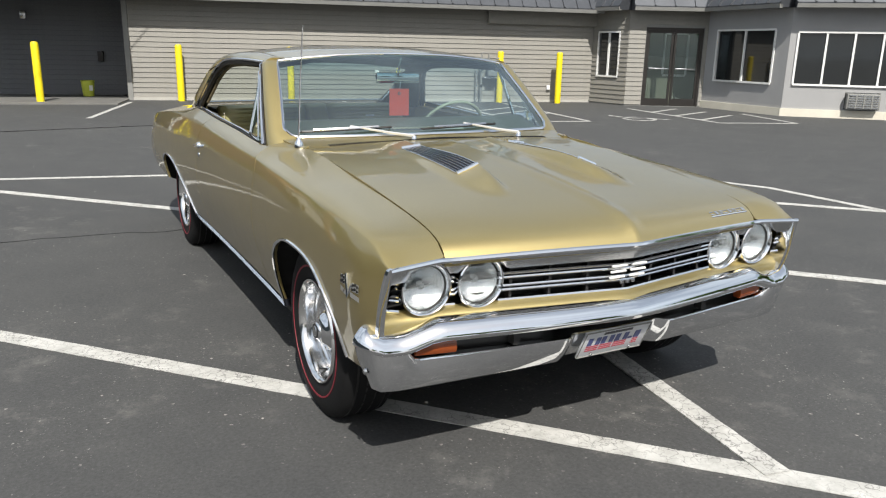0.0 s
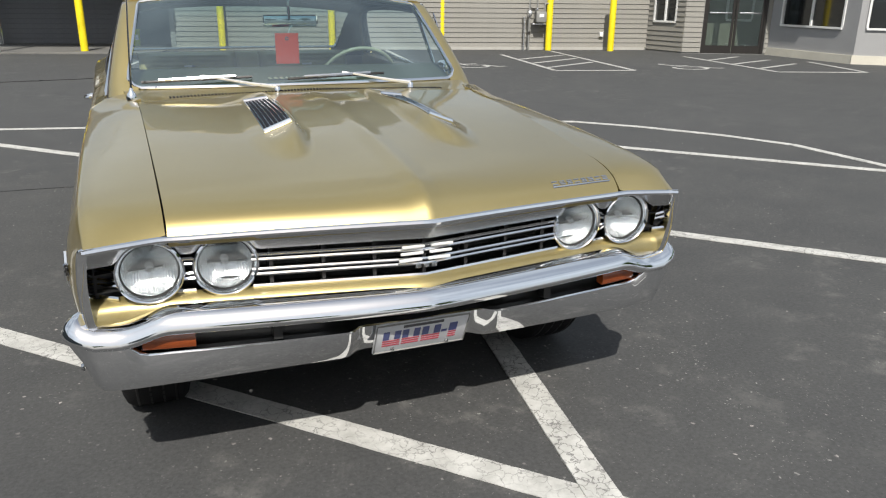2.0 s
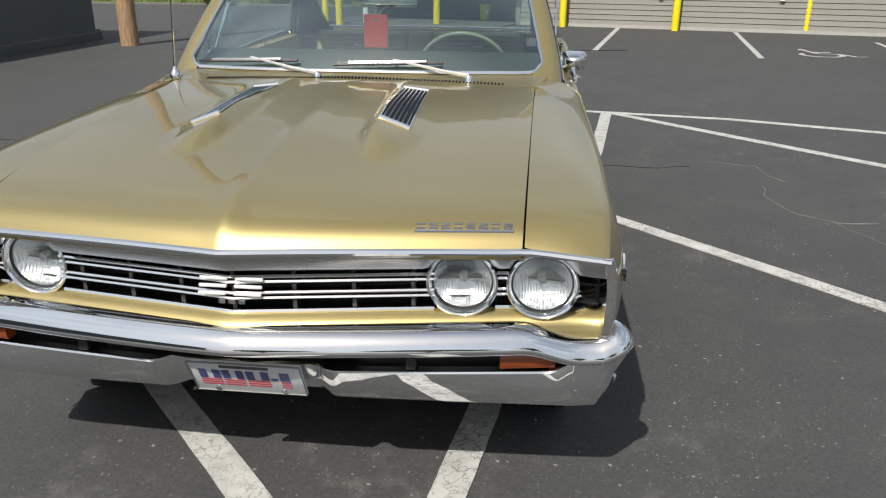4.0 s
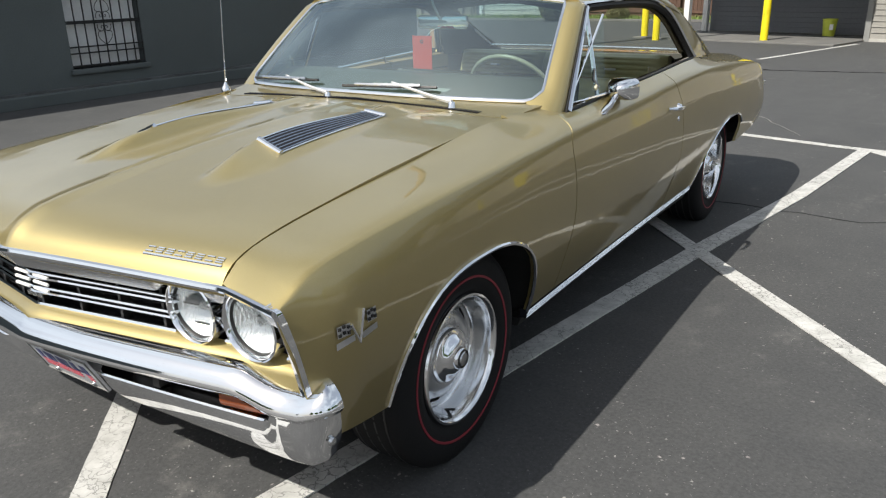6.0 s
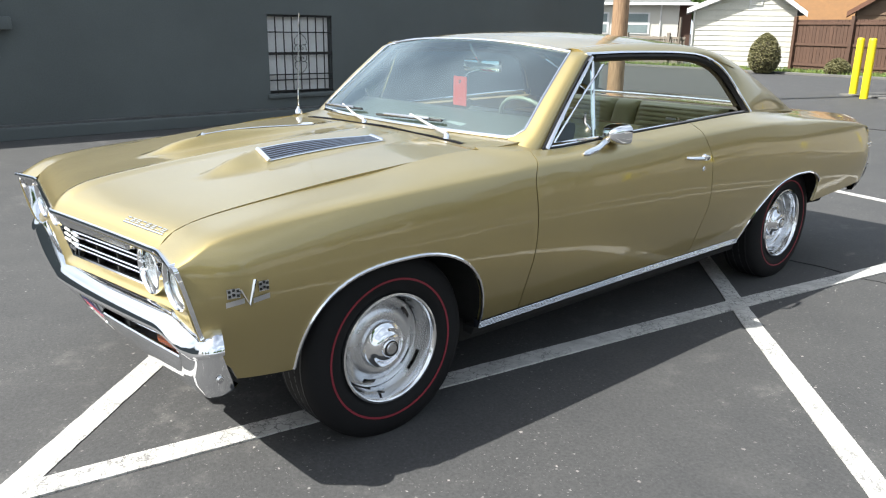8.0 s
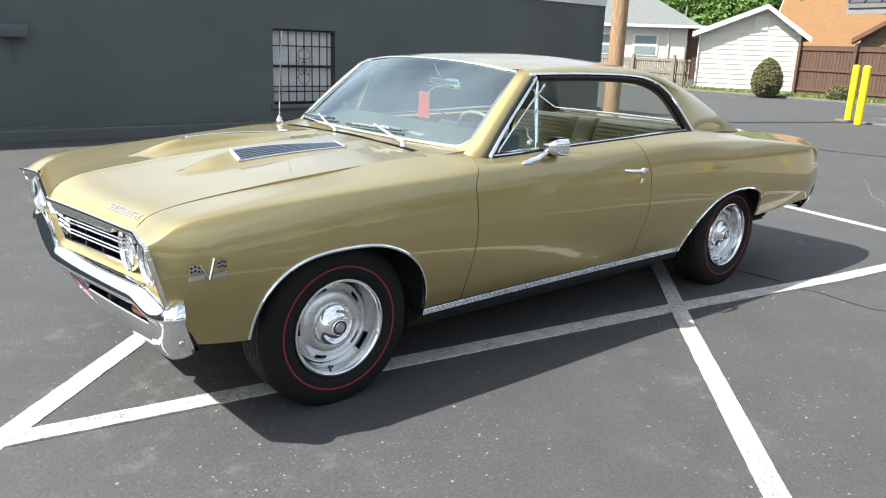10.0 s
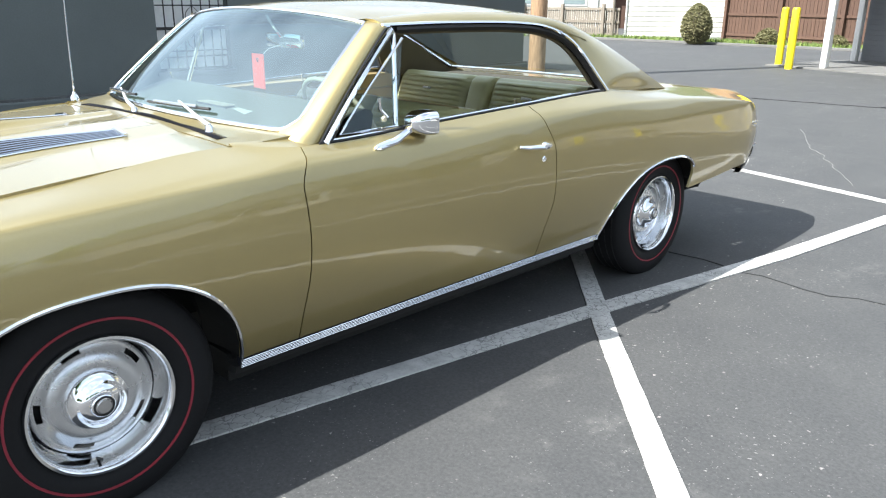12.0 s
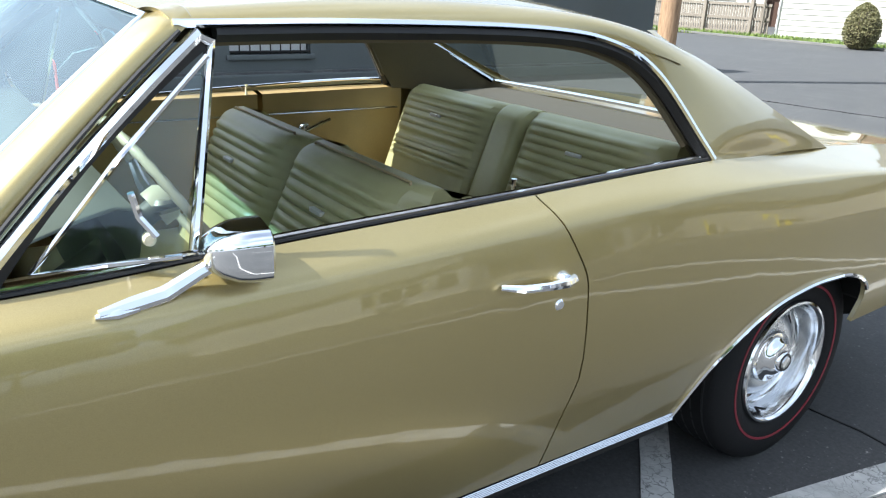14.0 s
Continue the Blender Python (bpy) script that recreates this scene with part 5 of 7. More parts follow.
def make_greenhouse():
    # cowl
    rows = []
    for f in steps(-1, 1, 41):
        b = ws_base(f) + Vector((0, -0.012, -0.004))
        rows.append([(0.7 * f, 0.547, 0.989 - 0.009 * f * f), (0.73 * f, 0.6 + 0.03 * abs(f), 0.993 - 0.006 * f * f), (b.x, b.y, b.z)])
    part("cowl", shell(rows, 0.02, lambda c: (0, 0, -1)), GOLD, car)
    for s in (1, -1):
        rows = []
        for y in steps(0.547, 0.83, 12):
            xi = lerp(0.69, 0.745, min(1, (y - 0.547) / 0.2))
            zo = top_z(y) - 0.001
            rows.append([(s * lerp(xi, top_x(y) - 0.003, r), y, lerp(0.99 + 0.05 * max(0, y - 0.7), zo, r) + 0.004 * r * (1 - r)) for r in steps(0, 1, 6)])
        part("cowl_corner", shell(rows, 0.02, lambda c: (0, 0, -1)), GOLD, car)
    vent = thing_part("cowl_vent", car)
    for i in range(86):
        x = -0.58 + 1.16 * i / 85
        f = x / 0.74
        y = 0.614 - 0.028 * (x / 0.56) ** 2
        y1, b = 0.6 + 0.03 * abs(f), ws_base(x / 0.755)
        za, zb = 0.989 - 0.009 * f * f, 0.993 - 0.006 * f * f
        z = lerp(za, zb, (y - 0.547) / (y1 - 0.547)) if y < y1 else lerp(zb, b.z - 0.004, (y - y1) / (b.y - 0.012 - y1))
        z += 0.0008
        part("vent_slot", boxed(x - 0.0033, x + 0.0033, y - 0.019, y + 0.019, 0.98, z + 0.0006), SLOT, vent, "", False)
    # glass
    rows = []
    for k in range(14):
        v = k / 13
        rows.append([ws_base(f).lerp(ws_top(f), v) + Vector((0, -0.028, 0.016)) * 4 * v * (1 - v) * (1 - 0.8 * f * f) for f in steps(-1, 1, 33)])
    bm = bmesh.new()
    grid(bm, rows)
    ws = part("windshield", bm, GLASS, car, "curved clear windshield with chrome surround")
    rim = [ws_base(f) for f in steps(-0.9, 0.9, 30)] + [ws_base(glass_edge(v) - 0.006).lerp(ws_top(glass_edge(v) - 0.006), v) + Vector((0.0, -0.008 - 0.0224 * v * (1 - v), 0.0128 * v * (1 - v))) for v in steps(0.03, 0.97, 14)]
    rim += [ws_top(f) for f in steps(0.97, -0.97, 30)] + [ws_base(0.006 - glass_edge(v)).lerp(ws_top(0.006 - glass_edge(v)), v) + Vector((0.0, -0.008 - 0.0224 * v * (1 - v), 0.0128 * v * (1 - v))) for v in steps(0.97, 0.03, 14)]
    part("windshield_trim", tube(rim, 0.01, 8, closed=True, taper=[0.0105] * 30 + [0.007] * 14 + [0.0075] * 30 + [0.007] * 14), CHROME, ws, "chrome windshield surround")
    # roof skin
    rows = []
    for k in range(40):
        t = k / 39
        row = []
        for f in steps(-1, 1, 33):
            af = abs(f)
            i = inner_at(lerp(1.14, 2.36, t))
            y = lerp(ws_top(f * 0.92).y + 0.008, lerp(2.33, 2.4, af ** 2), t)
            e = inner_at(max(1.14, y))
            zc = roof_c(y)
            row.append((e.x * f, y, zc - (zc - e.z) * af ** 2.2))
        rows.append(row)
    part("roof", shell(rows, 0.02, lambda c: (0, 0, -1)), GOLD, car, "gold steel roof skin")
    for s in (1, -1):
        rows = []
        for i in range(61):
            a, b = inner[i], drip[i]
            k = smooth(24, 36, i)
            bulge = Vector((lerp(0.7, 0.93, k), 0.1, lerp(0.7, 0.3, k))) * (0.016 + 0.006 * k) * (1 - 0.7 * smooth(50, 60, i))
            rows.append([Matrix.Diagonal((s, 1, 1)) @ (a.lerp(b, r) + bulge * 4 * r * (1 - r)) for r in steps(0, 1, 12)])
        rows.append([(s * (top_x(y) + 0.006), y, top_z(y) - 0.012) for y in steps(3.15, 2.43, 12)])
        part("sail_panel", shell(rows, 0.02, lambda c: (-s, 0, -0.3)), GOLD, car)
        part("drip_rail", tube([(s * (p.x + 0.004), p.y, p.z) for p in drip], 0.007, 6), CHROME, car, "bright drip rail over the side window")
        # inner flank of the sail beside the back glass
        rows = []
        for i in range(34, 61):
            a = inner[i]
            rows.append([(s * a.x, a.y, a.z), (s * (a.x - 0.03), a.y, max(0.985, back_z(a.y)) - 0.01)])
        bm = bmesh.new()
        grid(bm, rows)
        part("sail_flank", bm, GOLD, car)
        # windshield pillar
        rows = []
        for k in range(16):
            v = -0.07 + 1.04 * k / 15
            e = glass_edge(v)
            a = ws_base(e).lerp(ws_top(e), v) + Vector((0, -0.008 - 0.022 * v * (1 - v), 0.004 + 0.013 * v * (1 - v)))
            b = Vector((0.81, 0.806, 0.968)).lerp(Vector((0.714, 1.19, 1.334)), v) + Vector((0.02 * v * (1 - v), -0.03 * v * (1 - v), 0.03 * v * (1 - v)))
            row = [a + Vector((0.003, 0.018, -0.008)), a] + [Vector((lerp(a.x, b.x, 1 - (1 - r) ** 2.2), lerp(a.y, b.y, r ** 1.7), lerp(a.z, b.z, r))) + Vector((0.008, -0.004, 0.0)) * 4 * r * (1 - r) for r in steps(0, 1, 11)[1:]] + [b + Vector((-0.035, 0.01, -0.004))]
            rows.append([(s * q.x, q.y, q.z) for q in row])
        # the pillar runs out onto the roof's front corner
        a, b = inner[1], drip[1]
        row = [a, a] + [a.lerp(b, r) + Vector((0.7, 0.1, 0.7)) * 0.068 * r * (1 - r) for r in steps(0, 1, 11)[1:]] + [b + Vector((-0.035, 0.01, -0.004))]
        rows.append([(s * q.x, q.y, q.z + 0.003) for q in row])
        part("windshield_pillar", shell(rows, 0.012, lambda c: (-s, 0.6, 0)), GOLD, car)
    # back glass, deck and tail
    rows = [[(lerp(0.68, 0.69, v) * f, lerp(2.322 + 0.068 * f * f, 2.92 + 0.06 * (1 - f * f), v), lerp(1.346 - 0.066 * abs(f) ** 2.2, 1.018, v)) for f in steps(-1, 1, 17)] for v in steps(0, 1, 8)]
    bm = bmesh.new()
    grid(bm, rows)
    bg = part("back_glass", bm, SIDE_GLASS, car, "sloping back glass")
    bg.visible_shadow = False
    for line in (rows[-1], [r[0] for r in rows[1:]], [r[-1] for r in rows[1:]]):
        part("back_glass_trim", tube(line, 0.01, 6), CHROME, bg)
    rows = []
    for y in steps(2.93, 4.12, 30):
        rows.append([(f * (top_x(y) - 0.004 if y > 3.06 else lerp(0.665, 0.705, max(0, (y - 2.93) / 0.13))), y + 0.07 * (1 - f * f) * (4.12 - y) / 1.19, top_z(max(y, 3.06)) + 0.008 * (1 - f * f)) for f in steps(-1, 1, 25)])
    part("trunk_lid", shell(rows, 0.03, lambda c: (0, -0.2, -1)), GOLD, car)
    part("tail_panel", boxed(-0.77, 0.77, 4.06, 4.12, 0.5, 0.8), BLACK, car, "black tail panel", False)


roof_c = table([(1.05, 1.388), (1.3, 1.413), (1.7, 1.424), (2.1, 1.402), (2.36, 1.348), (2.5, 1.31)])


def inner_at(y):
    for i in range(60):
        if inner[i].y <= y <= inner[i + 1].y:
            return inner[i].lerp(inner[i + 1], (y - inner[i].y) / (inner[i + 1].y - inner[i].y))
    return inner[0] if y < inner[0].y else inner[-1]


def back_z(y):
    return lerp(1.335, 0.99, max(0, min(1, (y - 2.35) / 0.6)))


make_body()
make_hood()
make_greenhouse()


# ---- front end ----
def nose_path(x0, x1, dy=0.0, n=24, z=0.0, bow=0.0):
    """Plan path along the grille from x0 to x1 with outward directions."""
    out = []
    for x in steps(x0, x1, n):
        out.append(((x, front_y(x) + dy + bow * (abs(x) / 0.85) ** 6, z), (0, -1, 0)))
    return out


LAMPS, LAMP_Z = (0.538, 0.728), 0.701


def make_nose():
    rim = [(x, front_y(x) - 0.004, 0.0) for x in steps(-0.875, 0.875, 51)]
    top = [(x, y, (hood_v(0) - 0.009 * (x / 0.68) ** 2 - 0.004) + 0.004 * smooth(0.64, 0.72, abs(x))) for x, y, _ in rim]
    part("hood_edge_molding", tube(top, 0.009, 8), CHROME, car, "bright molding along the hood's front edge")
    gr = thing_part("grille", car)
    rows = []
    for x in steps(-0.875, 0.875, 141):
        # the lower edge arches over each lamp
        low = 0.748
        for c in LAMPS:
            d = abs(abs(x) - c)
            if d < 0.091:
                low = max(low, min(0.788, LAMP_Z + math.sqrt(0.091 ** 2 - d * d)))
        drop = -0.008 * (x / 0.85) ** 2
        rows.append([(x, front_y(x) + dy, lerp(0.799, low, f) + drop) for dy, f in ((-0.001, 0.0), (0.001, 0.2), (0.011, 0.65), (0.019, 0.93), (0.021, 1.0), (0.06, 1.0))])
    bm = bmesh.new()
    grid(bm, rows)
    part("header_panel", bm, SATIN, gr, "satin silver panel above the grille")
    rows = [[(x, front_y(x) + 0.11, z) for z in (0.775, 0.6)] for x in steps(-0.87, 0.87, 41)]
    bm = bmesh.new()
    grid(bm, rows)
    part("grille_back", bm, BLACK, gr, "black grille recess")
    bars = ((0.7625, 0.003), (0.727, 0.0042), (0.713, 0.0042), (0.6855, 0.0042), (0.6715, 0.0042), (0.637, 0.0055))
    for z, h in bars:
        # each bar stops at the lamps and goes on between and outside them
        for x0, x1, n in ((-0.885, -0.81, 6), (-0.665, -0.618, 4), (-0.472, 0.472, 25), (0.618, 0.665, 4), (0.81, 0.885, 6)):
            path = nose_path(x0, x1, 0.052, n, z - 0.006)
            if abs(x0) > 0.8 or abs(x1) > 0.88:
                path = [((x, front_y(0.7) + 0.045 + 0.75 * (abs(x) - 0.8), z - 0.006), (0, -1, 0)) for x in steps(x0, x1, n)]
            part("grille_bar", sweep([(-0.02, -h), (0.003, -h), (0.006, 0), (0.003, h), (-0.02, h)], path), CHROME, gr)
    for i in range(7):
        x = -0.42 + 0.14 * i
        y = front_y(x) + 0.066
        part("grille_fin", boxed(x - 0.005, x + 0.005, y, y + 0.03, 0.63, 0.757), BRONZE, gr, "", False)
    for z in (0.747, 0.7, 0.652):
        part("grille_shelf", sweep([(-0.03, -0.002), (0.0, -0.002), (0.0, 0.002), (-0.03, 0.002)], nose_path(-0.86, 0.86, 0.075, 31, z)), BLACK, gr)
    # gold panel under the grille
    rows = [[(x, front_y(x) + dy + 0.03 + 0.045 * smooth(0.66, 0.87, abs(x)), z) for dy, z in ((0.03, 0.628), (-0.002, 0.617), (-0.015, 0.598), (-0.015, 0.555), (0.03, 0.515))] for x in [-0.888, *steps(-0.87, 0.87, 41), 0.888]]
    bm = bmesh.new()
    grid(bm, rows)
    part("front_valance", bm, GOLD, car, "gold panel between grille and bumper")
    for s in (1, -1):
        # chrome fender end cap: the lip round the outer end of the grille
        pts = [(s * 0.868, front_y(0.87) - 0.002, 0.8), (s * 0.882, front_y(0.87) + 0.004, 0.785), (s * 0.893, -0.715, 0.7), (s * 0.893, -0.69, 0.6), (s * 0.885, -0.675, 0.56)]
        cap = bmesh.new()
        rows = []
        for p in spline(pts, 20):
            rows.append([(p.x + s * 0.005, p.y + 0.004, p.z), (p.x + s * 0.001, p.y - 0.008, p.z), (p.x - s * 0.02, p.y - 0.006, p.z), (p.x - s * 0.03, p.y + 0.05, p.z)])
        grid(cap, rows)
        part("fender_cap", cap, CHROME, car, "chrome cap at the fender's leading edge")
        for x in LAMPS:
            make_headlight(s, x)
    # emblem of two bar blocks, with a smaller bar below
    em = thing_part("grille_emblem", car)
    for c in (-0.043, 0.043):
        for z, o in ((0.718, 0.004), (0.6985, 0.0), (0.679, -0.004)):
            part("emblem_bar", boxed(c - 0.034 + o, c + 0.034 + o, -0.774, -0.766, z - 0.0042, z + 0.0042, bevel=0.003), WHITE, em)
    for c in (-0.024, 0.0, 0.024):
        part("emblem_block", boxed(c - 0.009, c + 0.009, -0.772, -0.765, 0.653, 0.666, bevel=0.003), SATIN, em)
    # name script on the hood's corner, as plain bars over a thin underline
    sc = thing_part("hood_script", car)

    def on_hood(x, up, lift):
        y = front_y(x) + 0.03 + up
        return (x, y, hood_z(x, y, False) + lift)

    for k in range(8):
        x0, x1 = 0.432 + k * 0.0285, 0.432 + k * 0.0285 + 0.02
        for a, b in ((0.003, 0.0055), (0.0085, 0.011), (0.014, 0.0165)) if k % 3 else ((0.003, 0.0055), (0.014, 0.0165)):
            bm = bmesh.new()
            grid(bm, [[on_hood(lerp(x0, x1, u), v, l) for v, l in ((a, -0.001), (a, 0.003), (b, 0.003), (b, -0.001))] for u in (0, 0.5, 1)])
            part("script_bar", bm, CHROME, sc)
    bm = bmesh.new()
    grid(bm, [[on_hood(x, v, l) for v, l in ((-0.0035, -0.001), (-0.0035, 0.0025), (-0.0005, 0.0025), (-0.0005, -0.001))] for x in steps(0.43, 0.655, 12)])
    part("script_underline", bm, CHROME, sc)


def make_headlight(s, x):
    hl = thing_part("headlight", car)
    y = front_y(x) + (0.055 if x < 0.6 else 0.046)
    m = Matrix.Translation((s * x, y, LAMP_Z)) @ Matrix.Rotation(radians(-90), 4, "Z") @ Matrix.Rotation(radians(2), 4, "Y")
    part("bezel", lathe([(0.0725, 0.0), (0.0735, 0.01), (0.0775, 0.021), (0.0815, 0.024), (0.0855, 0.021), (0.0865, 0.012), (0.0865, -0.06)], 56, m=m), CHROME, hl, "chrome headlight bezel")
    part("reflector", lathe([(0.0, -0.045), (0.02, -0.042), (0.04, -0.031), (0.056, -0.016), (0.071, 0.002)], 44, m=m), BOWL, hl, "bright headlight bowl")
    part("bulb_shield", lathe([(0.0, -0.012), (0.009, -0.014), (0.013, -0.022), (0.013, -0.036)], 16, m=m), SATIN, hl)
    part("gasket", lathe([(0.07, 0.001), (0.0708, 0.006), (0.074, 0.0095)], 44, m=m), BLACK, hl, "dark ring round the lens")
    part("lens", lathe([(0.0, 0.02), (0.018, 0.0195), (0.036, 0.017), (0.054, 0.011), (0.0715, 0.001)], 48, m=m), LENS, hl, "round fluted glass headlight lens")
    part("visor", tube([m @ Vector((0.02, 0.0875 * math.cos(a), 0.0875 * math.sin(a))) for a in steps(0.85, 2.29, 16)], 0.0045, 6), CHROME, hl, "chrome visor edge")
    part("aim_tab", boxed(s * x - 0.012, s * x + 0.012, y - 0.026, y - 0.006, LAMP_Z + 0.083, LAMP_Z + 0.094, bevel=0.002), BLACK, hl, "", False)


def make_front_bumper():
    bp = thing_part("front_bumper", car)
    # plan points from the centre out and round the corner
    plan = [Vector((x, -0.838 + 0.121 * (x / 0.86) ** 1.3, 0)) for x in steps(0.0, 0.84, 43)]
    plan += [Vector(p) for p in ((0.88, -0.718, 0), (0.914, -0.711, 0), (0.938, -0.698, 0), (0.953, -0.678, 0), (0.958, -0.66, 0))]

    def run(s):
        out = []
        n = len(plan)
        for i, p in enumerate(plan):
            d = (plan[min(i + 1, n - 1)] - plan[max(i - 1, 0)]).normalized()
            o = Vector((d.y, -d.x, 0))
            if i == 0:
                o = Vector((0, -1, 0))
            out.append(((s * p.x, p.y, 0), (s * o.x, o.y, 0), p.x))
        return out

    full = [(p, o, x) for p, o, x in run(-1)[::-1]] + run(1)[1:]

    def dip(x):
        """The blade bends down outside the lamps and climbs again round the corner."""
        return -0.034 * smooth(0.69, 0.83, x) * (1 - 0.8 * smooth(0.86, 0.958, x))

    # upper blade
    rows = []
    for p, o, x in full:
        p, o = Vector(p), Vector(o)
        prof = [(-0.1, 0.6), (-0.07, 0.608), (-0.05, 0.607), (-0.031, 0.599), (-0.014, 0.585), (-0.003, 0.567), (-0.001, 0.556), (-0.008, 0.544), (-0.022, 0.536), (-0.06, 0.531)]
        drop = dip(x)
        rows.append([p + o * a + Vector((0, 0, b + drop)) for a, b in prof])
    for k in (0, -1):
        end = [q + Vector((0, 0.012, 0)) for q in rows[k]]
        mid = [Vector((q.x * 0.93, q.y + 0.01, 0.565)) for q in rows[k]]
        rows = [mid, end] + rows if k == 0 else rows + [end, mid]
    bm = bmesh.new()
    grid(bm, rows)
    part("upper_blade", bm, CHROME, bp, "polished chrome upper bumper blade")
    # lower apron: a flat sheet leaning in under the blade, closing the slot at the ends
    rows = []
    for p, o, x in full:
        p, o = Vector(p), Vector(o)
        k = smooth(0.772, 0.8, x)
        fold = 1 - smooth(0.19, 0.235, x)
        top = lerp(0.482, 0.548 + dip(x), k)
        a0 = lerp(-0.062 + 0.035 * x / 0.9, -0.008, k)
        rear = smooth(0.9, 0.958, x)
        a1 = lerp(-0.128 + 0.1 * min(1, x / 0.93) ** 1.2, -0.078, smooth(0.86, 0.955, x))
        low = 0.376 + 0.012 * smooth(0.8, 0.96, x)
        prof = [(a0 - 0.035 * (1 - k), top - 0.002), (a0 - 0.004, top), (a0, top - 0.004)]
        prof += [(lerp(a0, a1, f) + 0.008 * math.sin(math.pi * f), lerp(top - 0.004, low + 0.006, f)) for f in (0.25, 0.5, 0.75, 1.0)]
        prof += [(a1 - 0.006, low), (a1 - 0.05, low + 0.004)]
        rows.append([p + o * (a - 0.04 * fold * (1 - k)) + Vector((0, 0.05 * rear * (0.56 - b) / 0.18, b)) for a, b in prof])
    for k in (0, -1):
        end = [Vector((q.x * 0.94, q.y + 0.012, q.z)) for q in rows[k]]
        rows = [end] + rows if k == 0 else rows + [end]
    bm = bmesh.new()
    grid(bm, rows)
    part("lower_apron", bm, CHROME, bp, "chrome lower bumper apron")
    rows = [[Vector(p) + Vector(o) * (-0.1 - 0.075 * (1 - smooth(0.2, 0.32, x))) + Vector((0, 0, z)) for z in (0.56, 0.41)] for p, o, x in full if x < 0.9]
    bm = bmesh.new()
    grid(bm, rows)
    part("slot_back", bm, BLACK, bp, "black air slot")
    for s in (1, -1):
        pts = [(s * x, -0.838 + 0.121 * (x / 0.86) ** 1.3 + 0.052, 0.51) for x in steps(0.635, 0.768, 6)]
        part("turn_signal", sweep([(-0.02, -0.019), (0.011, -0.019), (0.016, -0.008), (0.016, 0.008), (0.011, 0.019), (-0.02, 0.019)], [(p, (0, -1, 0)) for p in pts]), AMBER, bp, "amber turn signal lens")
        for x in (0.45, ):
            y = -0.838 + 0.121 * (x / 0.86) ** 1.3
            part("bumper_bolt", lathe([(0.0, 0.008), (0.008, 0.007), (0.012, 0.0)], 14, m=Matrix.Translation((s * x, y + 0.072, 0.432)) @ Matrix.Rotation(radians(-90), 4, "Z")), SATIN, bp)
        part("bumper_bolt", lathe([(0.0, 0.008), (0.008, 0.007), (0.012, 0.0)], 14, m=Matrix.Translation((s * 0.915, -0.65, 0.45)) @ Matrix.Rotation(0 if s > 0 else math.pi, 4, "Z")), SATIN, bp)
        part("slot_post", boxed(s * 0.42 - 0.012, s * 0.42 + 0.012, -0.735, -0.7, 0.485, 0.535), BLACK, bp, "", False)
    # plate with plain printed blocks
    pl = thing_part("front_plate", car)
    m = Matrix.Translation((0.002, -0.724, 0.43)) @ Matrix.Rotation(radians(26), 4, "X") @ Matrix.Diagonal((0.97, 1.0, 0.9, 1.0))
    pl.matrix_local = m
    part("plate_sheet", boxed(-0.152, 0.152, -0.004, 0.004, -0.07, 0.07, bevel=0.003), PLATE, pl, "white enamelled plate")
    part("plate_rim", tube([(-0.149, -0.005, -0.067), (0.149, -0.005, -0.067), (0.149, -0.005, 0.067), (-0.149, -0.005, 0.067)], 0.003, 6, closed=True), TRIM_GREY, pl)
    part("printed_bar", boxed(-0.065, 0.065, -0.0055, -0.004, 0.044, 0.056), DARK_INK, pl, "", False)
    for x, w in ((-0.098, 0.028), (-0.036, 0.028), (0.03, 0.03), (0.073, 0.009), (0.102, 0.013)):
        hi, lo = (0.033, -0.038) if w > 0.01 else (0.004, -0.008)
        for a, b in ((x - w, x - w * 0.3), (x + w * 0.3, x + w)) if w > 0.02 else ((x - w, x + w),):
            part("printed_block", boxed(a, b, -0.0055, -0.004, (hi + lo) / 2 - 0.004, hi), BLUE_INK, pl, "", False)
        for k in range(3 if w > 0.01 else 0):
            part("printed_stripe", boxed(x - w, x + w, -0.0055, -0.004, lo + k * 0.011, lo + k * 0.011 + 0.005), RED_INK, pl, "", False)
    for x in (-0.09, 0.09):
        part("plate_screw", lathe([(0, 0.006), (0.006, 0.005), (0.007, 0)], 10, m=Matrix.Translation((x, -0.004, -0.055)) @ Matrix.Rotation(radians(-90), 4, "Z")), SATIN, pl)


make_nose()
make_front_bumper()


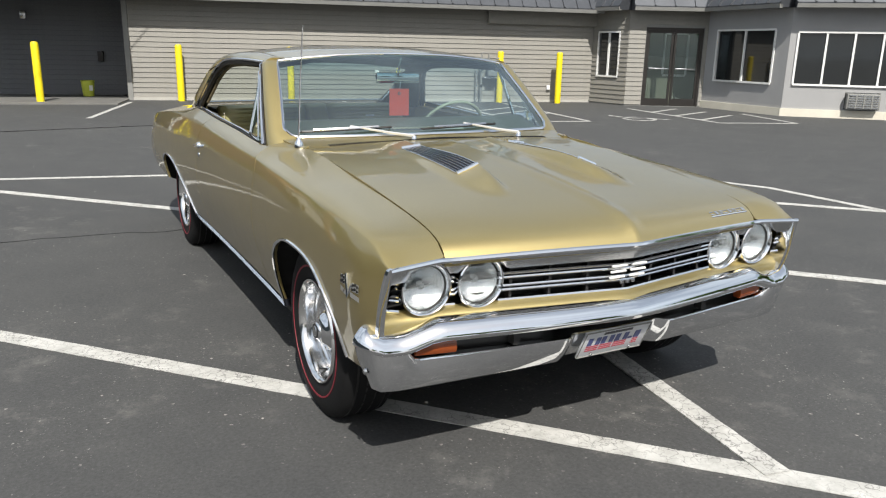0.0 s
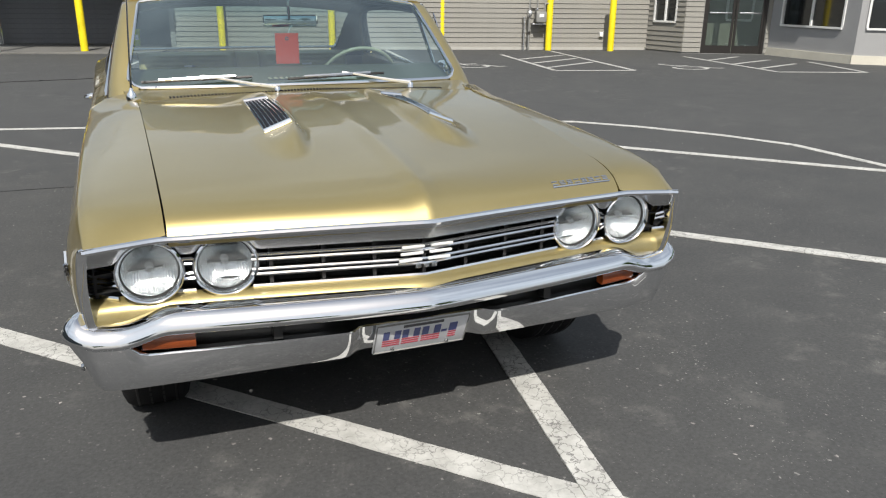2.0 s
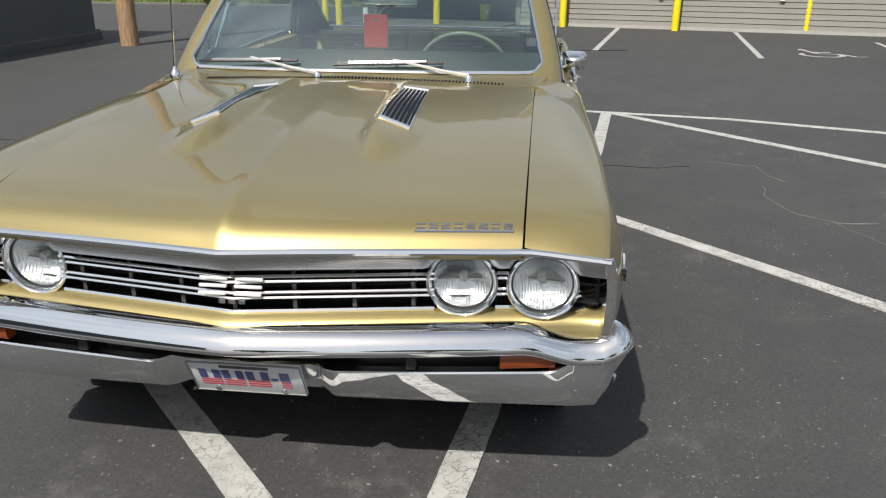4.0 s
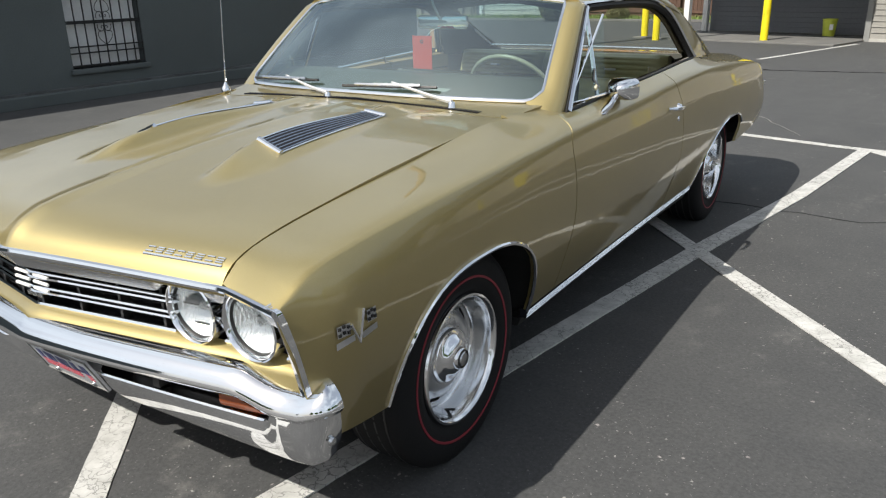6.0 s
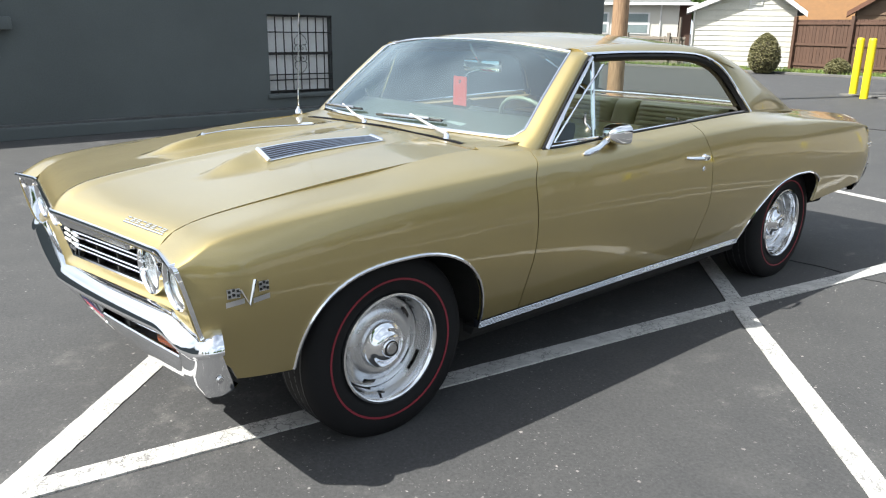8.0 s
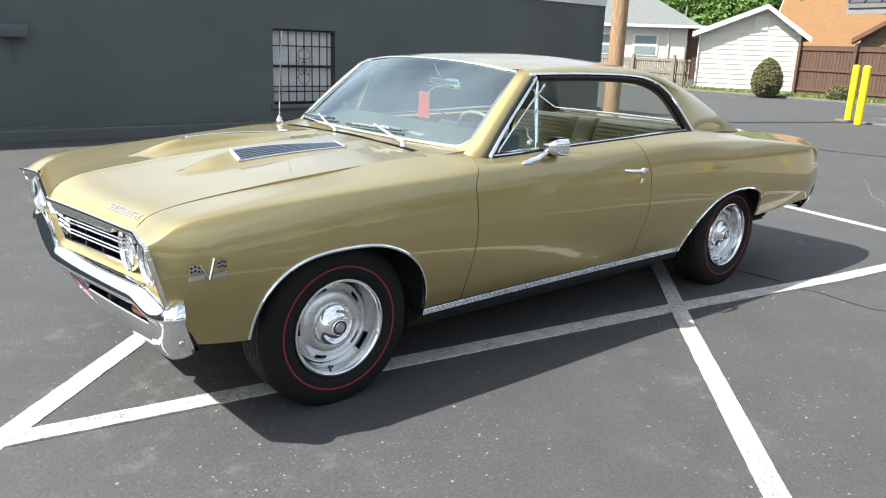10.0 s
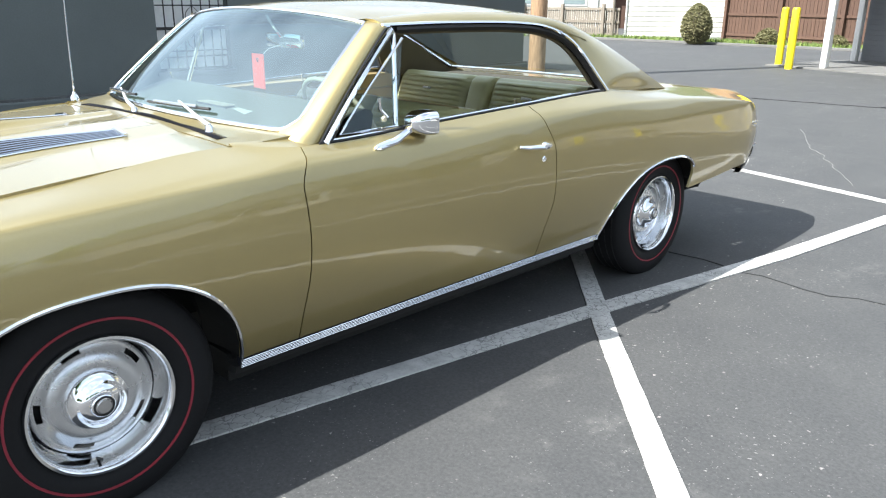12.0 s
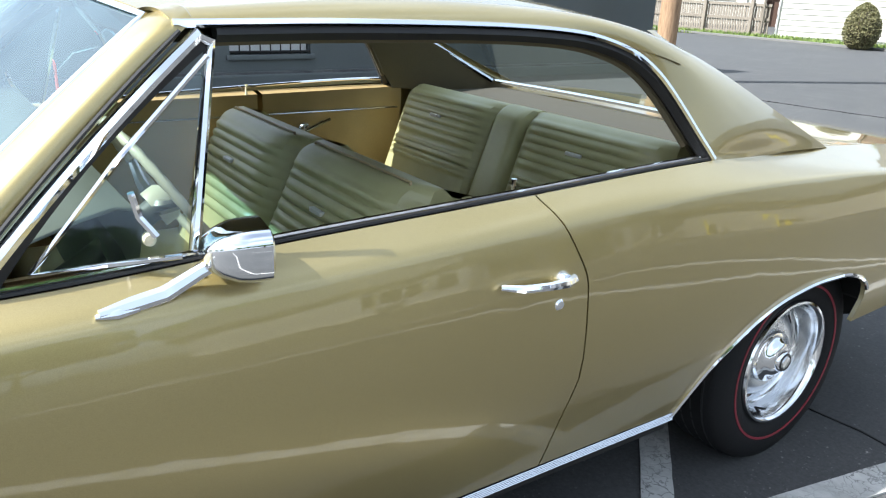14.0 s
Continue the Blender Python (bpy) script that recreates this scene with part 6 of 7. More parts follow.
# ---- wheels ----
def make_wheel(x, y):
    s = 1 if x > 0 else -1
    w = thing_part("wheel", car)
    w.matrix_local = pose(x, y, 0.342, 0, 0, 0 if s > 0 else 180)
    ty = [(0.2, -0.085), (0.235, -0.105), (0.29, -0.11), (0.325, -0.1), (0.342, -0.082), (0.345, -0.04), (0.345, 0.0), (0.345, 0.04), (0.342, 0.078), (0.33, 0.096), (0.305, 0.108), (0.275, 0.113), (0.24, 0.11), (0.212, 0.1), (0.2, 0.085)]
    part("tyre", lathe(ty, 72), RUBBER, w, "black tyre with thin red sidewall line")
    for k in range(4):
        part("tread_groove", lathe([(0.3445, -0.06 + k * 0.04 - 0.004), (0.3455, -0.06 + k * 0.04 - 0.003), (0.3455, -0.06 + k * 0.04 + 0.003), (0.3445, -0.06 + k * 0.04 + 0.004)], 48), BLACK, w)
    part("red_line", lathe([(0.2535, 0.1115), (0.254, 0.1135), (0.2605, 0.1138), (0.261, 0.112)], 72), REDLINE, w, "red pinstripe on the sidewall")
    rim = [(0.203, 0.088), (0.2075, 0.1), (0.204, 0.108), (0.197, 0.109), (0.192, 0.104), (0.188, 0.092), (0.184, 0.07), (0.1815, 0.045), (0.178, 0.03), (0.172, 0.022), (0.168, 0.021)]
    part("trim_ring", lathe(rim, 80), WHEEL, w, "chrome trim ring")
    # dished disc with five long slots set near its edge
    bm = bmesh.new()
    seg = 100
    rad = [0.171, 0.166, 0.158, 0.142, 0.136, 0.12, 0.1, 0.085, 0.06]
    hx = [0.026, 0.022, 0.022, 0.031, 0.038, 0.047, 0.051, 0.044, 0.046]
    vs = [[bm.verts.new((hx[i], rad[i] * math.cos(k * math.tau / seg), rad[i] * math.sin(k * math.tau / seg))) for k in range(seg)] for i in range(len(rad))]
    for i in range(len(rad) - 1):
        for k in range(seg):
            if i == 2 and 6 < k % 20 < 13:
                continue
            bm.faces.new((vs[i][k], vs[i][(k + 1) % seg], vs[i + 1][(k + 1) % seg], vs[i + 1][k]))
    part("rim", bm, STEEL, w, "silver slotted steel wheel")
    part("rim_barrel", lathe([(0.2, -0.08), (0.19, -0.02), (0.172, 0.0), (0.17, 0.018)], 48), ARGENT, w)
    part("brake_drum", lathe([(0.16, -0.06), (0.16, -0.012), (0.0, -0.005)], 40), BLACK, w)
    cap = [(0.088, 0.042), (0.088, 0.054), (0.083, 0.062), (0.072, 0.066), (0.064, 0.072), (0.058, 0.08), (0.05, 0.087), (0.04, 0.091), (0.036, 0.092), (0.034, 0.1), (0.029, 0.104), (0.014, 0.106), (0.0, 0.1065)]
    part("center_cap", lathe(cap, 56), CHROME, w, "chrome center cap")
    part("cap_ring", lathe([(0.03, 0.103), (0.0285, 0.1065), (0.024, 0.1065), (0.0225, 0.104)], 36), BLACK, w)
    part("cap_disc", lathe([(0.022, 0.1045), (0.019, 0.1085), (0.0, 0.1095)], 32), SATIN, w)
    part("valve_stem", tube([(0.05, 0.183 * math.cos(-1.7), 0.183 * math.sin(-1.7)), (0.085, 0.172 * math.cos(-1.7), 0.172 * math.sin(-1.7))], 0.004, 6), BLACK, w)


for wx in (0.752, -0.752):
    for wy in (0.013, 2.926):
        make_wheel(wx, wy)

for s in (1, -1):
    # dark gutter under the hood seam
    gut = [[(s * (lerp(0.673, 0.698, (y + 0.7) / 1.24) + o), y, top_z(y) - d) for o, d in ((-0.025, 0.045), (-0.02, 0.03), (0.025, 0.03), (0.03, 0.045))] for y in steps(-0.68, 0.56, 24)]
    bm = bmesh.new()
    grid(bm, gut)
    part("hood_gutter", bm, UNDER, car, "dark gutter under the hood seam")
part("underbody", boxed(-0.72, 0.72, 0.46, 2.36, 0.2, 0.3), UNDER, car, "", False)
part("engine_bay", boxed(-0.54, 0.54, -0.6, 0.5, 0.4, 0.76), UNDER, car, "", False)
part("rear_frame", boxed(-0.54, 0.54, 2.38, 4.0, 0.26, 0.5), UNDER, car, "", False)
part("firewall", boxed(-0.8, 0.8, 0.48, 0.54, 0.28, 0.93), UNDER, car, "", False)


# ---- trim, glass and fittings of the car ----
def make_side_trim():
    for s in (1, -1):
        pts = [(s * (top_x(y) - 0.006), y, top_z(y) + 0.004) for y in steps(0.8, 2.42, 40)]
        part("window_seal", tube(pts, 0.0045, 6), BLACK, car, "black rubber window seal")
        part("sill_chrome", tube([(x - s * 0.016, y, z + 0.003) for x, y, z in pts], 0.005, 6), CHROME, car, "thin chrome strip along the window sill")
        part("roof_seal", tube([(s * (p.x - 0.014), p.y + 0.004, p.z - 0.014) for p in drip[2:]], 0.018, 6), BLACK, car, "black roof rail weatherstrip")
        # pillar seal and chrome in front of the vent window
        a, b = Vector((0.797, 0.855, 0.972)), Vector((0.692, 1.212, 1.302))
        part("pillar_seal", tube([(s * p.x, p.y, p.z) for p in (a.lerp(b, v) + Vector((0.02, -0.06, 0.05)) * v * (1 - v) for v in steps(0, 1, 12))], 0.014, 6), BLACK, car, "black pillar weatherstrip")
        a, b = Vector((0.815, 0.804, 0.972)), Vector((0.718, 1.186, 1.336))
        part("pillar_gap", tube([(s * p.x, p.y, p.z) for p in (a.lerp(b, v) + Vector((0.024, -0.03, 0.03)) * v * (1 - v) for v in steps(0, 0.965, 12))], 0.004, 6), BLACK, car, "dark gap between pillar and vent window")
        vent = thing_part("vent_window", car)
        # fixed chrome surround
        f0, f1, f2 = Vector((0.816, 0.826, 0.968)), Vector((0.712, 1.202, 1.318)), Vector((0.8, 1.146, 0.968))
        f1b = Vector((0.699, 1.226, 1.306))
        fr = [f0.lerp(f1, v) + Vector((0.016, -0.03, 0.03)) * v * (1 - v) for v in steps(0, 1, 10)] + [f1b] + [f1b.lerp(f2, v) for v in steps(0.05, 1, 8)]
        part("vent_frame", tube([(s * p.x, p.y, p.z) for p in fr], 0.0095, 8, taper=[0.012] * 10 + [0.01] + [0.0095] * 8), CHROME, vent, "chrome vent window frame")
        # swung wing: rotated a little about its upright axis
        w = [Vector((0.775, 0.917, 0.984)), Vector((0.785, 1.193, 1.293)), Vector((0.843, 1.118, 1.0))]
        if s < 0:
            w = [f0 + Vector((0.008, 0.06, 0.014)), f1 + Vector((0.018, -0.012, -0.03)), f2 + Vector((0.006, -0.025, 0.025))]
        part("wing_frame", tube([(s * p.x, p.y, p.z) for p in (w[1], w[0].lerp(w[1], 0.5) + Vector((0.004, -0.006, 0.006)), w[0], w[2].lerp(w[0], 0.5), w[2])], 0.0048, 6), CHROME, vent, "bright frame of the swung vent pane")
        bm = bmesh.new()
        bm.faces.new([bm.verts.new((s * p.x, p.y, p.z)) for p in w])
        g = part("vent_pane", bm, SIDE_GLASS, vent, "", False)
        g.visible_shadow = False
        part("vent_latch", tube([(s * (w[2].x - 0.02), w[2].y - 0.03, 1.03), (s * (w[2].x - 0.035), w[2].y - 0.05, 1.06), (s * (w[2].x - 0.03), w[2].y - 0.06, 1.1)], 0.006, 6), CHROME, vent)
        part("latch_knob", lathe([(0, 0.012), (0.009, 0.009), (0.011, 0), (0.009, -0.009), (0, -0.012)], 12, m=Matrix.Translation((s * (w[2].x - 0.03), w[2].y - 0.04, 1.025))), IVORY, vent)
        # door handle and lock
        h = thing_part("door_handle", car)
        z, y0, y1 = 0.852, 1.69, 1.875
        sx = section(1.8, u_at(1.8, z)).x
        part("handle_bar", tube([(s * (sx + 0.004), y0, z + 0.012), (s * (sx + 0.024), y0 + 0.04, z + 0.008), (s * (sx + 0.03), 1.79, z + 0.004), (s * (sx + 0.026), y1 - 0.03, z), (s * (sx + 0.012), y1, z - 0.002)], 0.009, 8, taper=[0.006, 0.0085, 0.009, 0.011, 0.012]), CHROME, h, "chrome pull handle")
        part("handle_base", lathe([(0.0, 0.02), (0.014, 0.018), (0.019, 0.004), (0.019, -0.02)], 20, m=Matrix.Translation((s * (sx - 0.003), y1 - 0.02, z - 0.002)) @ Matrix.Rotation(0 if s > 0 else math.pi, 4, "Z")), CHROME, h)
        lx = section(1.846, u_at(1.846, 0.797)).x
        part("door_lock", lathe([(0.0, 0.006), (0.009, 0.0055), (0.0125, 0.002), (0.0125, -0.01)], 20, m=Matrix.Translation((s * lx, 1.846, 0.797)) @ Matrix.Rotation(0 if s > 0 else math.pi, 4, "Z")), CHROME, car, "round chrome door lock")
        part("lock_knob", tube([(s * 0.775, 1.83, 0.985), (s * 0.775, 1.83, 1.022), (s * 0.775, 1.83, 1.03)], 0.006, 8, taper=[0.004, 0.0045, 0.007]), CHROME, car, "chrome interior lock button")
        # fender emblem: a V between two small flag blocks
        em = thing_part("fender_emblem", car)

        def on_side(y, z):
            return (s * (section(y, u_at(y, z)).x + 0.004), y, z)

        part("emblem_v", tube([on_side(-0.578, 0.712), on_side(-0.552, 0.662), on_side(-0.53, 0.735)], 0.006, 6), CHROME, em)
        for y0, y1, z0, z1 in ((-0.615, -0.578, 0.69, 0.718), (-0.52, -0.488, 0.695, 0.725)):
            bm = bmesh.new()
            grid(bm, [[on_side(y0, z0), on_side(y1, z0)], [on_side(y0, z1), on_side(y1, z1)]])
            bmesh.ops.solidify(bm, geom=bm.faces[:], thickness=0.004)
            part("emblem_flag", bm, ARGENT, em, "", False)
            for i in range(3):
                for k in range(2):
                    yy, zz = lerp(y0, y1, (i + 0.5) / 3), lerp(z0, z1, (k + 0.25 + 0.5 * (i % 2) * 0.5) / 2 + 0.12)
                    p = on_side(yy, zz)
                    part("flag_check", boxed(p[0] - 0.003, p[0] + 0.003, yy - 0.0035, yy + 0.0035, zz - 0.0035, zz + 0.0035), BLACK, em, "", False)
        for y0, y1 in ((-0.62, -0.566), (-0.54, -0.487)):
            bm = bmesh.new()
            grid(bm, [[on_side(y0, 0.664), on_side(y1, 0.67)], [on_side(y0, 0.68), on_side(y1, 0.686)]])
            bmesh.ops.solidify(bm, geom=bm.faces[:], thickness=0.004)
            part("emblem_bar", bm, ARGENT, em, "", False)
        # tail badge
        bd = thing_part("quarter_badge", car)
        for y0, y1, z0, z1 in ((3.85, 3.9, 0.733, 0.748), (3.905, 3.93, 0.735, 0.75), (3.87, 3.93, 0.715, 0.727)):
            px = section(3.89, u_at(3.89, 0.73)).x
            part("badge_bar", boxed(s * px - 0.006, s * px + 0.006, y0, y1, z0, z1, bevel=0.002), CHROME, bd)


def make_mirror_out():
    mr = thing_part("door_mirror", car)
    mr.location = (-0.036, 0.03, -0.012)
    part("mirror_foot", tube([(0.916, 0.955, 0.958), (0.912, 1.0, 0.962), (0.908, 1.05, 0.968), (0.909, 1.105, 0.995), (0.914, 1.14, 1.01)], 0.012, 8, taper=[0.007, 0.013, 0.014, 0.012, 0.011]), CHROME, mr, "chrome mirror arm")
    part("foot_plate", tube([(0.917, 0.95, 0.955), (0.917, 0.98, 0.956), (0.916, 1.01, 0.958)], 0.01, 8, taper=[0.004, 0.01, 0.007]), CHROME, mr)
    # head: a soft four-cornered shell tapering forward
    rows = []
    c = Vector((0.915, 1.172, 1.021))
    for k, (dy, w, h) in enumerate(((0.03, 0.048, 0.034), (0.027, 0.052, 0.038), (0.004, 0.052, 0.038), (-0.014, 0.05, 0.036), (-0.034, 0.041, 0.029), (-0.05, 0.026, 0.018), (-0.056, 0.01, 0.007))):
        ring = []
        for i in range(28):
            a = i * math.tau / 28
            ca, sa = math.cos(a), math.sin(a)
            r = (abs(ca) ** 4.5 + abs(sa) ** 4.5) ** (-1 / 4.5)
            ring.append(c + Matrix.Rotation(radians(-8), 3, "Z") @ Vector((ca * r * w * 1.1, dy * 1.2, sa * r * h * 1.12)))
        rows.append(ring)
    bm = bmesh.new()
    vs = grid(bm, rows, False, True)
    bm.faces.new(vs[-1])
    part("mirror_shell", bm, CHROME, mr, "chrome mirror shell")
    bm = bmesh.new()
    bm.faces.new([bm.verts.new(p + Vector((0, -0.004, 0))) for p in rows[0]])
    part("mirror_glass", bm, CHROME, mr, "mirror glass", False)


def make_wipers():
    for px, py in ((-0.148, 0.612), (0.448, 0.612)):
        w = thing_part("wiper", car)
        part("pivot", lathe([(0.0, 0.016), (0.009, 0.014), (0.013, 0.008), (0.014, 0.0), (0.017, -0.01)], 18, m=Matrix.Translation((px, py, 0.998)) @ Matrix.Rotation(radians(-90), 4, "Y")), CHROME, w)
        f = (px - 0.3) / 0.755
        tip = ws_base(f).lerp(ws_top(f), 0.085) + Vector((0, -0.03, 0.018))
        part("wiper_arm", tube([(px, py, 1.01), (px - 0.1, py + 0.016, 1.024), tuple(tip)], 0.006, 6, taper=[0.0085, 0.007, 0.004]), ARGENT, w, "bright steel wiper arm")
        pts = []
        for k in steps(-0.24, 0.2, 14):
            ff = (tip.x + k) / 0.755
            b = ws_base(ff).lerp(ws_top(ff), 0.04 + 0.075 * (k + 0.24)) + Vector((0, -0.022, 0.012))
            pts.append(b)
        part("wiper_blade", tube(pts, 0.006, 5), BLACK, w, "black rubber wiper blade")
        part("blade_bridge", tube([p + Vector((0, -0.006, 0.007)) for p in pts[2:12]], 0.006, 5), SATIN, w)


def make_antenna():
    an = thing_part("antenna", car)
    part("antenna_base", lathe([(0.021, -0.006), (0.021, 0.004), (0.016, 0.016), (0.009, 0.026), (0.007, 0.036), (0.0, 0.038)], 20, m=Matrix.Translation((-0.722, 0.59, 0.99)) @ Matrix.Rotation(radians(-90), 4, "Y")), CHROME, an)
    part("antenna_rod", tube([(-0.722, 0.59, 1.02), (-0.708, 0.592, 1.25), (-0.69, 0.595, 1.49), (-0.69, 0.595, 1.497)], 0.003, 6, taper=[0.0042, 0.0036, 0.0026, 0.004]), CHROME, an)


def make_rear_bumper():
    rb = thing_part("rear_bumper", car)
    plan = [Vector((x, 4.2 - 0.05 * (x / 0.8) ** 2, 0)) for x in steps(0, 0.71, 12)] + [Vector(p) for p in ((0.79, 4.15, 0), (0.838, 4.125, 0), (0.862, 4.09, 0), (0.878, 4.04, 0), (0.89, 3.98, 0))]
    full = []
    n = len(plan)
    for i, p in enumerate(plan):
        d = (plan[min(i + 1, n - 1)] - plan[max(i - 1, 0)]).normalized()
        full.append((p, Vector((-d.y, d.x, 0)) if i else Vector((0, 1, 0))))
    both = [(Vector((-p.x, p.y, 0)), Vector((-o.x, o.y, 0))) for p, o in full[::-1]] + full[1:]
    prof = [(-0.06, 0.585), (-0.012, 0.588), (0.004, 0.58), (0.006, 0.57), (-0.006, 0.52), (-0.03, 0.46), (-0.06, 0.41), (-0.1, 0.402)]
    bm = bmesh.new()
    grid(bm, [[p + (o if o.y > 0 else o) * a + Vector((0, 0, b)) for a, b in prof] for p, o in both])
    part("bumper_blade", bm, CHROME, rb, "chrome rear bumper")
    for s in (1, -1):
        part("tail_lamp", boxed(s * 0.66 - 0.09, s * 0.66 + 0.09, 4.12, 4.16, 0.64, 0.77, bevel=0.015), RED_INK, car, "red tail lamp lens")


# ---- interior ----
def seat_back(parent, x0, x1, lo, hi, thick, pleats, seed):
    """A padded backrest facing forward; pleats: ranges of height with cross ribs."""
    lo, hi = Vector((0, *lo)), Vector((0, *hi))
    up = (hi - lo)
    nrm = Vector((0, -up.z, up.y)).normalized()
    rows = []
    nv, nu = 90, 16
    for k in range(nv + 1):
        b = k / nv
        row = []
        for i in range(nu + 1):
            a = i / nu
            e = (1 - abs(2 * a - 1) ** 7) ** 0.5 * (1 - max(0, (b - 0.86) / 0.14) ** 2.5 * 0.75)
            rib = 0.0
            for p0, p1, count in pleats:
                if p0 < b < p1 and 0.06 < a < 0.94:
                    rib = 0.0115 * abs(math.sin(math.pi * count * (b - p0) / (p1 - p0))) ** 0.6 * smooth(0.06, 0.1, a) * (1 - smooth(0.9, 0.94, a))
            row.append(Vector((lerp(x0, x1, a), 0, 0)) + lo + up * b + nrm * (thick * e + rib))
        rows.append(row)
    top = [Vector((p.x, hi.y + 0.05, hi.z - 0.02)) for p in rows[-1]]
    rows.append([rows[-1][i].lerp(top[i], 0.5) + Vector((0, 0, 0.012)) for i in range(nu + 1)])
    rows.append(top)
    return part("backrest", shell(rows, 0.08, lambda c: (0, 1, -0.3)), VINYL, parent, "pleated olive-gold vinyl backrest")


def seat_cushion(parent, x0, x1, y0, y1, z0, z1):
    bm = bmesh.new()
    box(bm, x0, x1, y0, y1, z0, z1, bevel=0.045, seg=4)
    return part("seat_cushion", bm, VINYL, parent, "smooth olive-gold vinyl cushion")


def make_interior():
    part("floor_pan", boxed(-0.78, 0.78, 0.5, 2.5, 0.3, 0.33), BLACK, car, "dark carpeted floor", False)
    fs = thing_part("front_seat", car)
    for x0, x1 in ((-0.62, -0.012), (0.012, 0.62)):
        b = seat_back(fs, x0, x1, (1.54, 0.55), (1.735, 0.975), 0.07, [(0.3, 0.88, 9)], 1)
        c = (x0 + x1) / 2
        part("seat_badge", boxed(c - 0.03, c + 0.03, 1.585, 1.6, 0.86, 0.872, bevel=0.002), ARGENT, b, "small chrome seat badge")
        part("piping", tube([(x0 + 0.03, 1.66, 0.66), (x0 + 0.02, 1.69, 0.9), (x0 + 0.06, 1.71, 0.985), (x1 - 0.06, 1.71, 0.985), (x1 - 0.02, 1.69, 0.9), (x1 - 0.03, 1.66, 0.66)], 0.004, 5), GOLD_TRIM, b)
        part("seat_shell", boxed(x0 + 0.015, x1 - 0.015, 1.72, 1.77, 0.42, 0.93, bevel=0.02), VINYL, fs)
    seat_cushion(fs, -0.62, 0.62, 0.98, 1.54, 0.4, 0.58)
    rs = thing_part("rear_seat", car)
    for x0, x1 in ((-0.66, -0.075), (0.075, 0.66)):
        b = seat_back(rs, x0, x1, (2.335, 0.55), (2.515, 1.02), 0.07, [(0.42, 0.58, 4), (0.62, 0.95, 6)], 2)
        c = (x0 + x1) / 2
        part("seat_badge", boxed(c - 0.032, c + 0.032, 2.398, 2.416, 0.942, 0.953, bevel=0.002), ARGENT, b, "small chrome seat badge")
    seat_back(rs, -0.075, 0.075, (2.335, 0.55), (2.515, 1.022), 0.062, [], 3)
    seat_cushion(rs, -0.66, 0.66, 1.9, 2.42, 0.42, 0.6)
    part("package_shelf", boxed(-0.66, 0.66, 2.56, 2.96, 0.965, 0.992), SHELF, car, "dark olive rear shelf", False)
    for s in (1, -1):
        # inner door and quarter trim
        for name, y0, y1 in (("door_card", 0.78, 1.87), ("quarter_trim", 1.89, 2.5)):
            rows = []
            for y in steps(y0, y1, 26):
                row = []
                for k in range(24):
                    z = lerp(0.36, 0.985 + 0.012 * (y - 1.3), k / 23)
                    rib = 0.006 * abs(math.sin(z * 95)) if 0.5 < z < 0.86 else 0.0
                    row.append((s * (0.782 - rib - 0.012 * smooth(0.85, 0.93, z) + 0.0 * y), y, z))
                rows.append(row + [(s * (top_x(y) - 0.02), y, row[-1][2] + 0.008)])
            bm = bmesh.new()
            grid(bm, rows)
            dc = part(name, bm, GOLD_TRIM, car, "gold ribbed vinyl trim panel")
            part("card_chrome", tube([(s * 0.768, y, 0.915) for y in steps(y0 + 0.02, y1 - 0.02, 6)], 0.003, 6), SATIN, dc)
            if name == "quarter_trim":
                part("window_crank", tube([(s * 0.775, 2.06, 0.85), (s * 0.745, 2.06, 0.85), (s * 0.735, 2.1, 0.87), (s * 0.73, 2.15, 0.89)], 0.008, 8), CHROME, dc, "chrome window crank")
                part("crank_rosette", lathe([(0, 0.012), (0.02, 0.009), (0.026, 0)], 20, m=Matrix.Translation((s * 0.77, 2.06, 0.85)) @ Matrix.Rotation(math.pi if s > 0 else 0, 4, "Z")), CHROME, dc)
        rows = []
        for i in range(28, 61):
            a, b = inner[i], drip[i]
            rows.append([Matrix.Diagonal((s, 1, 1)) @ (a.lerp(b, r) + Vector((-0.045, -0.012, -0.03))) for r in steps(0, 0.96, 6)])
        bm = bmesh.new()
        grid(bm, rows)
        part("pillar_trim", bm, HEADLINER, car, "olive fabric pillar trim")
        part("roof_rail_trim", tube([(s * (p.x - 0.04), p.y, p.z - 0.03) for p in drip[1:50]], 0.01, 6), HEADLINER, car)
    rows = []
    for y in steps(1.13, 2.36, 20):
        e = inner_at(y)
        rows.append([((e.x + 0.06) * f, y, roof_c(y) - 0.04 - (roof_c(y) - e.z + 0.012) * abs(f) ** 2.5) for f in steps(-1, 1, 17)])
    bm = bmesh.new()
    grid(bm, rows)
    part("headliner", bm, HEADLINER, car, "olive fabric headliner")
    # dash
    rows = []
    for f in steps(-1, 1, 25):
        b = ws_base(f * 0.985)
        x = b.x
        yb = min(b.y + 0.03, 0.83)
        rows.append([(x, yb, 0.985), (x, 0.9, 1.012), (x, 1.0, 1.044), (x, 1.05, 1.056), (x, 1.08, 1.05), (x, 1.088, 1.03), (x, 1.075, 0.96), (x, 1.1, 0.86), (x, 1.06, 0.72)])
    bm = bmesh.new()
    grid(bm, rows)
    dash = part("dashboard", bm, DASH, car, "olive padded dashboard")
    part("defrost_grille", boxed(-0.14, 0.1, 0.87, 0.93, 1.0, 1.0155), BLACK, dash, "", False)
    for k in range(9):
        part("grille_slat", boxed(-0.135 + k * 0.026, -0.123 + k * 0.026, 0.872, 0.928, 1.01, 1.019), IVORY, dash, "", False)
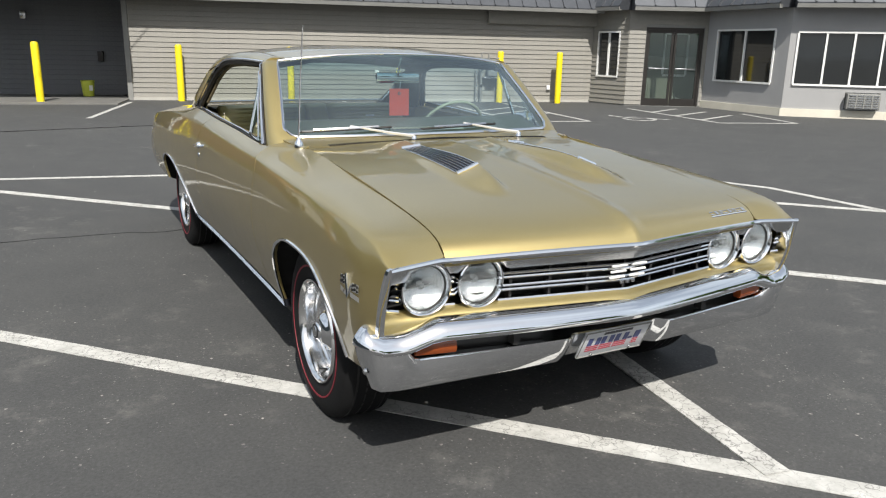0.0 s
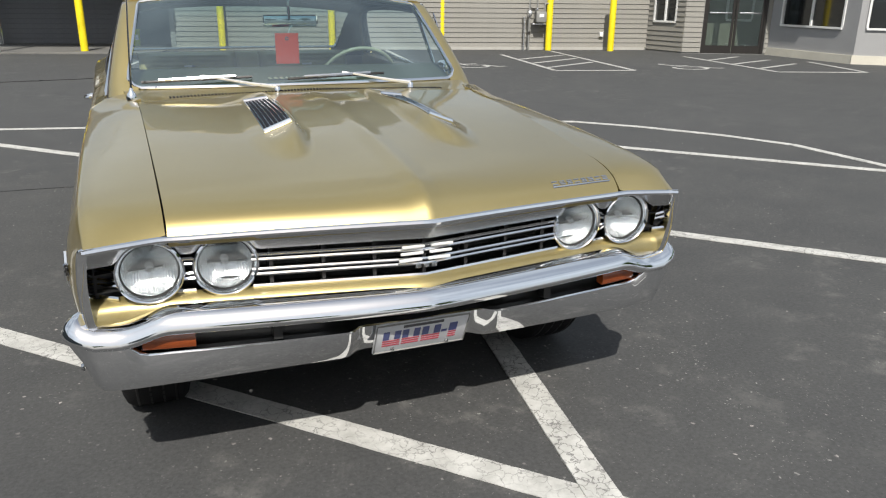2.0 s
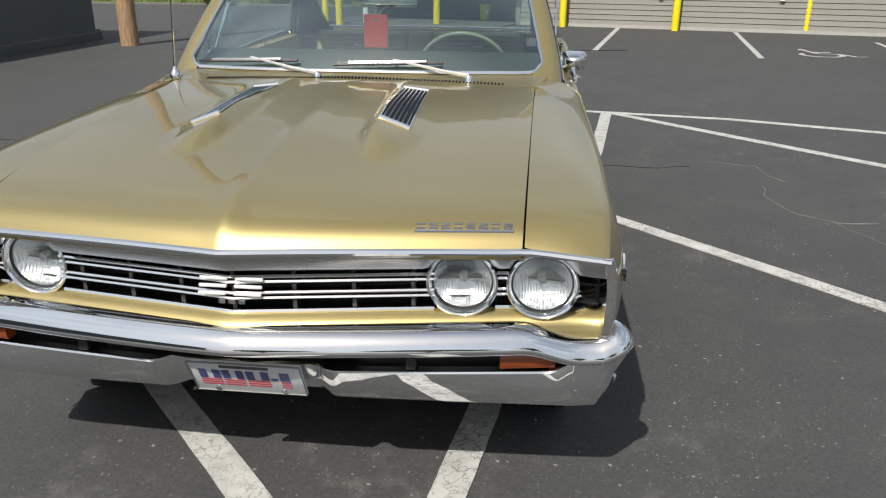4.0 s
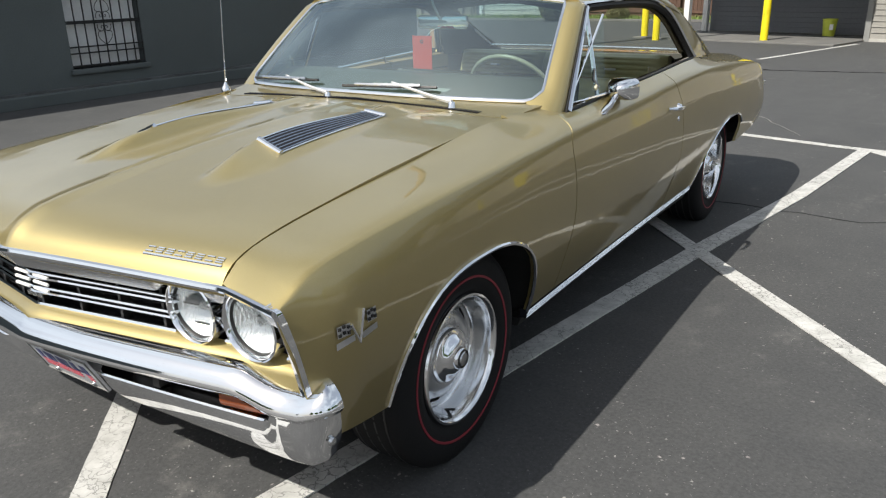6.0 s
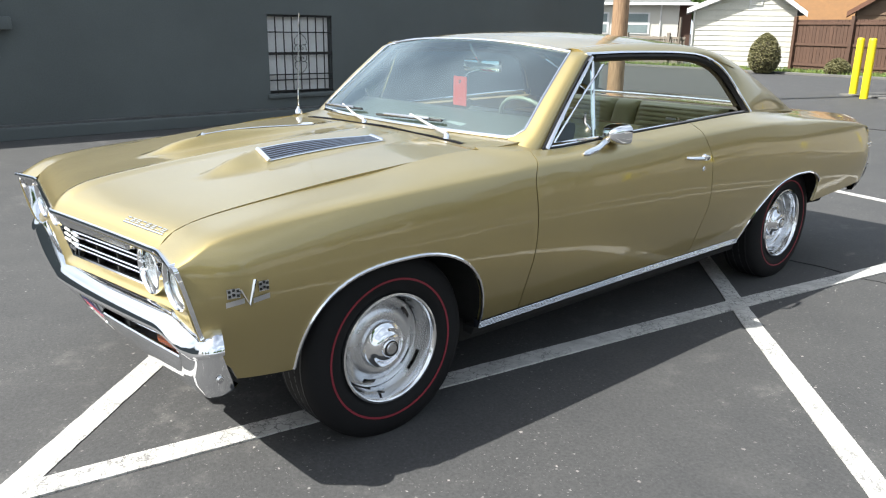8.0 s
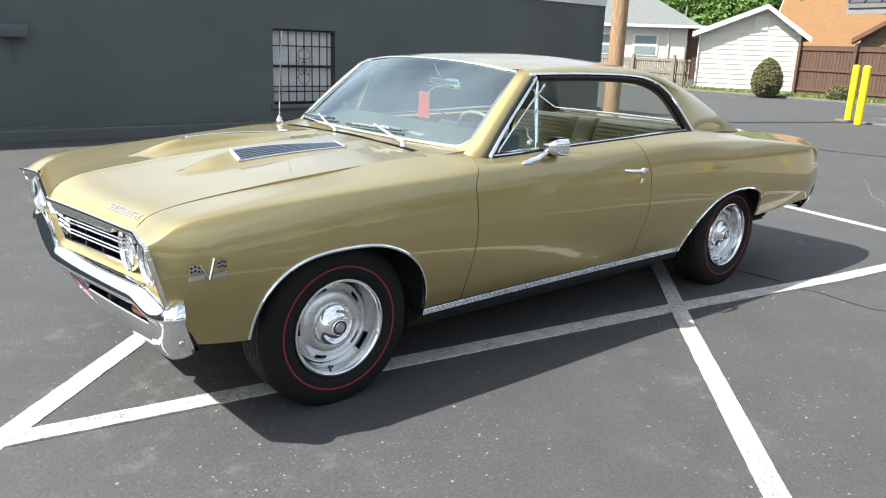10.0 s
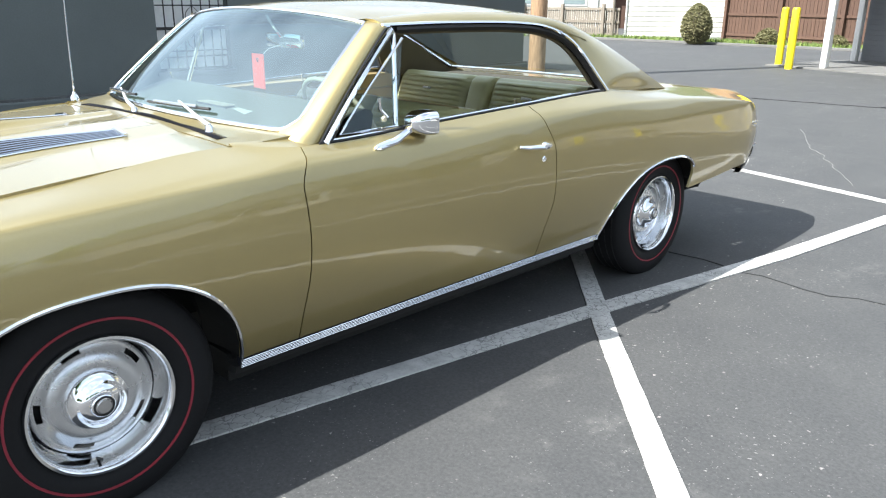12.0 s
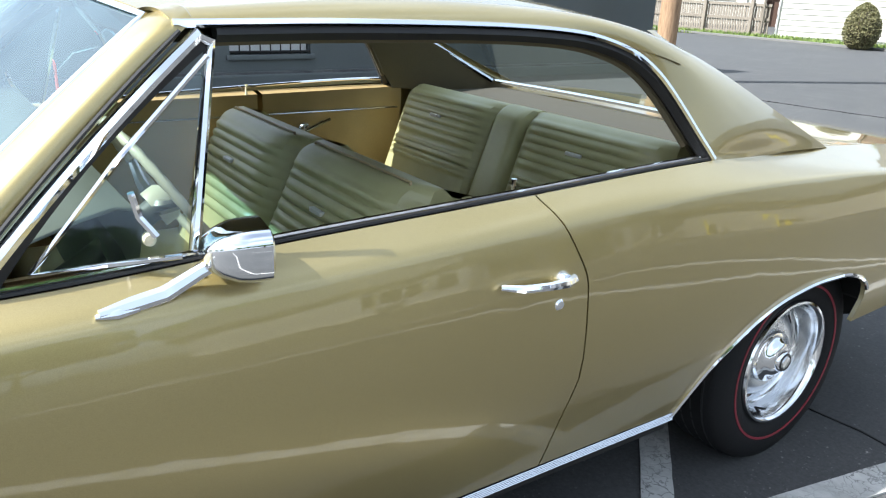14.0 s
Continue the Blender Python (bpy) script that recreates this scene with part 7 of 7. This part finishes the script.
    part("instrument_bezel", boxed(0.2, 0.6, 1.08, 1.11, 0.86, 0.96, bevel=0.012), BLACK, dash)
    # steering wheel
    sw = thing_part("steering_wheel", car)
    sw.matrix_local = Matrix.Translation((0.378, 1.225, 0.962)) @ Matrix.Rotation(radians(-57), 4, "X")
    ring = [(0.198 * math.cos(a), 0.198 * math.sin(a), 0) for a in steps(0, math.tau * 63 / 64, 64)]
    part("wheel_ring", tube(ring, 0.009, 10, closed=True, taper=[0.0085 + 0.002 * (k % 2) for k in range(64)]), IVORY, sw, "pale gold steering wheel rim")
    for a in (0.25, math.pi - 0.25):
        part("spoke", tube([(0, 0, -0.03), (0.1 * math.cos(a), -0.1 * math.sin(a), -0.02), (0.19 * math.cos(a), -0.19 * math.sin(a), 0)], 0.012, 8, taper=[0.02, 0.014, 0.01]), SATIN, sw)
    part("horn_cap", lathe([(0.0, 0.01), (0.03, 0.006), (0.042, -0.01), (0.042, -0.04)], 28, m=Matrix.Rotation(radians(-90), 4, "Y")), IVORY, sw)
    part("column", tube([(0, 0, -0.03), (0, 0, -0.3)], 0.025, 12), DASH, sw)
    # inside mirror
    im = thing_part("inside_mirror", car)
    part("mirror_body", boxed(-0.095, 0.165, 1.19, 1.212, 1.228, 1.286, bevel=0.01), CHROME, im, "chrome inside mirror")
    part("mirror_glass", boxed(-0.088, 0.158, 1.213, 1.216, 1.234, 1.28), CHROME, im, "", False)
    part("mirror_stalk", tube([(0.03, 1.19, 1.27), (0.02, 1.15, 1.33), (0.02, 1.13, 1.365)], 0.007, 8), CHROME, im)
    for s in (1, -1):
        part("sun_visor", boxed(s * 0.35 - 0.24, s * 0.35 + 0.24, 1.16, 1.32, 1.335, 1.35, bevel=0.006), HEADLINER, car, "folded sun visor")


make_side_trim()
make_mirror_out()
make_wipers()
make_antenna()
make_rear_bumper()
make_interior()

note = thing("paper_note", "pale paper slip lying on the dashboard", "paper", pose(0.2, 0.87, 1.0075, 14, 0, -6))
part("sheet", boxed(-0.07, 0.07, -0.026, 0.026, -0.001, 0.001), SLIP, note, "", False)

tag = thing("hang_tag", "blank red card tag hanging from the inside mirror", "tag", pose(-0.006, 1.093, 1.135, 0, 0, -6))
part("card", boxed(-0.055, 0.055, -0.0015, 0.0015, -0.072, 0.07, bevel=0.001), RED_TAG, tag)
part("eyelet", lathe([(0.004, 0.0025), (0.009, 0.0025), (0.009, -0.0025), (0.004, -0.0025)], 14, m=Matrix.Translation((0, 0, 0.045)) @ Matrix.Rotation(radians(90), 4, "Z")), SATIN, tag)
part("cord", tube([(0, 0, 0.045), (0.02, 0.04, 0.09), (0.04, 0.09, 0.105)], 0.0015, 5), WHITE, tag)

# ---- small things by the building ----
bucket = thing("bucket", "lime yellow plastic bucket beside the dark siding", "bucket", pose(-0.52, 19.25, 0.05))
part("pail", lathe([(0.0, 0.01), (0.13, 0.0), (0.165, 0.38), (0.175, 0.385), (0.175, 0.4), (0.155, 0.4), (0.12, 0.03)], 28, m=Matrix.Rotation(radians(-90), 4, "Y")), LIME, bucket)
part("bail", tube([(0.165 * math.cos(a), -0.02, 0.36 - 0.1 * math.sin(a)) for a in steps(0, math.pi, 14)], 0.005, 5), SATIN, bucket)
part("label", boxed(0.02, 0.1, -0.17, -0.15, 0.15, 0.28), WHITE, bucket, "worn white label", False)

meter = thing("gas_meter", "grey gas meter with pipes on the siding wall", "gas meter", BLD @ pose(9.45, -0.28, 0))
part("meter_body", boxed(-0.14, 0.14, -0.1, 0.1, 0.72, 1.0, bevel=0.03), TRIM_GREY, meter)
part("regulator", lathe([(0, 0.05), (0.09, 0.04), (0.1, 0), (0.09, -0.04), (0, -0.05)], 20, m=Matrix.Translation((-0.3, 0, 0.95))), STEEL, meter)
part("pipe", tube([(-0.3, 0, 0), (-0.3, 0, 1.3), (-0.27, 0, 1.34), (-0.13, 0, 1.34), (-0.1, 0, 1.3), (-0.1, 0, 0.98)], 0.025, 8), TRIM_GREY, meter)
part("pipe", tube([(0.1, 0, 0.98), (0.1, 0, 1.2), (0.32, 0, 1.2), (0.32, 0.25, 1.2)], 0.025, 8), TRIM_GREY, meter)
part("pipe", tube([(-0.42, 0.05, 0.0), (-0.42, 0.05, 0.85), (-0.42, 0.22, 0.85)], 0.02, 8), STEEL, meter)
part("shut_off_valve", boxed(-0.335, -0.265, -0.035, 0.035, 0.42, 0.5, bevel=0.012), BRONZE, meter)
part("union", lathe([(0.0, -0.025), (0.04, -0.025), (0.044, 0.0), (0.04, 0.025), (0.0, 0.025)], 10, m=Matrix.Translation((-0.1, 0, 1.06)) @ Matrix.Rotation(radians(-90), 4, "Y")), STEEL, meter)
part("meter_bracket", boxed(-0.2, 0.2, 0.06, 0.3, 0.66, 0.7, bevel=0.006), STEEL, meter)
part("dial", boxed(-0.06, 0.06, -0.108, -0.098, 0.86, 0.94), WHITE, meter)
for hu, hz in ((3.6, 0.78), (6.3, 0.78), (11.2, 0.42)):
    hb = thing("wall_outlet", "small grey outlet box on the siding", "outlet", BLD @ pose(hu, -0.02, hz), group="outlets on the siding")
    part("box_body", boxed(-0.05, 0.05, -0.07, 0.0, -0.06, 0.06, bevel=0.01), WHITE, hb)
